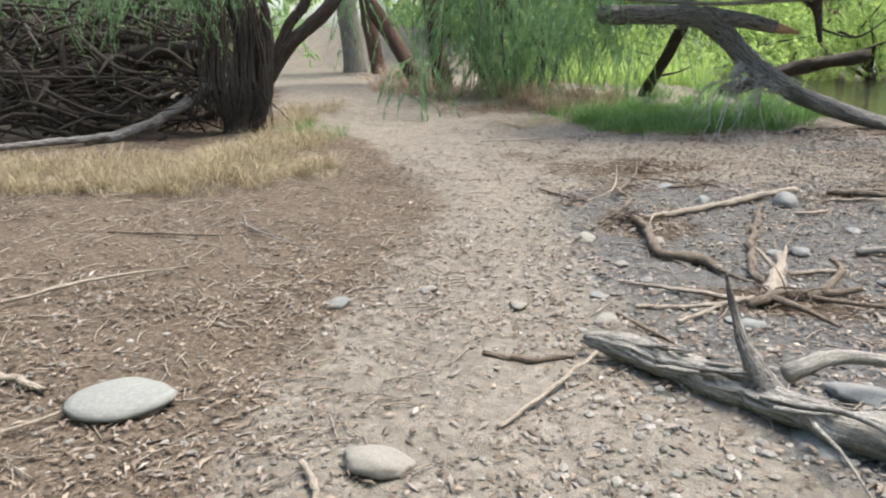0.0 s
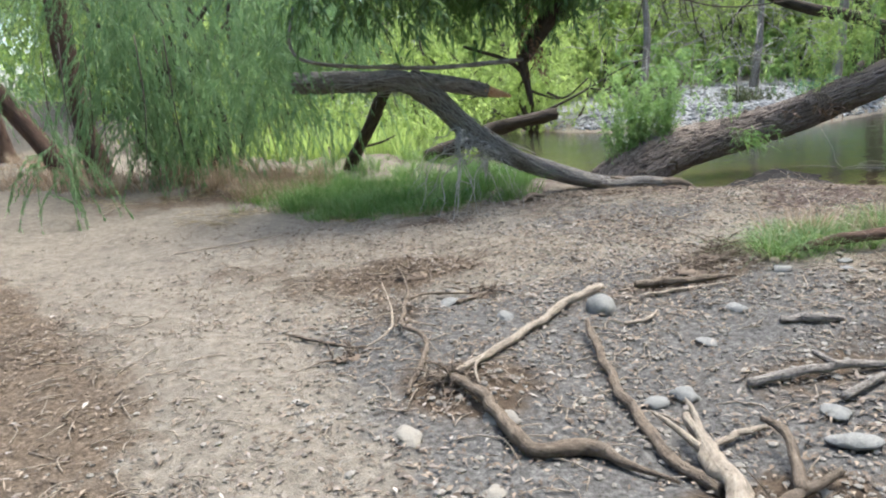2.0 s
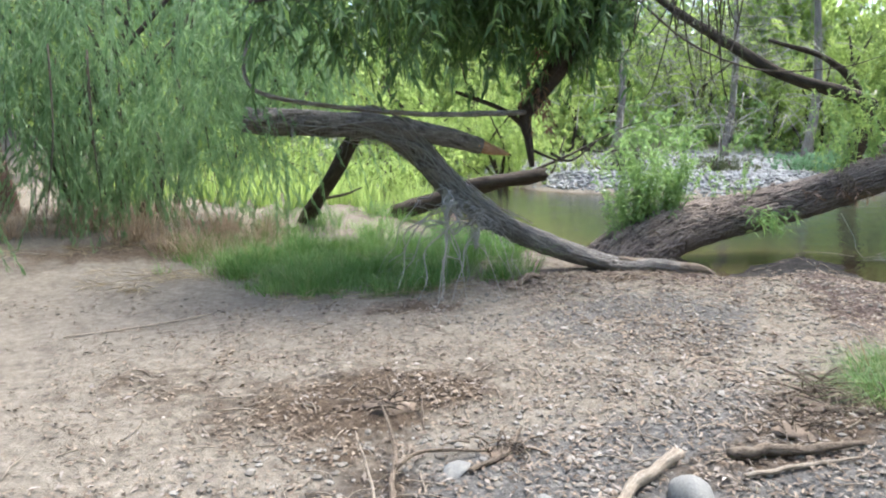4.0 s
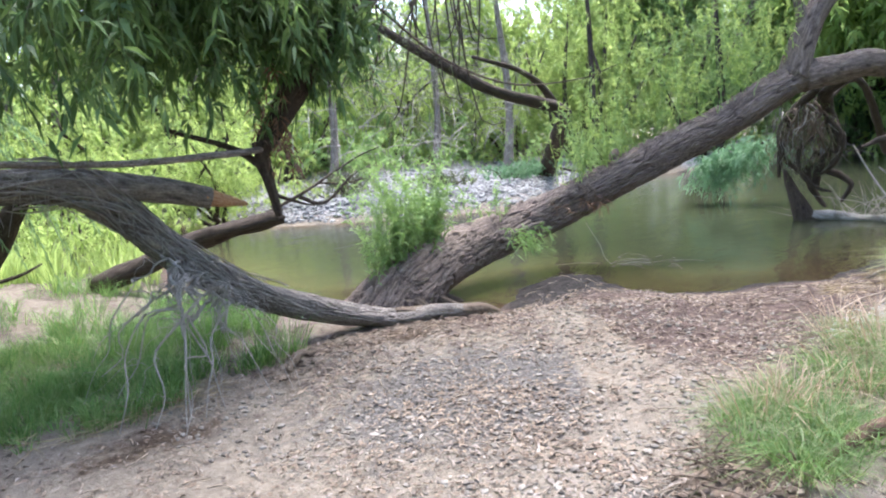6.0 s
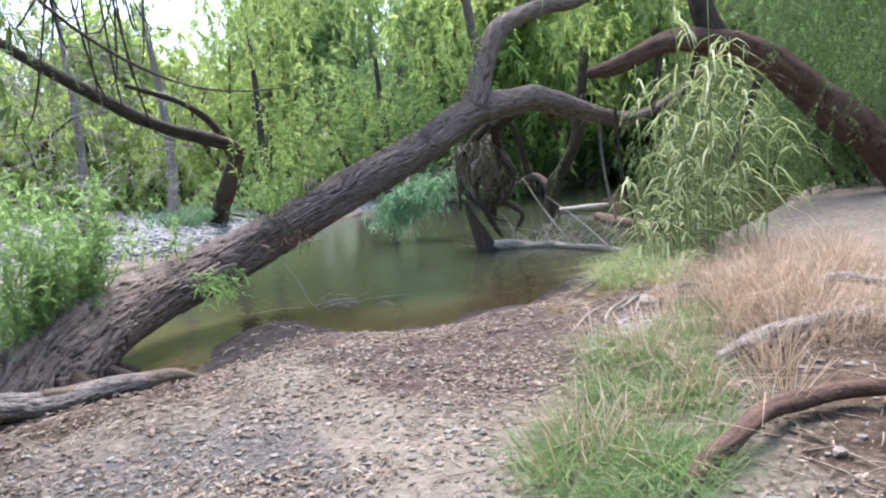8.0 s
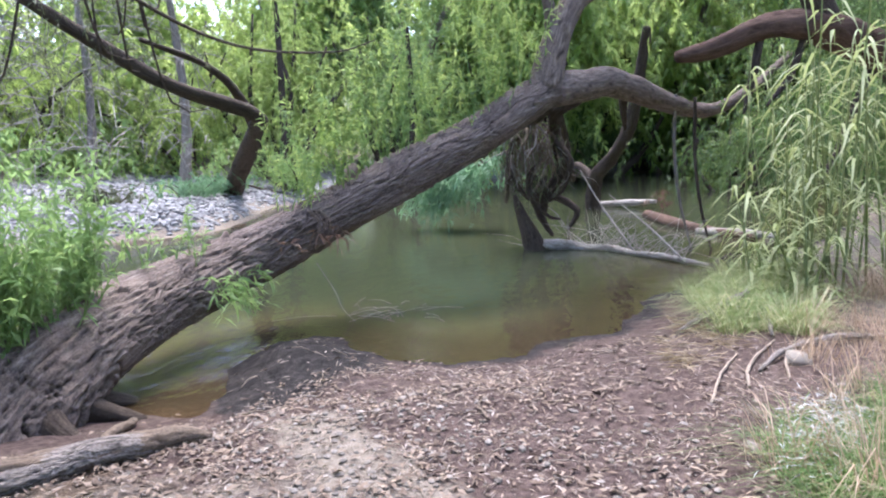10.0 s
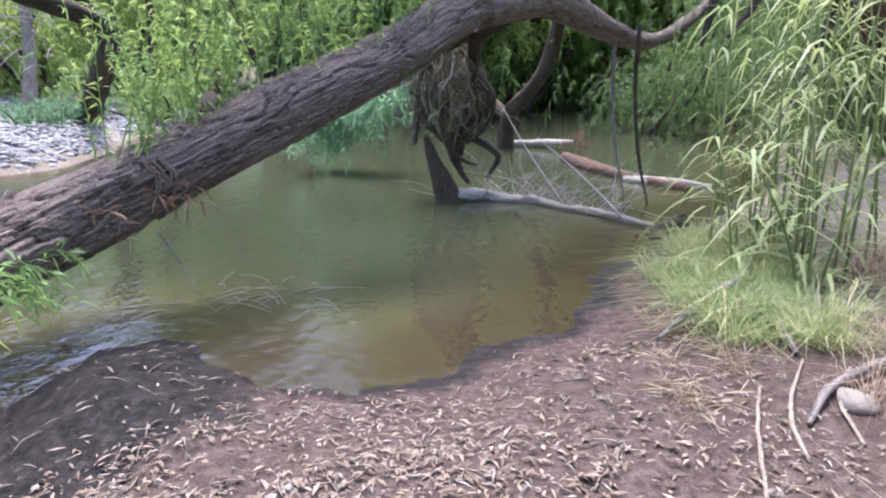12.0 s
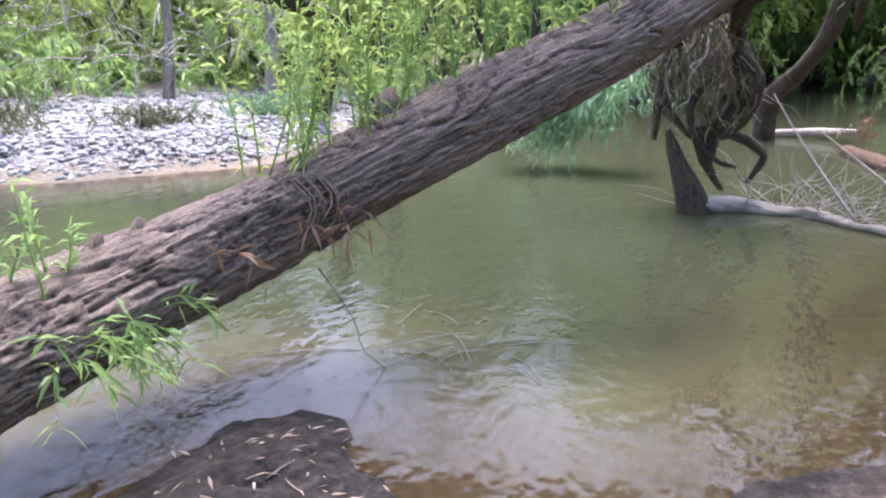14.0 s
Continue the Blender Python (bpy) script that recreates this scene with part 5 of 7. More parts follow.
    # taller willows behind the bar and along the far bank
    for x, y, h, mat in ((10.5, 30, 6, LEAF_BRIGHT), (15.5, 32, 4.5, LEAF_BRIGHT), (20, 31.5, 3.5, LEAF_BRIGHT), (25.5, 29, 3, LEAF_BRIGHT), (30, 26, 3.5, LEAF_BRIGHT), (33.5, 23, 6, LEAF_BRIGHT), (36.5, 19, 10, LEAF_MID), (41, 15, 10, LEAF_MID), (46, 10, 10, LEAF_SHADED),
                         (6, 31, 10, LEAF_MID), (1, 33, 9, LEAF_BRIGHT), (-1.5, 39, 9, LEAF_BRIGHT), (-15, 30, 9, LEAF_OLIVE), (-17, 22, 8, LEAF_MID), (-15, 13, 8, LEAF_OLIVE), (26, -2, 8, LEAF_MID), (32, -3, 8, LEAF_SHADED)):
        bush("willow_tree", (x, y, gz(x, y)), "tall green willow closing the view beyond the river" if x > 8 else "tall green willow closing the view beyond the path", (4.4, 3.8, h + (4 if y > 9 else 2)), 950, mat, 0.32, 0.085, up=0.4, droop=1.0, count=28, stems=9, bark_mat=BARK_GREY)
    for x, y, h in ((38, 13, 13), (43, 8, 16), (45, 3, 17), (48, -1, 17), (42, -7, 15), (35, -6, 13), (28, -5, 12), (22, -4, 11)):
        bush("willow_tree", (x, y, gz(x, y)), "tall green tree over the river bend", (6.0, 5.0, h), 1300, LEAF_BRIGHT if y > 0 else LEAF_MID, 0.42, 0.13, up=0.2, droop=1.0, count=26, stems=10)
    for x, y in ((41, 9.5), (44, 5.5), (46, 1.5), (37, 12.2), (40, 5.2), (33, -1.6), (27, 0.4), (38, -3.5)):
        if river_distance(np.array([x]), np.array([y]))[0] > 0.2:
            bush("low_bush", (x, y, gz(x, y)), "dim green brush hanging over the shaded bank", (3.0, 2.4, 3.2), 420, LEAF_SHADED, 0.2, 0.05, up=0.1, droop=1.2)
    n = 3600
    a, rad = rng.random(n) * 2 * math.pi, 23 + 22 * rng.random(n)
    b = np.column_stack([13 + np.cos(a) * rad * 1.1, 13 + np.sin(a) * rad, np.zeros(n)])
    keep = (river_distance(b[:, 0], b[:, 1]) > 4.5) & ((np.abs(b[:, 0] - path_left(b[:, 1]) - 1.0) > 2.2) | (b[:, 1] < 0)) & (np.hypot(b[:, 0] - 3, b[:, 1] - 6) > 14)
    behind = np.column_stack([13 + 22 * rng.random(1500), 20 + 12 * rng.random(1500), np.zeros(1500)])
    b = np.vstack([b[keep], behind[(river_distance(behind[:, 0], behind[:, 1]) > 5.5) & (vnoise(behind[:, 0] * 0.5, behind[:, 1] * 0.5, 0, 8) > 0.35)]])
    b[:, 2] = ground_z(b[:, 0], b[:, 1]) + 0.2 + 1.5 * rng.random(len(b))
    tw, lv = sprays(b, rng.normal(size=(len(b), 3)) + [0, 0, 0.4], 1.0, 0.7, 18, 0.3, 0.08, 0.01, 0.9)
    v, f = join([tw, lv])
    tagged(new("undergrowth", mesh_of("undergrowth", v, f, LEAF_MID)), "low green undergrowth between the far trees", "undergrowth", kind="stuff")
    # the woods that close the distance
    n = 9500
    a = rng.random(n) * 2 * math.pi
    rad = 44 + 16 * rng.random(n)
    b = np.column_stack([12 + np.cos(a) * rad * 1.1, 14 + np.sin(a) * rad, 0.3 + 21 * rng.random(n) ** 1.15])
    gap = (np.abs(b[:, 0] + 13) < 5) & (b[:, 1] > 0) & (b[:, 2] < 5)
    turn = np.degrees(np.arctan2(b[:, 1] - 8, b[:, 0] - 6))
    low = (turn > 28) & (turn < 80) & (b[:, 2] > 7 + 5 * vnoise(turn * 0.35, 0, 0, 5))
    b = b[~gap & ~low]
    n = len(b)
    tw, lv = sprays(b, rng.normal(size=(n, 3)), 1.6, 0.6, 16, 0.75, 0.26, 0.02, 0.9)
    v, f = join([tw, lv])
    tagged(new("far_woods", mesh_of("far_woods", v, f, LEAF_BRIGHT)), "dense green woods that close the distance", "woods", kind="stuff")
    # trunks seen through the far leaves
    for x, y, h, r, mat in ((22.5, 21.0, 7, 0.14, BARK_PALE), (20.8, 23.0, 7, 0.12, BARK_GREY), (26.0, 19.5, 7, 0.13, BARK_DARK), (15.8, 23.0, 6, 0.12, BARK_GREY), (30.0, 16.0, 6, 0.16, BARK_DARK), (37.0, 11.5, 6, 0.2, BARK_DARK)):
        z = gz(x, y)
        t = thing("bare_trunk", (x, y, z), "slim grey trunk rising among the far shrubs", "tree", "far trunks")
        stem("trunk", [(x, y, z - 0.2, r * 1.3), (x + 0.3, y, z + h * 0.4, r), (x + 0.2 * rng.normal(), y, z + h, r * 0.5)], mat, t, (x, y, z), sides=10, count=20, rough=0.2, ridge=0.1, seed=int(x))


tamarisk_thicket()
feather_tree()
path_trees()
bar_limb_tree()
arch_tree()
far_vegetation()

# ---- in and over the water ----
def root_tangle():
    """The torn root tangle that hangs from the bough over the water."""
    at = (15.3, 8.7, 1.8)
    ob = thing("hanging_root_tangle", at, "dark tangle of roots and dead strands hanging from the bough", "roots")
    stem("main_root", [(13.9, 7.9, 2.3, 0.10), (14.7, 8.5, 2.05, 0.10), (15.3, 8.62, 1.75, 0.10), (15.3, 8.5, 1.15, 0.10), (15.3, 8.75, 0.7, 0.085), (15.3, 8.85, 0.25, 0.05)], BARK_DARK, ob, at, sides=16, count=40, rough=0.3, ridge=0.25, seed=81)
    stem("main_root", [(14.5, 8.6, 2.1, 0.07), (15.2, 9.2, 1.7, 0.07), (15.3, 9.4, 1.1, 0.06), (15.3, 9.45, 0.55, 0.03)], BARK_DARK, ob, at, sides=12, count=30, rough=0.3, ridge=0.2, seed=82)
    stem("main_root", [(15.3, 8.75, 0.7, 0.07), (15.3, 8.4, 0.55, 0.06), (15.3, 8.25, 0.4, 0.05), (15.3, 8.4, 0.1, 0.03)], BARK_DARK, ob, at, sides=10, count=20, rough=0.3, seed=83)
    stem("main_root", [(15.3, 8.8, 1.0, 0.07), (15.25, 8.95, 0.6, 0.06), (15.3, 8.8, 0.2, 0.05), (15.3, 8.65, 0.0, 0.03)], BARK_DARK, ob, at, sides=10, count=20, rough=0.3, seed=84)
    web, pale = [], []
    for k in range(150):
        y = 8.55 + 0.9 * rng.random()
        p = np.array([15.15 + rng.normal() * 0.22, y, 1.45 + 0.6 * rng.random() - 0.5 * abs(y - 8.95)])
        w = np.array([0.1 * rng.normal(), 0.3 * rng.normal(), -1.0])
        r = 0.005 + 0.022 * rng.random() ** 4
        pts = [(*p, r)]
        for j in range(5):
            w = unit(w + rng.normal(size=3) * [0.45, 0.6, 0.4] + [0, 0.5 * (8.95 - p[1]), -0.25])
            p = p + w * (0.12 + 0.1 * rng.random())
            pts.append((*p, r * (0.9 - 0.15 * j)))
        (pale if k % 4 == 0 else web).append(tube(pts, 5, 18, 0.25, k))
    bundle("root_strand", web, STICK_BROWN, ob, at, "curling dead brown strands")
    bundle("root_strand", pale, TWIG_GREY, ob, at, "curling dead grey strands")
    for k, p in enumerate(([(15.1, 9.0, 1.9, 0.06), (14.95, 9.3, 1.5, 0.055), (15.0, 9.32, 1.05, 0.05), (15.1, 9.1, 0.7, 0.035), (15.15, 8.9, 0.55, 0.02)],
                           [(15.2, 8.6, 1.6, 0.06), (15.1, 8.35, 1.25, 0.055), (15.1, 8.45, 0.85, 0.05), (15.15, 8.7, 0.6, 0.03)],
                           [(15.0, 8.8, 1.3, 0.04), (14.9, 9.0, 1.0, 0.04), (15.0, 8.95, 0.6, 0.035), (15.1, 8.7, 0.35, 0.03), (15.1, 8.5, 0.3, 0.015)])):
        stem("main_root", p, BARK_DARK, ob, at, sides=12, count=30, rough=0.35, ridge=0.3, seed=180 + k)
    n = 70
    b = np.array([15.0, 9.0, 1.5]) + rng.normal(size=(n, 3)) * [0.2, 0.3, 0.35]
    tw, lv = sprays(b, rng.normal(size=(n, 3)) - [0, 0, 0.6], 0.35, 0.8, 16, 0.07, 0.014)
    v, f = join([lv])
    part("foliage", mesh_of("foliage", local(v, at), f, LEAF_OLIVE), ob, "sparse olive leaves")
    # side roots and hanging vines along the bough
    for k, p in enumerate(([(14.0, 7.5, 2.25, 0.06), (14.6, 7.5, 2.0, 0.05), (15.2, 7.5, 1.75, 0.03)], )):
        stem("main_root", p, BARK_DARK, ob, at, sides=8, count=14, rough=0.3, seed=90 + k)
    for y0, z0, m in ((6.75, 2.15, BARK_GREY), (6.45, 2.1, BARK_DARK)):
        v = thing("hanging_vine", (15.0, y0, z0), "thin bare vine hanging from the bough into the water", "vine", "hanging vines")
        stem("vine", [(15.0, y0, z0 + 0.1, 0.03), (15.15, y0 - 0.02, 1.4, 0.028), (15.2, y0 - 0.12, 0.6, 0.024), (15.3, y0 - 0.3, -0.1, 0.016), (15.35, y0 - 0.38, -0.35, 0.012)], m, v, (15.0, y0, z0), sides=7, count=24, rough=0.25, seed=int(y0 * 10))


def stump_and_logs():
    at = (15.25, 9.0, -0.2)
    ob = thing("drowned_stump", at, "broken stump and bleached trunk lying in the shallow water", "stump")
    s = stem("stump", [(14.95, 8.85, -0.35, 0.19), (14.93, 8.95, 0.0, 0.15), (14.93, 9.1, 0.33, 0.11), (14.93, 9.18, 0.53, 0.075), (14.93, 9.23, 0.68, 0.03)], BARK_DARK, ob, at, sides=18, count=30, rough=0.25, ridge=0.3, seed=101, torn=0.06)
    stem("bleached_trunk", [(14.93, 9.0, -0.15, 0.06), (14.95, 8.8, -0.12, 0.09), (15.1, 8.4, -0.13, 0.085), (15.05, 8.05, -0.16, 0.055), (15.0, 7.7, -0.15, 0.06), (14.6, 7.3, -0.17, 0.04), (14.3, 6.95, -0.15, 0.045), (13.5, 6.3, -0.15, 0.03)], WOOD_BLEACHED, ob, at, "bleached grey fallen trunk", sides=24, count=90, rough=0.3, ridge=0.4, seed=102)
    brush = []
    for k in range(95):
        t = rng.random()
        b = np.array([15.2 - 1.4 * t * t, 8.4 - 1.9 * t, -0.15])
        w = np.array([rng.normal() * 0.45, rng.normal() * 0.55 - 0.1, 0.1 + 0.55 * rng.random() ** 1.5])
        r = 0.003 + 0.006 * rng.random() ** 2
        brush.append(tube([(*b, r), (*(b + w * 0.35 + rng.normal(size=3) * 0.07), r * 0.9), (*(b + w * 0.7 + rng.normal(size=3) * 0.06), r * 0.7), (*(b + w), r * 0.3)], 5, 10, 0.2, k))
    brush.append(tube([(14.6, 7.3, -0.15, 0.02), (14.9, 7.8, 0.5, 0.016), (15.2, 8.2, 1.1, 0.007)], 5, 10))
    brush.append(tube([(13.8, 6.6, -0.15, 0.02), (14.2, 7.1, 0.3, 0.015), (14.6, 7.7, 0.75, 0.006)], 5, 10))
    bundle("dead_brush", brush, WOOD_BLEACHED, ob, at, "bleached dead twigs")
    a2 = (13.1, 6.2, -0.15)
    k = thing("black_stub", a2, "short black broken log end at the water edge", "log")
    stem("log", [(13.4, 6.35, -0.28, 0.10), (13.1, 6.2, -0.08, 0.10), (12.9, 6.1, 0.05, 0.08)], BARK_DARK, k, a2, sides=12, count=14, rough=0.25, ridge=0.2, seed=103, torn=0.06)
    for name, label, pts, mat in (
            ("floating_log", "brown log lying half sunk in the river", [(20.5, 7.1, -0.18, 0.13), (18.6, 6.6, -0.14, 0.12), (17.4, 5.9, -0.16, 0.09), (16.6, 5.3, -0.16, 0.05)], BARK_RED),
            ("floating_log", "bleached pale log lying half sunk in the river", [(17.5, 6.2, -0.18, 0.08), (17.1, 5.5, -0.15, 0.09), (16.9, 4.9, -0.18, 0.06)], WOOD_BLEACHED),
            ("floating_log", "thin grey log lying on the river", [(22.8, 8.6, -0.15, 0.07), (22.7, 7.6, -0.08, 0.09), (22.2, 6.9, 0.0, 0.05)], WOOD_BLEACHED)):
        at3 = pts[1][:3]
        t = thing(name, at3, label, "log", "drifting logs")
        stem("log", pts, mat, t, at3, sides=20, count=50, rough=0.14, ridge=0.3, seed=int(at3[0] * 10))
    n = 10
    b = np.array([22.1, 6.85, 0.1]) + rng.normal(size=(n, 3)) * [0.1, 0.15, 0.1]
    tw, lv = sprays(b, rng.normal(size=(n, 3)), 0.3, 0.6, 10, 0.12, 0.03)
    v, f = join([tw, lv])
    t = thing("withered_sprig", (22.1, 6.85, -0.1), "rust-brown withered sprig caught on the log", "sprig")
    part("foliage", mesh_of("foliage", local(v, (22.1, 6.85, -0.1)), f, LEAF_RUST), t)
    # logs and roots on the far dark bank
    far = []
    for k in range(12):
        y = 1.5 + 9 * rng.random()
        x = 41 - 0.25 * (y - 4) ** 2 * 0.1 + rng.normal()
        far.append(tube([(x, y, -0.3, 0.2), (x + rng.normal() * 0.6, y + rng.normal() * 0.8, 1.0, 0.16), (x + rng.normal(), y + rng.normal() * 1.6, 2.4 + rng.random(), 0.07)], 8, 10, 0.3, k))
    t = thing("bank_roots", (41, 6, -0.2), "dark exposed roots and stems along the shaded far bank", "roots")
    bundle("root_mass", far, BARK_DARK, t, (41, 6, -0.2))
    # leaning dark tree at the river bend
    at4 = (19.6, 7.3, -0.2)
    t = thing("bent_dead_tree", at4, "bent dark dead tree standing in the river", "tree")
    stem("trunk", [(22.5, 8.5, -0.4, 0.22), (22.0, 8.4, 0.6, 0.18), (21.2, 8.0, 1.1, 0.16), (20.6, 7.6, 1.7, 0.15), (20.3, 7.4, 2.6, 0.14), (20.0, 7.2, 4.0, 0.1)], BARK_DARK, t, at4, sides=14, count=40, rough=0.3, ridge=0.25, seed=111)
    stem("limb", [(22.1, 8.4, 0.5, 0.12), (22.6, 8.9, 0.9, 0.1), (23.0, 9.6, 0.7, 0.05)], BARK_DARK, t, at4, sides=10, count=20, rough=0.3, seed=112)
    # leafy branch that trails on the water from the far bank
    at5 = (18.2, 12.0, 0.4)
    t = thing("trailing_branch", at5, "blue-green leafy willow branch trailing on the water", "branch")
    n = 210
    f = rng.random((n, 1)) ** 0.8
    b = np.array([17.6, 10.0, 1.25]) * (1 - f) + np.array([17.4, 11.5, 0.72]) * f + rng.normal(size=(n, 3)) * [0.22, 0.16, 0.13]
    tw, lv = sprays(b, rng.normal(size=(n, 3)) * [0.5, 0.4, 0.2] + [-0.25, 0.35, -0.25], 0.2 + 0.45 * rng.random(n), 0.75, 15, 0.16, 0.032)
    stem("limb", [(24.0, 9.2, 0.5, 0.12), (21.0, 9.3, 2.4, 0.08), (18.4, 9.7, 1.6, 0.04), (17.7, 10.3, 1.2, 0.03), (17.4, 11.5, 0.7, 0.012)], BARK_DARK, t, at5, sides=8, count=30, seed=113)
    v, f = join([tw, lv])
    part("foliage", mesh_of("foliage", local(v, at5), f, LEAF_BLUE), t, "blue-green narrow leaves")
    # second log behind the fallen tree
    at6 = (5.4, 13.8, 0.3)
    t = thing("mossy_log", at6, "dark broken log slanting out over the water", "log")
    stem("log", [(4.6, 14.2, 0.25, 0.13), (5.2, 13.9, 0.45, 0.13), (5.7, 13.65, 0.66, 0.12), (6.3, 13.35, 0.78, 0.11), (6.7, 13.15, 0.86, 0.09)], BARK_DARK, t, at6, sides=16, count=30, rough=0.25, ridge=0.25, seed=114, torn=0.06)
    stem("twig", [(6.4, 13.3, 0.85, 0.03), (7.1, 13.1, 1.15, 0.022), (7.9, 12.9, 1.55, 0.012), (8.4, 12.8, 1.7, 0.006)], BARK_DARK, t, at6, sides=6, count=16, seed=115)
    stem("twig", [(7.3, 13.05, 1.25, 0.02), (7.7, 13.0, 1.2, 0.015), (8.2, 13.0, 1.25, 0.006)], BARK_DARK, t, at6, sides=6, count=10, seed=116)
    # drowned twigs close to the muddy point
    at7 = (10.2, 10.0, -0.2)
    t = thing("drowned_twigs", at7, "pale dead twigs lying on the water", "twigs")
    tw = []
    for k in range(24):
        x, y = 9.9 + 0.9 * rng.random(), 9.3 + 1.0 * rng.random()
        w = rng.normal(size=2) * 0.3
        tw.append(tube([(x, y, -0.2, 0.0028), (x + w[0] * 0.5 + 0.03, y + w[1] * 0.5, -0.185, 0.0025), (x + w[0], y + w[1], -0.2, 0.0015)], 4, 7))
    tw.append(tube([(9.75, 10.35, 0.42, 0.006), (9.85, 10.2, 0.1, 0.005), (9.78, 10.1, -0.05, 0.004), (9.9, 10.0, -0.22, 0.003)], 5, 12))
    bundle("twig", tw, TWIG_GREY, t, at7)


# ---- driftwood and stones on the bank ----
def stick(label, pts, mat=STICK_TAN, name="driftwood_stick", sides=10, rough=0.2, ridge=0.3, torn=0.03, extra=(), thin=0.82):
    """A stick on the ground through (x, y, height over the ground, r)."""
    p = [(x, y, gz(x, y) + h, r * thin) for x, y, h, r in pts]
    q = spline(p, len(p) * 3)
    q[1:-1, :3] += rng.normal(size=(len(q) - 2, 3)) * np.minimum(q[1:-1, 3:], 0.025) * [0.3, 0.3, 0.15]
    p = [tuple(row) for row in q]
    at = p[len(p) // 2][:3]
    t = thing(name, at, label, "stick", "driftwood on the bank")
    stem("stick", p, mat, t, at, sides=sides, count=max(24, 4 * len(p)), rough=rough, ridge=ridge, seed=int(abs(pts[0][0]) * 100) % 97, torn=torn)
    for e in extra:
        q = [(x, y, gz(x, y) + h, r) for x, y, h, r in e]
        stem("side_twig", q, mat, t, at, sides=6, count=10, rough=0.2, seed=5)
    return t


def driftwood():
    stick("long bleached tan stick lying beside a round stone", [(1.48, 5.42, 0.03, 0.022), (1.9, 5.65, 0.035, 0.03), (2.35, 5.95, 0.04, 0.034), (2.6, 6.12, 0.05, 0.036), (2.97, 6.25, 0.045, 0.042)],
          extra=([(1.75, 5.56, 0.04, 0.012), (1.6, 5.35, 0.06, 0.008), (1.5, 5.0, 0.03, 0.004)],))
    stick("brown crooked root lying on grey sand", [(1.36, 5.4, 0.05, 0.03), (1.5, 5.1, 0.06, 0.035), (1.46, 4.65, 0.05, 0.04), (1.52, 4.48, 0.04, 0.04), (1.72, 4.45, 0.05, 0.042), (1.83, 4.25, 0.03, 0.02), (1.9, 4.12, 0.02, 0.01)], STICK_BROWN)
    stick("long brown stick running to a splintered stump", [(2.5, 5.68, 0.08, 0.02), (2.4, 5.45, 0.06, 0.028), (2.15, 4.8, 0.04, 0.032), (2.02, 4.3, 0.03, 0.036), (1.96, 3.95, 0.03, 0.03)], STICK_BROWN)
    stick("splintered orange-tan stump of broken wood", [(2.2, 4.42, 0.11, 0.025), (2.12, 4.2, 0.08, 0.05), (2.0, 3.95, 0.05, 0.065), (1.92, 3.78, 0.02, 0.06)], STICK_TAN, "broken_stump", 14, 0.3, 0.4, 0.08,
          extra=([(2.14, 4.25, 0.09, 0.02), (2.22, 4.4, 0.14, 0.014), (2.26, 4.5, 0.15, 0.004)], [(2.1, 4.2, 0.08, 0.02), (2.06, 4.38, 0.13, 0.012), (2.05, 4.48, 0.13, 0.004)]))
    stick("straight grey-tan stick across the sand", [(1.13, 3.95, 0.02, 0.012), (1.5, 3.8, 0.03, 0.016), (1.77, 3.7, 0.03, 0.018), (1.95, 3.72, 0.03, 0.016)])
    stick("thin tan stick across the sand", [(1.16, 3.55, 0.015, 0.012), (1.4, 3.58, 0.02, 0.013), (1.6, 3.6, 0.03, 0.014), (1.8, 3.72, 0.04, 0.012)])
    stick("thin tan stick across the sand", [(1.33, 3.35, 0.015, 0.012), (1.5, 3.5, 0.025, 0.014), (1.72, 3.7, 0.03, 0.012)])
    stick("knotted brown root tangle on grey sand", [(1.75, 3.62, 0.03, 0.03), (1.95, 3.72, 0.06, 0.035), (2.15, 3.8, 0.05, 0.032), (2.4, 3.82, 0.06, 0.02)], STICK_BROWN, extra=(
        [(1.9, 3.7, 0.05, 0.02), (1.98, 3.5, 0.05, 0.016), (2.1, 3.35, 0.02, 0.008)], [(2.2, 3.8, 0.06, 0.025), (2.42, 4.08, 0.1, 0.022), (2.4, 4.2, 0.13, 0.012)], [(2.1, 3.75, 0.05, 0.014), (2.4, 3.6, 0.05, 0.012), (2.8, 3.55, 0.02, 0.006)]))
    stick("bleached stick beside grey stones", [(2.22, 4.28, 0.03, 0.018), (2.35, 4.29, 0.035, 0.02), (2.5, 4.28, 0.03, 0.014)], STICK_TAN)
    stick("grey forked stick on grey sand", [(2.75, 4.62, 0.03, 0.03), (3.0, 4.56, 0.04, 0.032), (3.25, 4.5, 0.05, 0.03), (3.5, 4.42, 0.03, 0.02)], BARK_GREY, extra=([(3.2, 4.5, 0.06, 0.02), (3.2, 4.65, 0.08, 0.014)], [(3.0, 4.3, 0.03, 0.02), (3.3, 4.33, 0.03, 0.02)]))
    stick("dark grey stick half buried in the sand", [(3.5, 5.15, 0.02, 0.03), (3.65, 5.08, 0.03, 0.032), (3.8, 4.98, 0.02, 0.02)], BARK_GREY)
    stick("long slim brown stick on the path edge", [(0.8, 6.55, 0.015, 0.012), (0.95, 6.3, 0.02, 0.014), (1.12, 6.1, 0.02, 0.012), (1.25, 5.95, 0.02, 0.008)], STICK_BROWN)
    stick("curved pale twig standing from the sand", [(1.2, 6.05, 0.02, 0.008), (1.38, 6.15, 0.06, 0.01), (1.5, 6.5, 0.1, 0.008), (1.55, 6.85, 0.16, 0.004)], STICK_TAN)
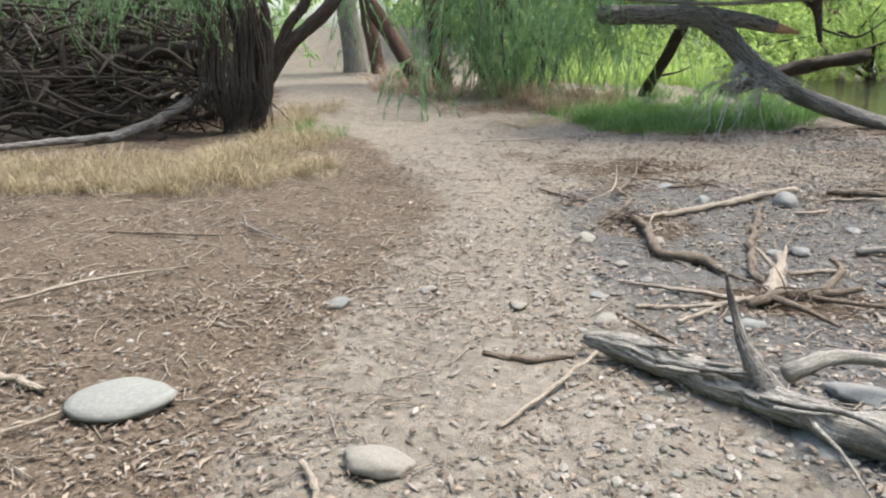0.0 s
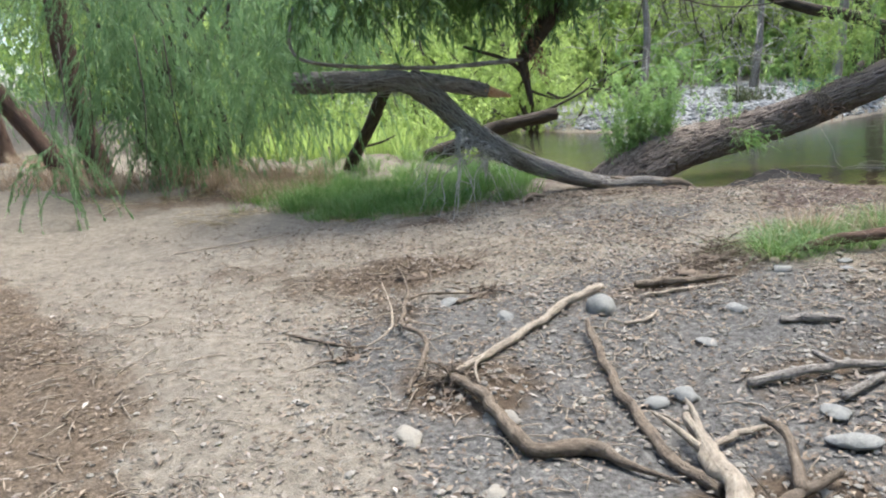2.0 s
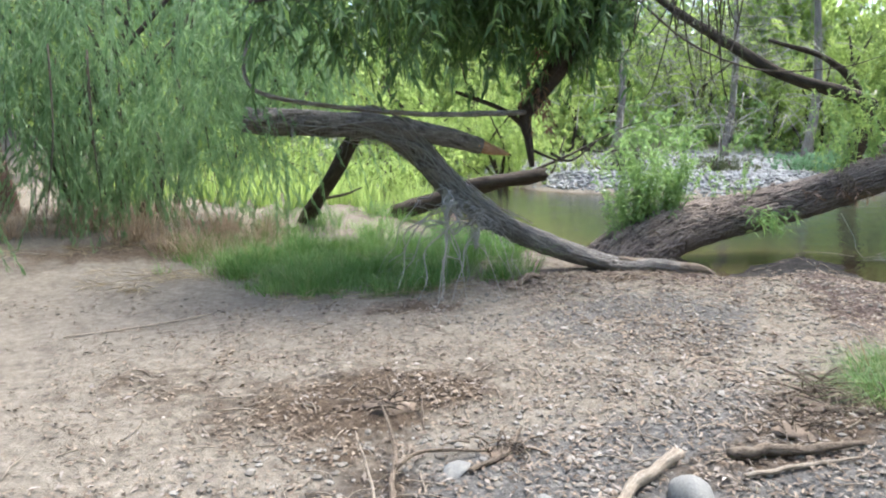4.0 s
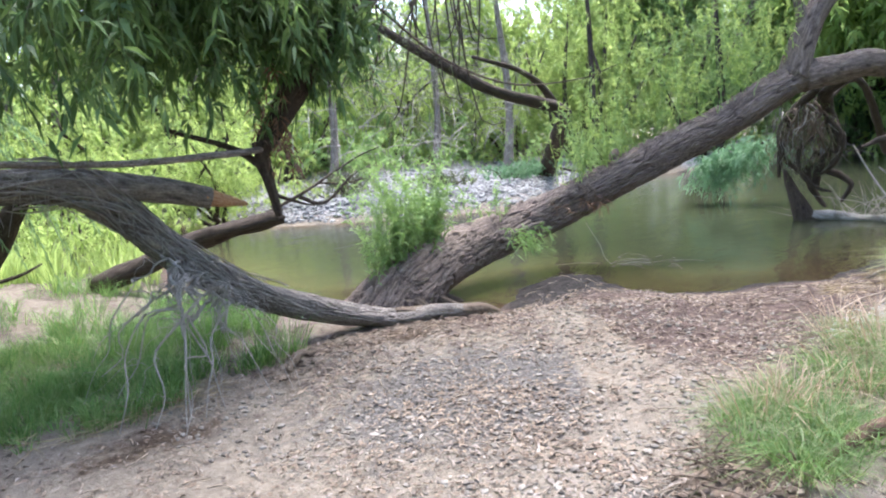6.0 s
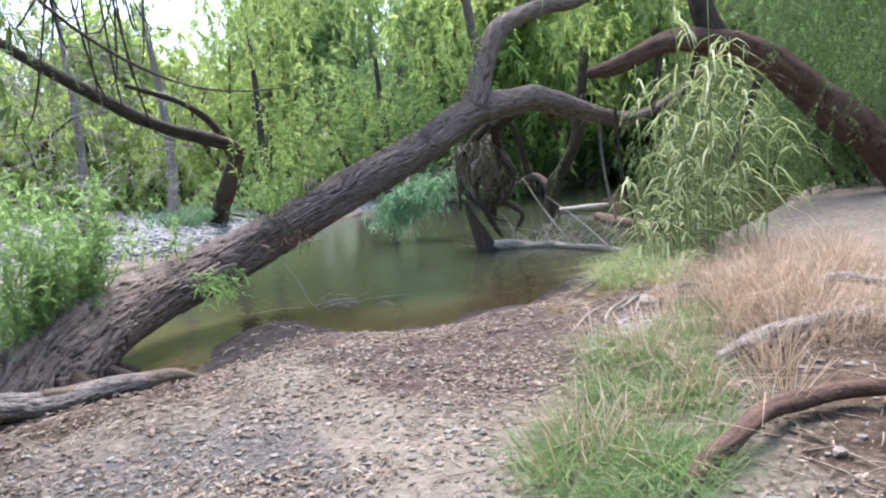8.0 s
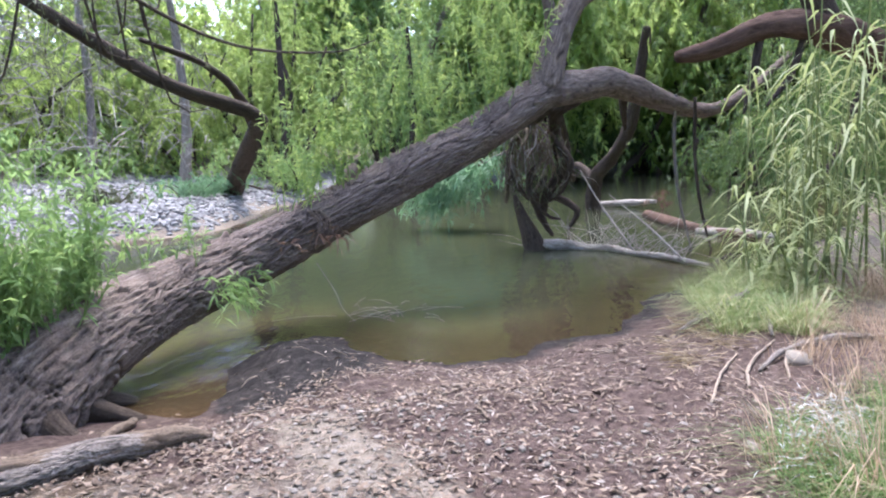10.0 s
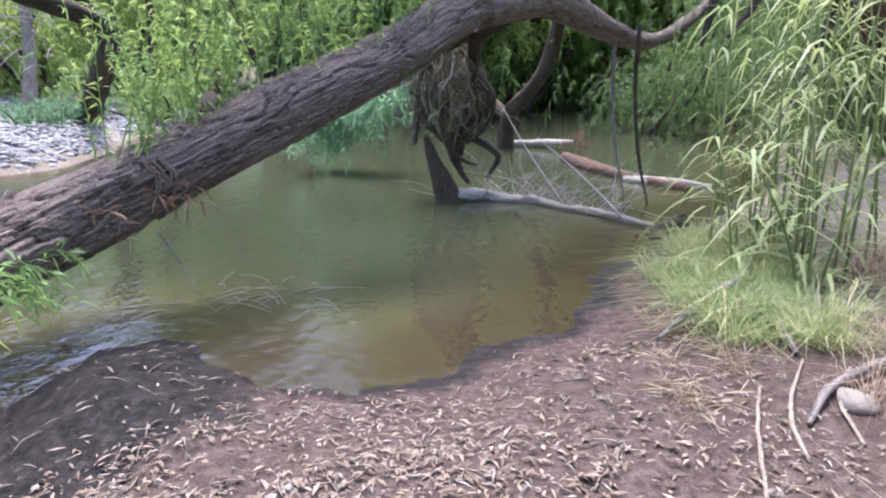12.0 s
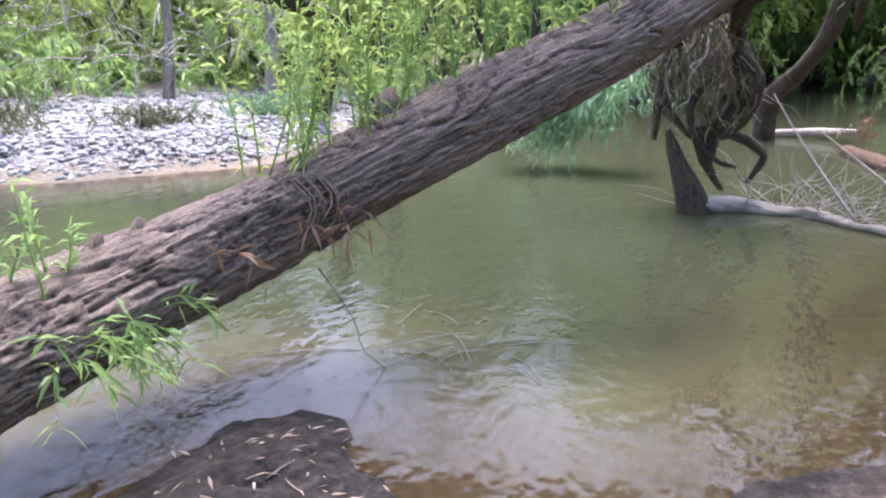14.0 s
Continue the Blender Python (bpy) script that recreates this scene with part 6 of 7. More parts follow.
    stick("bent brown root rising from the sand", [(1.2, 5.3, 0.02, 0.016), (1.45, 5.7, 0.05, 0.018), (1.52, 5.96, 0.07, 0.02), (1.48, 6.2, 0.06, 0.018), (1.72, 6.8, 0.1, 0.014), (1.8, 7.2, 0.15, 0.006)], STICK_BROWN,
          extra=([(1.65, 6.6, 0.09, 0.012), (1.85, 6.75, 0.06, 0.01), (2.2, 6.7, 0.03, 0.006)],))
    stick("dark stick half sunk in grey sand", [(2.0, 6.55, 0.02, 0.016), (2.25, 6.65, 0.03, 0.018), (2.45, 6.85, 0.03, 0.012)], STICK_BROWN)
    stick("brown stick at the foot of the grassy bank", [(3.2, 6.15, 0.03, 0.03), (3.4, 6.1, 0.04, 0.034), (3.65, 6.0, 0.04, 0.03), (3.9, 5.95, 0.03, 0.016)], STICK_BROWN)
    stick("pale stick at the foot of the grassy bank", [(3.15, 6.0, 0.02, 0.014), (3.4, 5.95, 0.025, 0.014), (3.75, 5.88, 0.02, 0.008)])
    stick("short tan stick on grey sand", [(2.75, 5.65, 0.02, 0.014), (2.9, 5.62, 0.025, 0.016), (3.05, 5.72, 0.02, 0.01)])
    stick("dark slim stick on the trodden sand", [(1.05, 3.45, 0.012, 0.012), (1.2, 3.2, 0.015, 0.012), (1.25, 3.1, 0.012, 0.008)], STICK_BROWN)
    stick("flat brown stick on the trodden path", [(0.38, 2.93, 0.012, 0.016), (0.55, 2.88, 0.018, 0.02), (0.78, 2.92, 0.014, 0.012)], STICK_BROWN)
    stick("slim leaning tan stick beside the weathered log", [(0.45, 2.3, 0.012, 0.011), (0.65, 2.55, 0.03, 0.012), (0.86, 2.82, 0.08, 0.011)], STICK_TAN)
    # the weathered log with its upright dead stub
    p = [(0.84, 3.0, 0.075, 0.03), (1.0, 2.88, 0.065, 0.055), (1.15, 2.75, 0.07, 0.06), (1.3, 2.62, 0.06, 0.07), (1.5, 2.4, 0.07, 0.065), (1.75, 2.1, 0.06, 0.085), (2.0, 1.8, 0.07, 0.09)]
    t = stick("weathered grey log with a dead upright stub", p, WOOD_PALE, "weathered_log", 56, 0.35, 0.5, 0.12, thin=0.95, extra=(
        [(1.52, 2.5, 0.14, 0.035), (1.7, 2.56, 0.2, 0.03), (1.9, 2.58, 0.18, 0.025), (2.2, 2.5, 0.14, 0.02)],
        [(1.5, 2.35, 0.1, 0.014), (1.6, 2.15, 0.16, 0.010), (1.75, 1.9, 0.14, 0.006)], [(1.5, 2.2, 0.1, 0.010), (1.5, 2.0, 0.1, 0.007), (1.52, 1.8, 0.06, 0.004)]))
    at = np.array(t.matrix_world.translation)
    base = gz(1.4, 2.5)
    stem("stub", [(1.47, 2.44, base + 0.03, 0.06), (1.43, 2.49, base + 0.13, 0.042), (1.37, 2.55, base + 0.24, 0.022), (1.34, 2.6, base + 0.36, 0.014), (1.31, 2.63, base + 0.5, 0.004)], BARK_GREY, t, at, "dark dead upright stub", sides=18, count=40, rough=0.4, ridge=0.45, seed=33)
    for k in range(16):
        f = 0.05 + 0.6 * rng.random()
        x, y = 0.84 + 1.0 * f + 0.04 * rng.normal(), 3.0 - 1.0 * f + 0.04 * rng.normal()
        z, l = gz(x, y) + 0.10 + 0.04 * rng.random(), 0.12 + 0.2 * rng.random()
        stem("splinter", [(x, y, z - 0.03, 0.010), (x + 0.5 * l, y - 0.5 * l, z, 0.008), (x + 0.75 * l + 0.02 * rng.normal(), y - 0.72 * l, z + 0.02, 0.002)], WOOD_PALE, t, at, sides=6, count=8, rough=0.3, seed=k)
    stick("stripped tan stick on the litter", [(-0.2, 2.02, 0.02, 0.014), (-0.14, 1.92, 0.025, 0.016), (-0.1, 1.82, 0.02, 0.012)], STICK_TAN)
    stick("bleached stick lying on brown litter", [(-1.9, 2.62, 0.03, 0.025), (-1.68, 2.6, 0.035, 0.026), (-1.42, 2.5, 0.02, 0.015)], STICK_TAN)
    stick("thin twig lying on brown litter", [(-1.7, 2.0, 0.02, 0.008), (-1.35, 2.2, 0.03, 0.009), (-1.1, 2.55, 0.02, 0.006)], STICK_TAN)
    stick("long pale twig lying on brown litter", [(-2.2, 3.4, 0.03, 0.012), (-1.9, 3.7, 0.05, 0.012), (-1.5, 4.1, 0.03, 0.007)], STICK_TAN)
    stick("thin brown twig lying on brown litter", [(-2.4, 4.8, 0.03, 0.01), (-2.0, 4.85, 0.03, 0.012), (-1.6, 4.9, 0.02, 0.008)], STICK_BROWN)
    stick("curved grey twig lying on brown litter", [(-1.6, 5.4, 0.02, 0.008), (-1.4, 5.0, 0.03, 0.01), (-1.0, 4.75, 0.02, 0.006)], BARK_GREY)
    stick("pale bent twig lying on the path", [(-0.6, 12.2, 0.02, 0.01), (-0.35, 12.5, 0.05, 0.01), (-0.1, 12.6, 0.02, 0.006)])
    stick("thin tan stick on bare ground", [(0.2, 9.6, 0.015, 0.01), (0.8, 9.7, 0.03, 0.011), (1.3, 9.9, 0.02, 0.007)])
    stick("grey weathered log leaning in the thicket", [(-5.2, 9.3, 0.05, 0.09), (-4.8, 9.7, 0.12, 0.10), (-4.3, 10.15, 0.38, 0.10), (-3.75, 10.5, 0.75, 0.09)], BARK_GREY, "weathered_log", 16, 0.2, 0.3)
    stick("pale root log under the thicket", [(-6.4, 8.6, 0.05, 0.05), (-5.6, 9.0, 0.08, 0.06), (-4.9, 9.4, 0.1, 0.05)], BARK_GREY, "weathered_log", 12)
    # roots and logs on the grassy bank
    stick("brown root log breaking from the grassy bank", [(4.6, 6.1, 0.04, 0.03), (4.9, 5.98, 0.08, 0.05), (5.4, 5.6, 0.1, 0.055), (5.65, 4.9, 0.08, 0.05), (5.8, 4.3, 0.05, 0.04)], BARK_RED, "root_log", 14)
    stick("dark broken log lying in the grass", [(6.2, 5.8, 0.06, 0.04), (6.4, 5.6, 0.1, 0.065), (6.7, 5.05, 0.1, 0.07), (6.9, 4.7, 0.06, 0.05)], BARK_GREY, "root_log", 14)
    stick("grey root lying in dry grass", [(7.6, 5.0, 0.05, 0.04), (7.95, 4.7, 0.08, 0.05), (7.8, 4.2, 0.06, 0.05)], BARK_GREY, "root_log", 12)
    stick("grey forked root at the shore", [(9.45, 6.87, 0.03, 0.02), (9.65, 6.68, 0.08, 0.032), (9.9, 6.46, 0.16, 0.042), (10.1, 6.25, 0.2, 0.03)], BARK_GREY, "root_log", 12, extra=(
        [(9.8, 6.5, 0.12, 0.03), (9.6, 6.4, 0.08, 0.025), (9.3, 6.35, 0.03, 0.012)], [(9.9, 6.45, 0.16, 0.025), (10.1, 6.5, 0.12, 0.02), (10.3, 6.6, 0.05, 0.01)], [(9.9, 6.4, 0.12, 0.03), (9.4, 6.2, 0.08, 0.025), (9.0, 6.2, 0.03, 0.015)]))
    stick("long grey root beside a pale stone", [(8.2, 6.4, 0.02, 0.016), (8.45, 6.25, 0.04, 0.028), (8.75, 5.9, 0.05, 0.033), (8.9, 5.5, 0.03, 0.02)], BARK_GREY, "root_log", 10)
    stick("thin root running over the pink dirt", [(7.9, 6.5, 0.01, 0.012), (8.3, 6.45, 0.02, 0.014), (8.9, 6.2, 0.015, 0.008)], STICK_TAN)
    stick("thin root running over the pink dirt", [(7.6, 6.75, 0.01, 0.01), (8.1, 6.65, 0.02, 0.012), (8.6, 6.5, 0.015, 0.008)], STICK_TAN)
    stick("thin root running over the pink dirt", [(8.0, 6.25, 0.01, 0.01), (8.4, 6.2, 0.02, 0.012), (8.8, 6.0, 0.015, 0.008)], STICK_TAN)
    stick("short stick lying on leaf-strewn dirt", [(7.1, 8.0, 0.012, 0.012), (7.25, 8.1, 0.02, 0.013), (7.45, 8.1, 0.012, 0.007)], STICK_BROWN)
    stick("broken bark slab under the fallen tree", [(4.2, 9.75, 0.02, 0.03), (4.4, 9.9, 0.05, 0.04), (4.6, 9.95, 0.03, 0.03)], STICK_BROWN)
    stick("dead root lying at the willow foot", [(6.1, 9.85, 0.03, 0.03), (6.5, 10.1, 0.04, 0.04), (6.9, 10.3, 0.03, 0.03)], STICK_BROWN)


def stone_mesh(seed, flat=0.6, facets=2, rough=1.0):
    bm = bmesh.new()
    bmesh.ops.create_icosphere(bm, subdivisions=facets, radius=1.0)
    for v in bm.verts:
        n = noise.noise(v.co * 1.1 + Vector((seed * 3.1, 0, 0))) * 0.45 + noise.noise(v.co * 2.6 + Vector((0, seed * 1.7, 0))) * 0.16
        v.co *= 1 + n * rough
        v.co.z *= flat
    me = bpy.data.meshes.new("stone")
    bm.to_mesh(me)
    bm.free()
    for p in me.polygons:
        p.use_smooth = facets > 2
    return me


def stones():
    shapes = [stone_mesh(k, 0.45 + 0.08 * (k % 4), 3) for k in range(7)] + [stone_mesh(9, 0.9, 3, 0.35)]
    rows = [(2.8, 5.97, 0.11, 7, STONE_GREY, "round pale grey stone beside a bleached stick"), (-1.03, 2.42, 0.19, 7, STONE_PALE, "flat pale speckled stone on brown litter"),
            (0.05, 2.05, 0.10, 2, STONE_TAN, "tan stone lying on the path"), (1.68, 3.33, 0.06, 3, STONE_PALE, "small pale stone on grey sand"), (1.2, 4.29, 0.05, 4, STONE_TAN, "small tan stone on grey sand"),
            (1.5, 4.85, 0.08, 5, STONE_TAN, "flat tan stone beside a root"), (1.05, 4.85, 0.07, 6, STONE_TAN, "flat tan stone on the sand"), (2.7, 4.0, 0.09, 1, STONE_GREY, "grey stone on grey sand"), (2.3, 4.75, 0.06, 2, STONE_GREY, "grey stone beside a stick"),
            (2.45, 4.72, 0.07, 3, STONE_GREY, "grey stone beside a stick"), (2.9, 4.25, 0.07, 4, STONE_GREY, "grey stone on grey sand"), (1.58, 2.28, 0.13, 0, STONE_GREY, "big grey stone under the weathered log"), (1.85, 2.6, 0.1, 5, STONE_GREY, "grey stone beside the weathered log"),
            (1.62, 3.42, 0.05, 6, STONE_PALE, "small pale stone on grey sand"), (-0.42, 3.57, 0.06, 2, STONE_GREY, "small grey stone in the litter"), (0.05, 3.78, 0.05, 3, STONE_TAN, "small tan stone on the path"), (0.55, 3.56, 0.05, 5, STONE_TAN, "small tan stone on the path"),
            (4.75, 5.75, 0.06, 1, STONE_GREY, "blue-grey stone below the grassy bank"), (4.6, 5.6, 0.055, 4, STONE_GREY, "blue-grey stone below the grassy bank"), (4.3, 5.9, 0.06, 3, STONE_GREY, "grey stone below the grassy bank"), (8.36, 6.14, 0.09, 7, STONE_TAN, "pale round stone beside a grey root"),
            (1.95, 6.6, 0.06, 2, STONE_GREY, "grey stone on the sand"), (2.2, 6.2, 0.06, 6, STONE_GREY, "grey stone on the sand"), (3.0, 5.2, 0.06, 5, STONE_GREY, "grey stone on the sand"), (1.3, 4.0, 0.04, 1, STONE_GREY, "small grey stone on the sand"), (2.55, 3.2, 0.09, 6, STONE_GREY, "grey stone on grey sand"),
            (1.0, 3.75, 0.05, 0, STONE_GREY, "small grey stone on the sand"), (0.98, 3.35, 0.055, 2, STONE_TAN, "small tan stone on the path"), (3.5, 5.5, 0.07, 3, STONE_GREY, "grey stone on the sand"), (7.0, 6.6, 0.05, 4, STONE_TAN, "small stone at the edge of the grass")]
    turns = np.random.default_rng(21)
    for x, y, s, k, mat, label in rows:
        me = shapes[k].copy()
        me.materials.append(mat)
        ob = new("stone", me)
        ob.matrix_world = pose(x, y, gz(x, y) + s * 0.18, *((0, 0, 6) if s == 0.19 else (turns.random() * 20 - 10, turns.random() * 20 - 10, turns.random() * 360))) @ Matrix.Diagonal((s * 1.1, s * 0.85, s * (0.95 if s == 0.11 else 0.3 if s == 0.19 else 0.6), 1))
        tagged(ob, label, "stone", "stones on the bank")


def root_clump(x, y, size, n, label):
    """Fine broken roots matted in a dark clod."""
    at = (x, y, gz(x, y))
    t = thing("root_clump", at, label, "roots", "root clumps")
    clod = stone_mesh(int(x * 10), 0.5, 3)
    clod.transform(Matrix.Diagonal((size * 0.8, size * 0.6, size * 0.4, 1)))
    clod.materials.append(LITTER_BROWN)
    part("clod", clod, t, "dark crumbling clod of soil")
    web = []
    for k in range(n):
        a = np.array([x, y, at[2] + 0.04]) + rng.normal(size=3) * [size * 0.5, size * 0.4, size * 0.12]
        w = rng.normal(size=3) * [size * 0.7, size * 0.7, size * 0.25]
        web.append(tube([(*a, 0.006), (*(a + w * 0.5 + [0, 0, 0.02]), 0.005), (a[0] + w[0], a[1] + w[1], max(at[2], a[2] + w[2]), 0.002)], 4, 6))
    bundle("rootlet", web, STICK_BROWN, t, at, "matted brown rootlets")


root_tangle()
for spot in ((4.3, 6.45, 0.22, 70), (4.5, 6.25, 0.18, 40), (3.75, 6.2, 0.18, 36)):
    root_clump(*spot, "dark clump of torn roots and soil at the bank edge")
for spot in ((1.45, 5.3, 0.14, 40), (2.0, 3.72, 0.15, 46), (2.25, 6.7, 0.14, 26), (1.95, 7.45, 0.18, 30), (1.05, 5.95, 0.10, 18)):
    root_clump(*spot, "matted clump of broken roots and twigs on the sand")
stump_and_logs()
driftwood()
stones()

# ---- reeds, grasses and what lies scattered ----
def reeds():
    spots = [(10.6, 5.5), (11.0, 5.7), (11.3, 5.3), (11.7, 5.6), (11.9, 5.1), (10.8, 5.0), (11.4, 4.8), (12.2, 5.4), (12.4, 4.9), (10.3, 5.9), (11.0, 6.1), (12.8, 5.5)]
    for k, (x, y) in enumerate(spots):
        z = gz(x, y)
        at = (x, y, z)
        t = thing("giant_reed", at, "tall giant reed clump with arching green and straw leaves", "reed", "reeds on the bank")
        for s in range(3):
            a, b = x + rng.normal() * 0.16, y + rng.normal() * 0.16
            h = (1.5 + 1.5 * rng.random()) * (0.55 if k in (9, 10) else 1)
            lx, ly = rng.normal() * 0.22, rng.normal() * 0.22
            p = [(a, b, z - 0.05, 0.014), (a + lx * 0.4, b + ly * 0.4, z + h * 0.5, 0.011), (a + lx, b + ly, z + h, 0.005)]
            st = stem("stalk", p, LEAF_REED, t, at, sides=5, count=8, rough=0)
            c = spline(p, 22)[2:, :3]
            m = 16
            base = c[rng.integers(0, len(c), m)]
            w = np.column_stack([rng.normal(size=m), rng.normal(size=m), 0.35 + 0.5 * rng.random(m)])
            for j in range(m):
                v, f = join([ribbon(base[j:j + 1], w[j:j + 1], 0.42 + 0.5 * rng.random(1), 0.031)])
                part("leaf_blade", mesh_of("leaf_blade", local(v, at), f, LEAF_REED), t)
    return


def ribbon(base, way, length, width):
    """Long arching leaf blades, four segments each."""
    n = len(base)
    way = unit(way)
    t = np.array([0, 0.3, 0.6, 0.85, 1.0])
    p = base[:, None] + way[:, None] * (length[:, None] * t)[..., None]
    p[..., 2] -= (length[:, None] * 0.75) * t ** 2.2
    side = unit(np.cross(way, [0, 0, 1.0]))[:, None] * width * np.array([0.5, 1.0, 0.8, 0.4, 0.03])[None, :, None] / 2
    v = np.stack([p - side, p + side], 2).reshape(-1, 3)
    k = np.arange(n)[:, None] * 10 + np.arange(4)[None] * 2
    q = np.stack([k, k + 1, k + 3, k + 2], -1).reshape(-1, 4)
    return v, q, np.zeros((0, 3), int)


def in_patch(n, cx, cy, rx, ry, rag=0.6, seed=1, tuft=22):
    """Points in a ragged oval, gathered into tufts, and each one's way out of its tuft."""
    k = max(1, n // tuft)
    a, r = rng.random(k) * 2 * math.pi, np.sqrt(rng.random(k)) * 1.3
    x, y = cx + np.cos(a) * r * rx, cy + np.sin(a) * r * ry
    edge = 1 + rag * 2 * (vnoise(x * 1.6, y * 1.6, 0, seed) - 0.5)
    keep = (r < edge) & (vnoise(x * 3.5, y * 3.5, 0, seed + 1) > 0.3)
    x, y = x[keep], y[keep]
    wide = 0.02 + 0.05 * rng.random(len(x))
    off = rng.normal(size=(len(x), tuft, 2)) * wide[:, None, None]
    xy = (np.column_stack([x, y])[:, None] + off).reshape(-1, 2)
    ok = river_distance(xy[:, 0], xy[:, 1]) > 0.12
    return xy[ok], off.reshape(-1, 2)[ok]


def grass_patch(name, label, patches, height, lean, width, mat, curl=0.5):
    pieces = []
    for n, cx, cy, rx, ry in patches:
        xy, away = in_patch(n, cx, cy, rx, ry, seed=int(cx * 7 + cy * 3) % 50 + 60)
        tall = height * (0.35 + 1.3 * vnoise(xy[:, 0] * 4.5, xy[:, 1] * 4.5, 0, 77))
        pieces.append(blades(xy, tall, lean, width, ground_z(xy[:, 0], xy[:, 1]), curl, away))
    v, f = join(pieces)
    tagged(new(name, mesh_of(name, v, f, mat)), label, "grass", kind="stuff")


def grasses():
    grass_patch("green_grass", "fine green grass under the fallen tree", [(26000, 3.5, 11.4, 1.8, 1.1), (9000, 2.9, 10.25, 1.1, 0.6), (4500, 4.9, 12.2, 1.2, 0.9), (4000, 2.2, 12.3, 0.9, 0.8), (5000, 3.5, 13.6, 2.0, 1.3)], 0.21, 1.2, 0.006, GRASS_DEEP)
    grass_patch("bright_grass", "bright green grass on the low bank", [(9500, 5.6, 6.3, 1.0, 0.42), (9500, 6.9, 6.15, 0.95, 0.45), (4000, 4.8, 6.2, 0.35, 0.25), (5000, 9.7, 6.2, 0.7, 0.35)], 0.155, 1.9, 0.006, GRASS_GREEN, 0.9)
    grass_patch("shore_grass", "green and straw grass trailing over the shore bank", [(6000, 10.2, 6.1, 0.9, 0.45), (5000, 11.2, 6.15, 1.1, 0.45), (2500, 12.3, 5.8, 0.8, 0.4)], 0.27, 1.8, 0.008, LEAF_REED, 1.1)
    grass_patch("mixed_dry_grass", "tall straw-coloured dry grass on the low bank", [(7000, 8.6, 4.9, 1.7, 0.65), (3000, 7.0, 5.1, 0.9, 0.4), (4000, 10.2, 4.6, 1.2, 0.6), (1600, 6.2, 5.7, 0.8, 0.3), (900, 5.7, 6.25, 0.9, 0.4), (1200, 6.9, 6.2, 0.9, 0.45), (1200, 8.5, 5.8, 1.3, 0.4)], 0.29, 1.5, 0.005, GRASS_RUST, 0.8)
    grass_patch("straw_grass", "dry yellow straw grass beside the path", [(9500, -3.4, 7.1, 1.9, 0.75), (8000, -2.2, 7.7, 0.7, 0.7), (4200, -2.5, 9.2, 0.6, 1.1), (3500, -5.2, 6.7, 1.0, 0.7), (2500, -2.9, 11.2, 0.5, 1.6)], 0.22, 1.8, 0.006, GRASS_DRY, 1.3)
    grass_patch("russet_grass", "russet dry grass under the feathery trees", [(6000, 0.1, 14.0, 1.7, 0.9), (4500, 1.9, 12.6, 0.8, 0.7), (3500, -1.6, 16.0, 1.2, 1.0), (2500, 1.2, 13.1, 0.8, 0.5), (2500, -2.2, 19.5, 1.3, 1.8)], 0.28, 1.5, 0.006, GRASS_RUST, 0.8)
    grass_patch("path_weeds", "thin green weeds among the straw by the path", [(900, -2.3, 10.2, 0.4, 0.7), (60, 2.6, 6.3, 0.12, 0.1), (300, 1.2, 11.6, 0.8, 0.3)], 0.22, 1.0, 0.006, GRASS_DEEP)
    grass_patch("far_grass", "pale yellow-green grass beyond the fallen tree", [(5000, 4.6, 16.8, 2.2, 2.0), (3000, 2.0, 17.5, 1.6, 1.6)], 0.5, 0.7, 0.016, LEAF_BRIGHT)
    # dry thatch lying along the edge of the grass
    for name, label, patches, mat in (("grass_thatch", "matted dry thatch along the grass edge", [(1500, 1.6, 11.2, 1.6, 0.45), (700, 3.4, 10.0, 1.2, 0.25), (900, 0.0, 12.7, 1.4, 0.4), (600, 8.8, 6.75, 1.1, 0.2), (500, 4.4, 6.35, 0.4, 0.3)], GRASS_DRY),):
        pieces = []
        for n, cx, cy, rx, ry in patches:
            xy = in_patch(n, cx, cy, rx, ry, seed=3)[0]
            m = len(xy)
            b = np.column_stack([xy, ground_z(xy[:, 0], xy[:, 1]) + 0.01 + 0.05 * rng.random(m)])
            pieces.append(leaves(b, np.column_stack([rng.normal(size=m), rng.normal(size=m), 0.15 * rng.normal(size=m)]), 0.22, 0.006, 0.05))
        v, f = join(pieces)
        tagged(new(name, mesh_of(name, v, f, mat)), label, "thatch", kind="stuff")
    # pale cobweb fluff on the grass
    for x, y, s in ((6.7, 6.35, 0.2), (7.1, 6.2, 0.16)):
        n = 260
        b = np.array([x, y, gz(x, y) + 0.11]) + rng.normal(size=(n, 3)) * [s, s * 0.5, 0.03]
        v, f = join([leaves(b, rng.normal(size=(n, 3)) * [1, 1, 0.2], 0.07, 0.005, 0.1)])
        tagged(new("cobweb_fluff", mesh_of("cobweb_fluff", v, f, FROTH)), "pale cobweb fluff caught on the green grass", "fluff", kind="stuff")


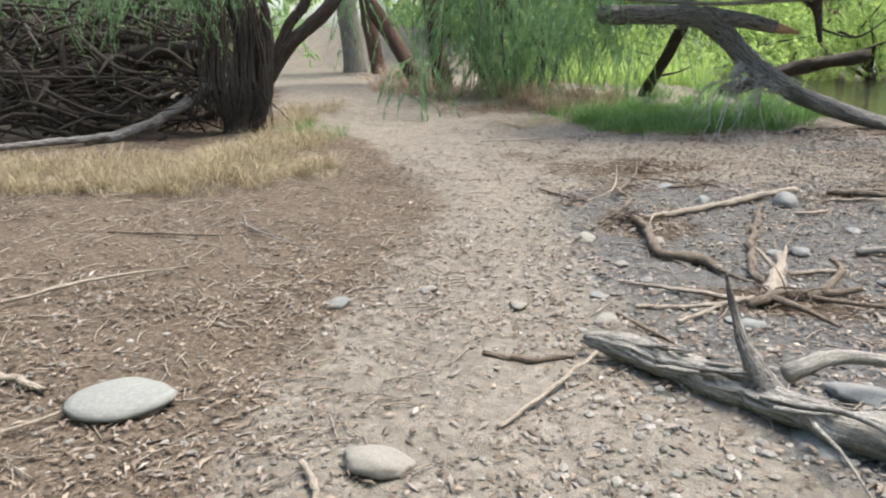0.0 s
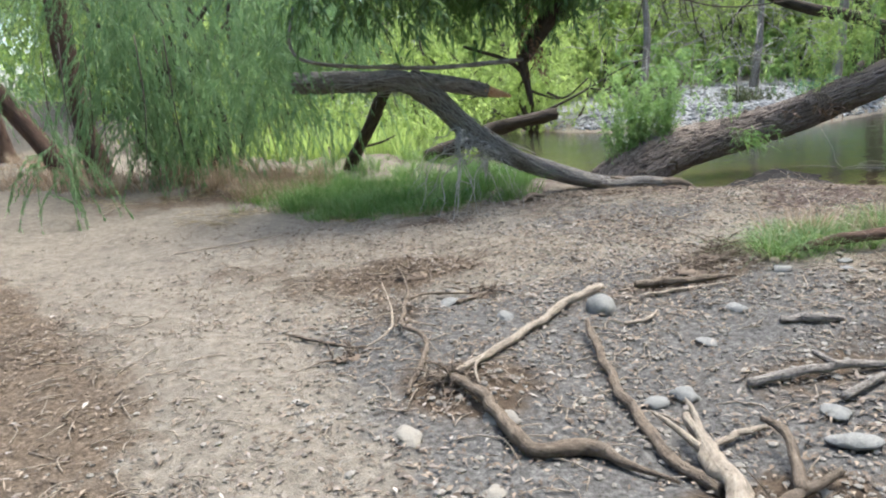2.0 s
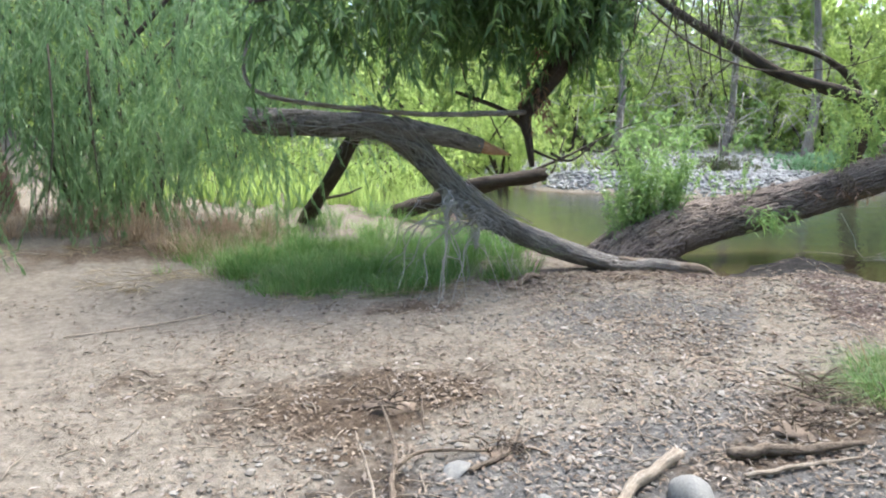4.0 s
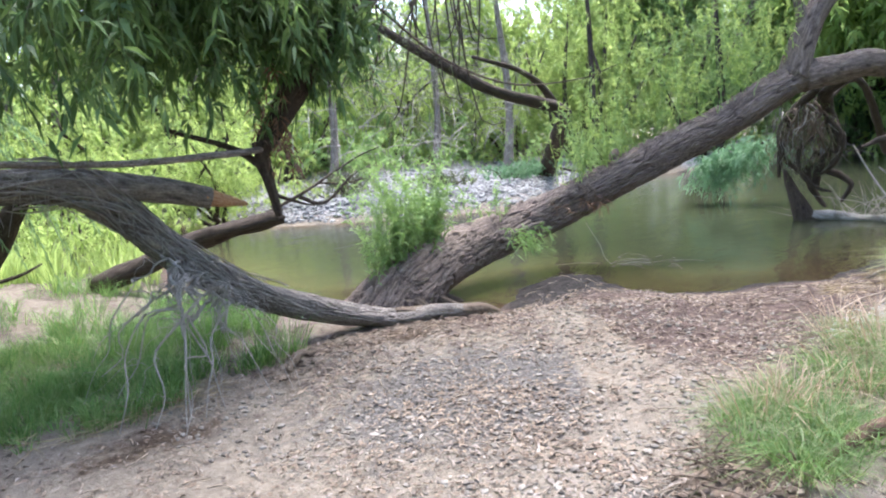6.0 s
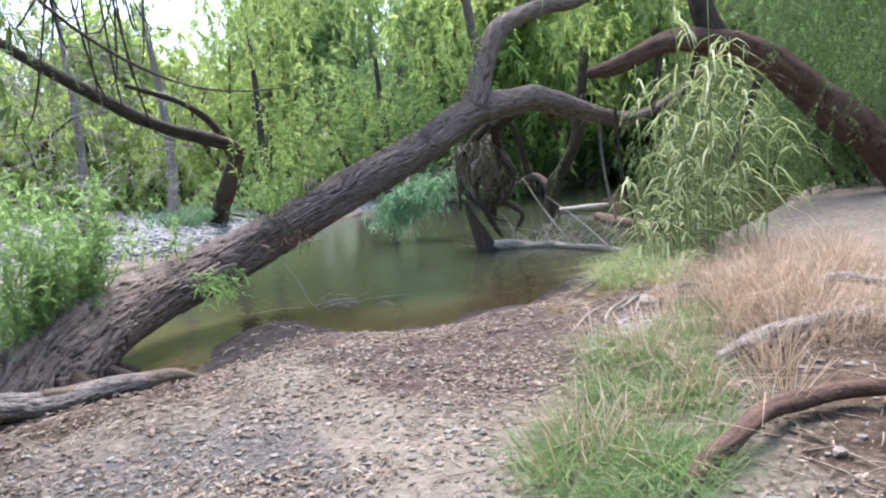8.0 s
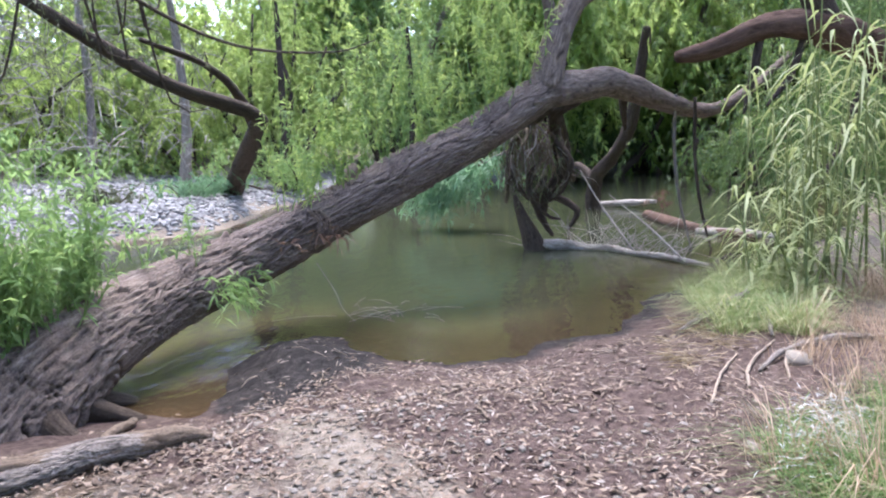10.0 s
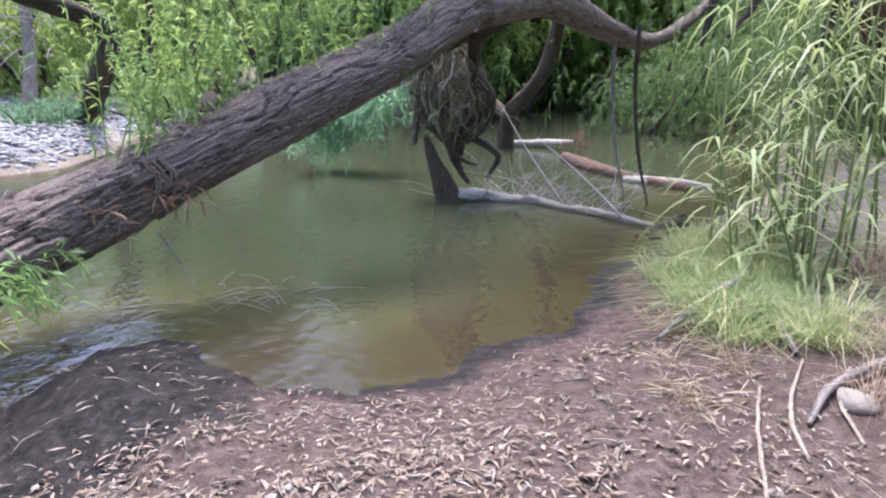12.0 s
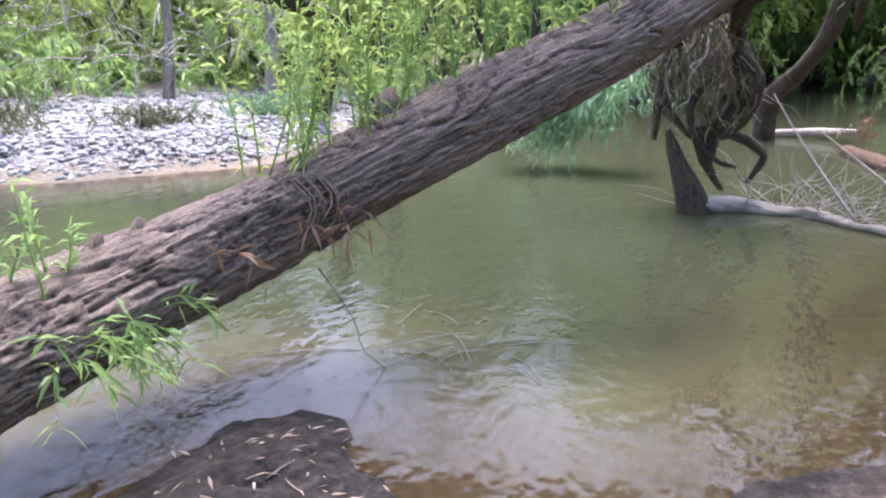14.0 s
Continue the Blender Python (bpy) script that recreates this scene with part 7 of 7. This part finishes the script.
def flat_leaves(n, xs, ys, length, width, weight=None):
    x = xs[0] + (xs[1] - xs[0]) * rng.random(n)
    y = ys[0] + (ys[1] - ys[0]) * rng.random(n)
    keep = (river_distance(x, y) > 0.03) & (rng.random(n) > 0.93 * np.clip(1.4 * blob(x, y, 8.25, 9.9, 0.95, 0.75), 0, 1)) & (rng.random(n) > 0.8 * smooth(0.5, 0.1, river_distance(x, y)))
    if weight is not None:
        keep &= rng.random(n) < weight(x, y)
    x, y = x[keep], y[keep]
    m = len(x)
    b = np.column_stack([x, y, ground_z(x, y) + 0.006 + 0.012 * rng.random(m)])
    a = rng.random(m) * 2 * math.pi
    w = np.column_stack([np.cos(a), np.sin(a), 0.12 * rng.normal(size=m)])
    l = length * (0.5 + rng.random(m))
    side = np.column_stack([-np.sin(a), np.cos(a), 0.35 * rng.normal(size=m)]) * (width * (0.6 + 0.8 * rng.random(m)))[:, None] / 2
    mid = b + w * (l * 0.5)[:, None] + np.column_stack([0 * x, 0 * x, 0.010 * rng.random(m)])
    v = np.stack([b, mid + side, b + w * l[:, None], mid - side], 1).reshape(-1, 3)
    return v, np.arange(m * 4).reshape(-1, 4), np.zeros((0, 3), int)


def litter():
    clump = lambda x, y: 0.25 + 0.9 * smooth(0.35, 0.7, vnoise(x * 1.7, y * 1.7, 0, 31))
    west = lambda x, y: smooth(0.6, -0.6, x - path_left(y)) * clump(x, y)
    pieces = [flat_leaves(26000, (-5, 0.8), (1.2, 9.5), 0.06, 0.009, west), flat_leaves(7000, (-4, 1.2), (1.2, 5.5), 0.03, 0.018, west)]
    pieces.append(flat_leaves(15000, (-1.5, 5.0), (1.5, 11.0), 0.04, 0.013, lambda x, y: 0.8 * clump(x, y)))
    pieces.append(flat_leaves(9000, (0.7, 5.0), (1.6, 7.6), 0.045, 0.012, lambda x, y: smooth(0.45, 0.7, vnoise(x * 2.1, y * 2.1, 0, 33))))
    pieces.append(flat_leaves(4500, (4.2, 8.0), (3.6, 5.9), 0.042, 0.009, clump))
    pieces.append(flat_leaves(11000, (4.0, 9.5), (6.5, 10.3), 0.06, 0.016, clump))
    off_trail = lambda x, y: smooth(0.08, 0.4, trail_distance(x, y)) * (0.25 + 0.9 * smooth(0.35, 0.65, vnoise(x * 3.3, y * 3.3, 0, 35)))
    pieces.append(flat_leaves(11000, (1.0, 8.0), (5.5, 10.2), 0.036, 0.014, off_trail))
    pieces.append(flat_leaves(14000, (-1.0, 4.0), (1.2, 9.0), 0.03, 0.014, off_trail))
    v, f = join(pieces)
    tagged(new("brown_litter", mesh_of("brown_litter", v, f, LITTER_BROWN)), "brown fallen leaves and bark bits over the bank", "litter", kind="stuff")
    pieces = [flat_leaves(4200, (3.2, 9.6), (6.3, 10.4), 0.06, 0.009, clump), flat_leaves(5200, (-5, 0.8), (1.2, 8), 0.06, 0.013, lambda x, y: 0.45 * west(x, y)),
              flat_leaves(6000, (-0.8, 4.5), (1.4, 8.5), 0.055, 0.016, lambda x, y: 0.65 * clump(x, y)), flat_leaves(11000, (1.5, 9.0), (6.0, 10.0), 0.042, 0.009, lambda x, y: 0.7 * off_trail(x, y)), flat_leaves(500, (7.5, 9.2), (9.4, 10.5), 0.08, 0.013)]
    v, f = join(pieces)
    tagged(new("pale_litter", mesh_of("pale_litter", v, f, LITTER_PALE)), "pale dry willow leaves strewn over the bank", "litter", kind="stuff")
    # short twigs all over
    tw = []
    spots = ((900, (-4, 0.3), (1.4, 7.5), 0.17), (320, (5.0, 9.3), (6.6, 9.8), 0.1), (130, (0.6, 5), (2, 8), 0.2), (140, (4.2, 9.3), (6.8, 10), 0.16), (160, (4.2, 8.0), (3.6, 5.9), 0.3), (240, (1.2, 4.2), (3.0, 6.8), 0.18), (170, (0.4, 4.2), (5.0, 9.6), 0.14))
    for n, xs, ys, l in spots:
        for k in range(n):
            x, y = xs[0] + (xs[1] - xs[0]) * rng.random(), ys[0] + (ys[1] - ys[0]) * rng.random()
            a, s = rng.random() * 6.28, l * (0.4 + rng.random())
            if river_distance(np.array([x]), np.array([y]))[0] < 0.3:
                continue
            dx, dy = math.cos(a) * s, math.sin(a) * s
            z0, z1 = ground_z(np.array([x, x + dx]), np.array([y, y + dy]))
            tw.append(tube([(x, y, z0 + 0.008, 0.004), (x + dx * 0.5 + rng.normal() * 0.02, y + dy * 0.5 + rng.normal() * 0.02, (z0 + z1) / 2 + 0.02, 0.004), (x + dx, y + dy, z1 + 0.008, 0.002)], 4, 5))
    v, f = join(tw)
    tagged(new("scattered_twigs", mesh_of("scattered_twigs", v, f, STICK_TAN, True, np.vstack([t.grain for t in tw]))), "short dry twigs scattered over the bank", "twigs", kind="stuff")


def pebbles():
    base = []
    for k in range(5):
        me = stone_mesh(20 + k, 0.55, 1)
        v = np.array([p.co[:] for p in me.vertices])
        t = np.array([list(p.vertices) for p in me.polygons])
        base.append((v, t))
        bpy.data.meshes.remove(me)

    def spread(n, xs, ys, size, weight, lift=0.15):
        x = xs[0] + (xs[1] - xs[0]) * rng.random(n)
        y = ys[0] + (ys[1] - ys[0]) * rng.random(n)
        keep = (rng.random(n) < weight(x, y))
        x, y = x[keep], y[keep]
        z = ground_z(x, y)
        out = []
        for k, (v, t) in enumerate(base):
            sel = np.arange(len(x)) % 5 == k
            m = sel.sum()
            s = size * (0.35 + 1.0 * rng.random(m) ** 2.5)
            a = rng.random(m) * 6.28
            c, sn = np.cos(a)[:, None], np.sin(a)[:, None]
            p = np.stack([v[None, :, 0] * c - v[None, :, 1] * sn * 0.8, v[None, :, 0] * sn + v[None, :, 1] * c * 0.8, np.broadcast_to(v[None, :, 2], (m, len(v)))], -1) * s[:, None, None]
            p += np.column_stack([x[sel], y[sel], z[sel] + s * lift])[:, None]
            out.append((p.reshape(-1, 3), np.zeros((0, 4), int), (t[None] + (np.arange(m) * len(v))[:, None, None]).reshape(-1, 3)))
        return out

    sand = lambda x, y: (1 - np.clip(1.5 * blob(x, y, 8.25, 9.9, 0.95, 0.75), 0, 1)) * (0.2 + 0.8 * smooth(0.4, 0.65, vnoise(x * 1.9, y * 1.9, 0, 41)))
    pieces = spread(7500, (0.6, 4.6), (1.4, 7.2), 0.022, sand) + spread(3000, (-2.0, 1.2), (1.3, 6), 0.017, lambda x, y: 0.7 * sand(x, y)) + spread(4200, (3.0, 7.5), (6.8, 9.8), 0.022, sand) + spread(700, (4.1, 7.0), (3.8, 6.0), 0.03, sand)
    v, f = join(pieces)
    tagged(new("pebbles", mesh_of("pebbles", v, f, PEBBLE, False)), "mixed grey and tan pebbles strewn over the bank", "pebbles", kind="stuff")
    bar = lambda x, y: far_side(x, y) * smooth(0.0, 0.5, river_distance(x, y)) * (1 - smooth(5.0, 8.0, river_distance(x, y)))
    pieces = spread(17000, (11, 25), (15.5, 24), 0.075, bar)
    v, f = join(pieces)
    tagged(new("bar_stones", mesh_of("bar_stones", v, f, COBBLE, False)), "grey river cobbles covering the far gravel bar", "cobbles", kind="stuff")
    # clods of dark soil at the broken bank edge
    pieces = spread(260, (3.8, 4.7), (6.0, 6.7), 0.04, lambda x, y: blob(x, y, 4.2, 6.35, 0.35, 0.25)) + spread(160, (1.6, 2.6), (7.0, 8.0), 0.03, lambda x, y: 0.8 * blob(x, y, 2.1, 7.5, 0.5, 0.4))
    v, f = join(pieces)
    tagged(new("soil_clods", mesh_of("soil_clods", v, f, LITTER_BROWN, False)), "crumbled clods of dark soil at the bank edge", "soil", kind="stuff")


reeds()
grasses()
litter()
pebbles()
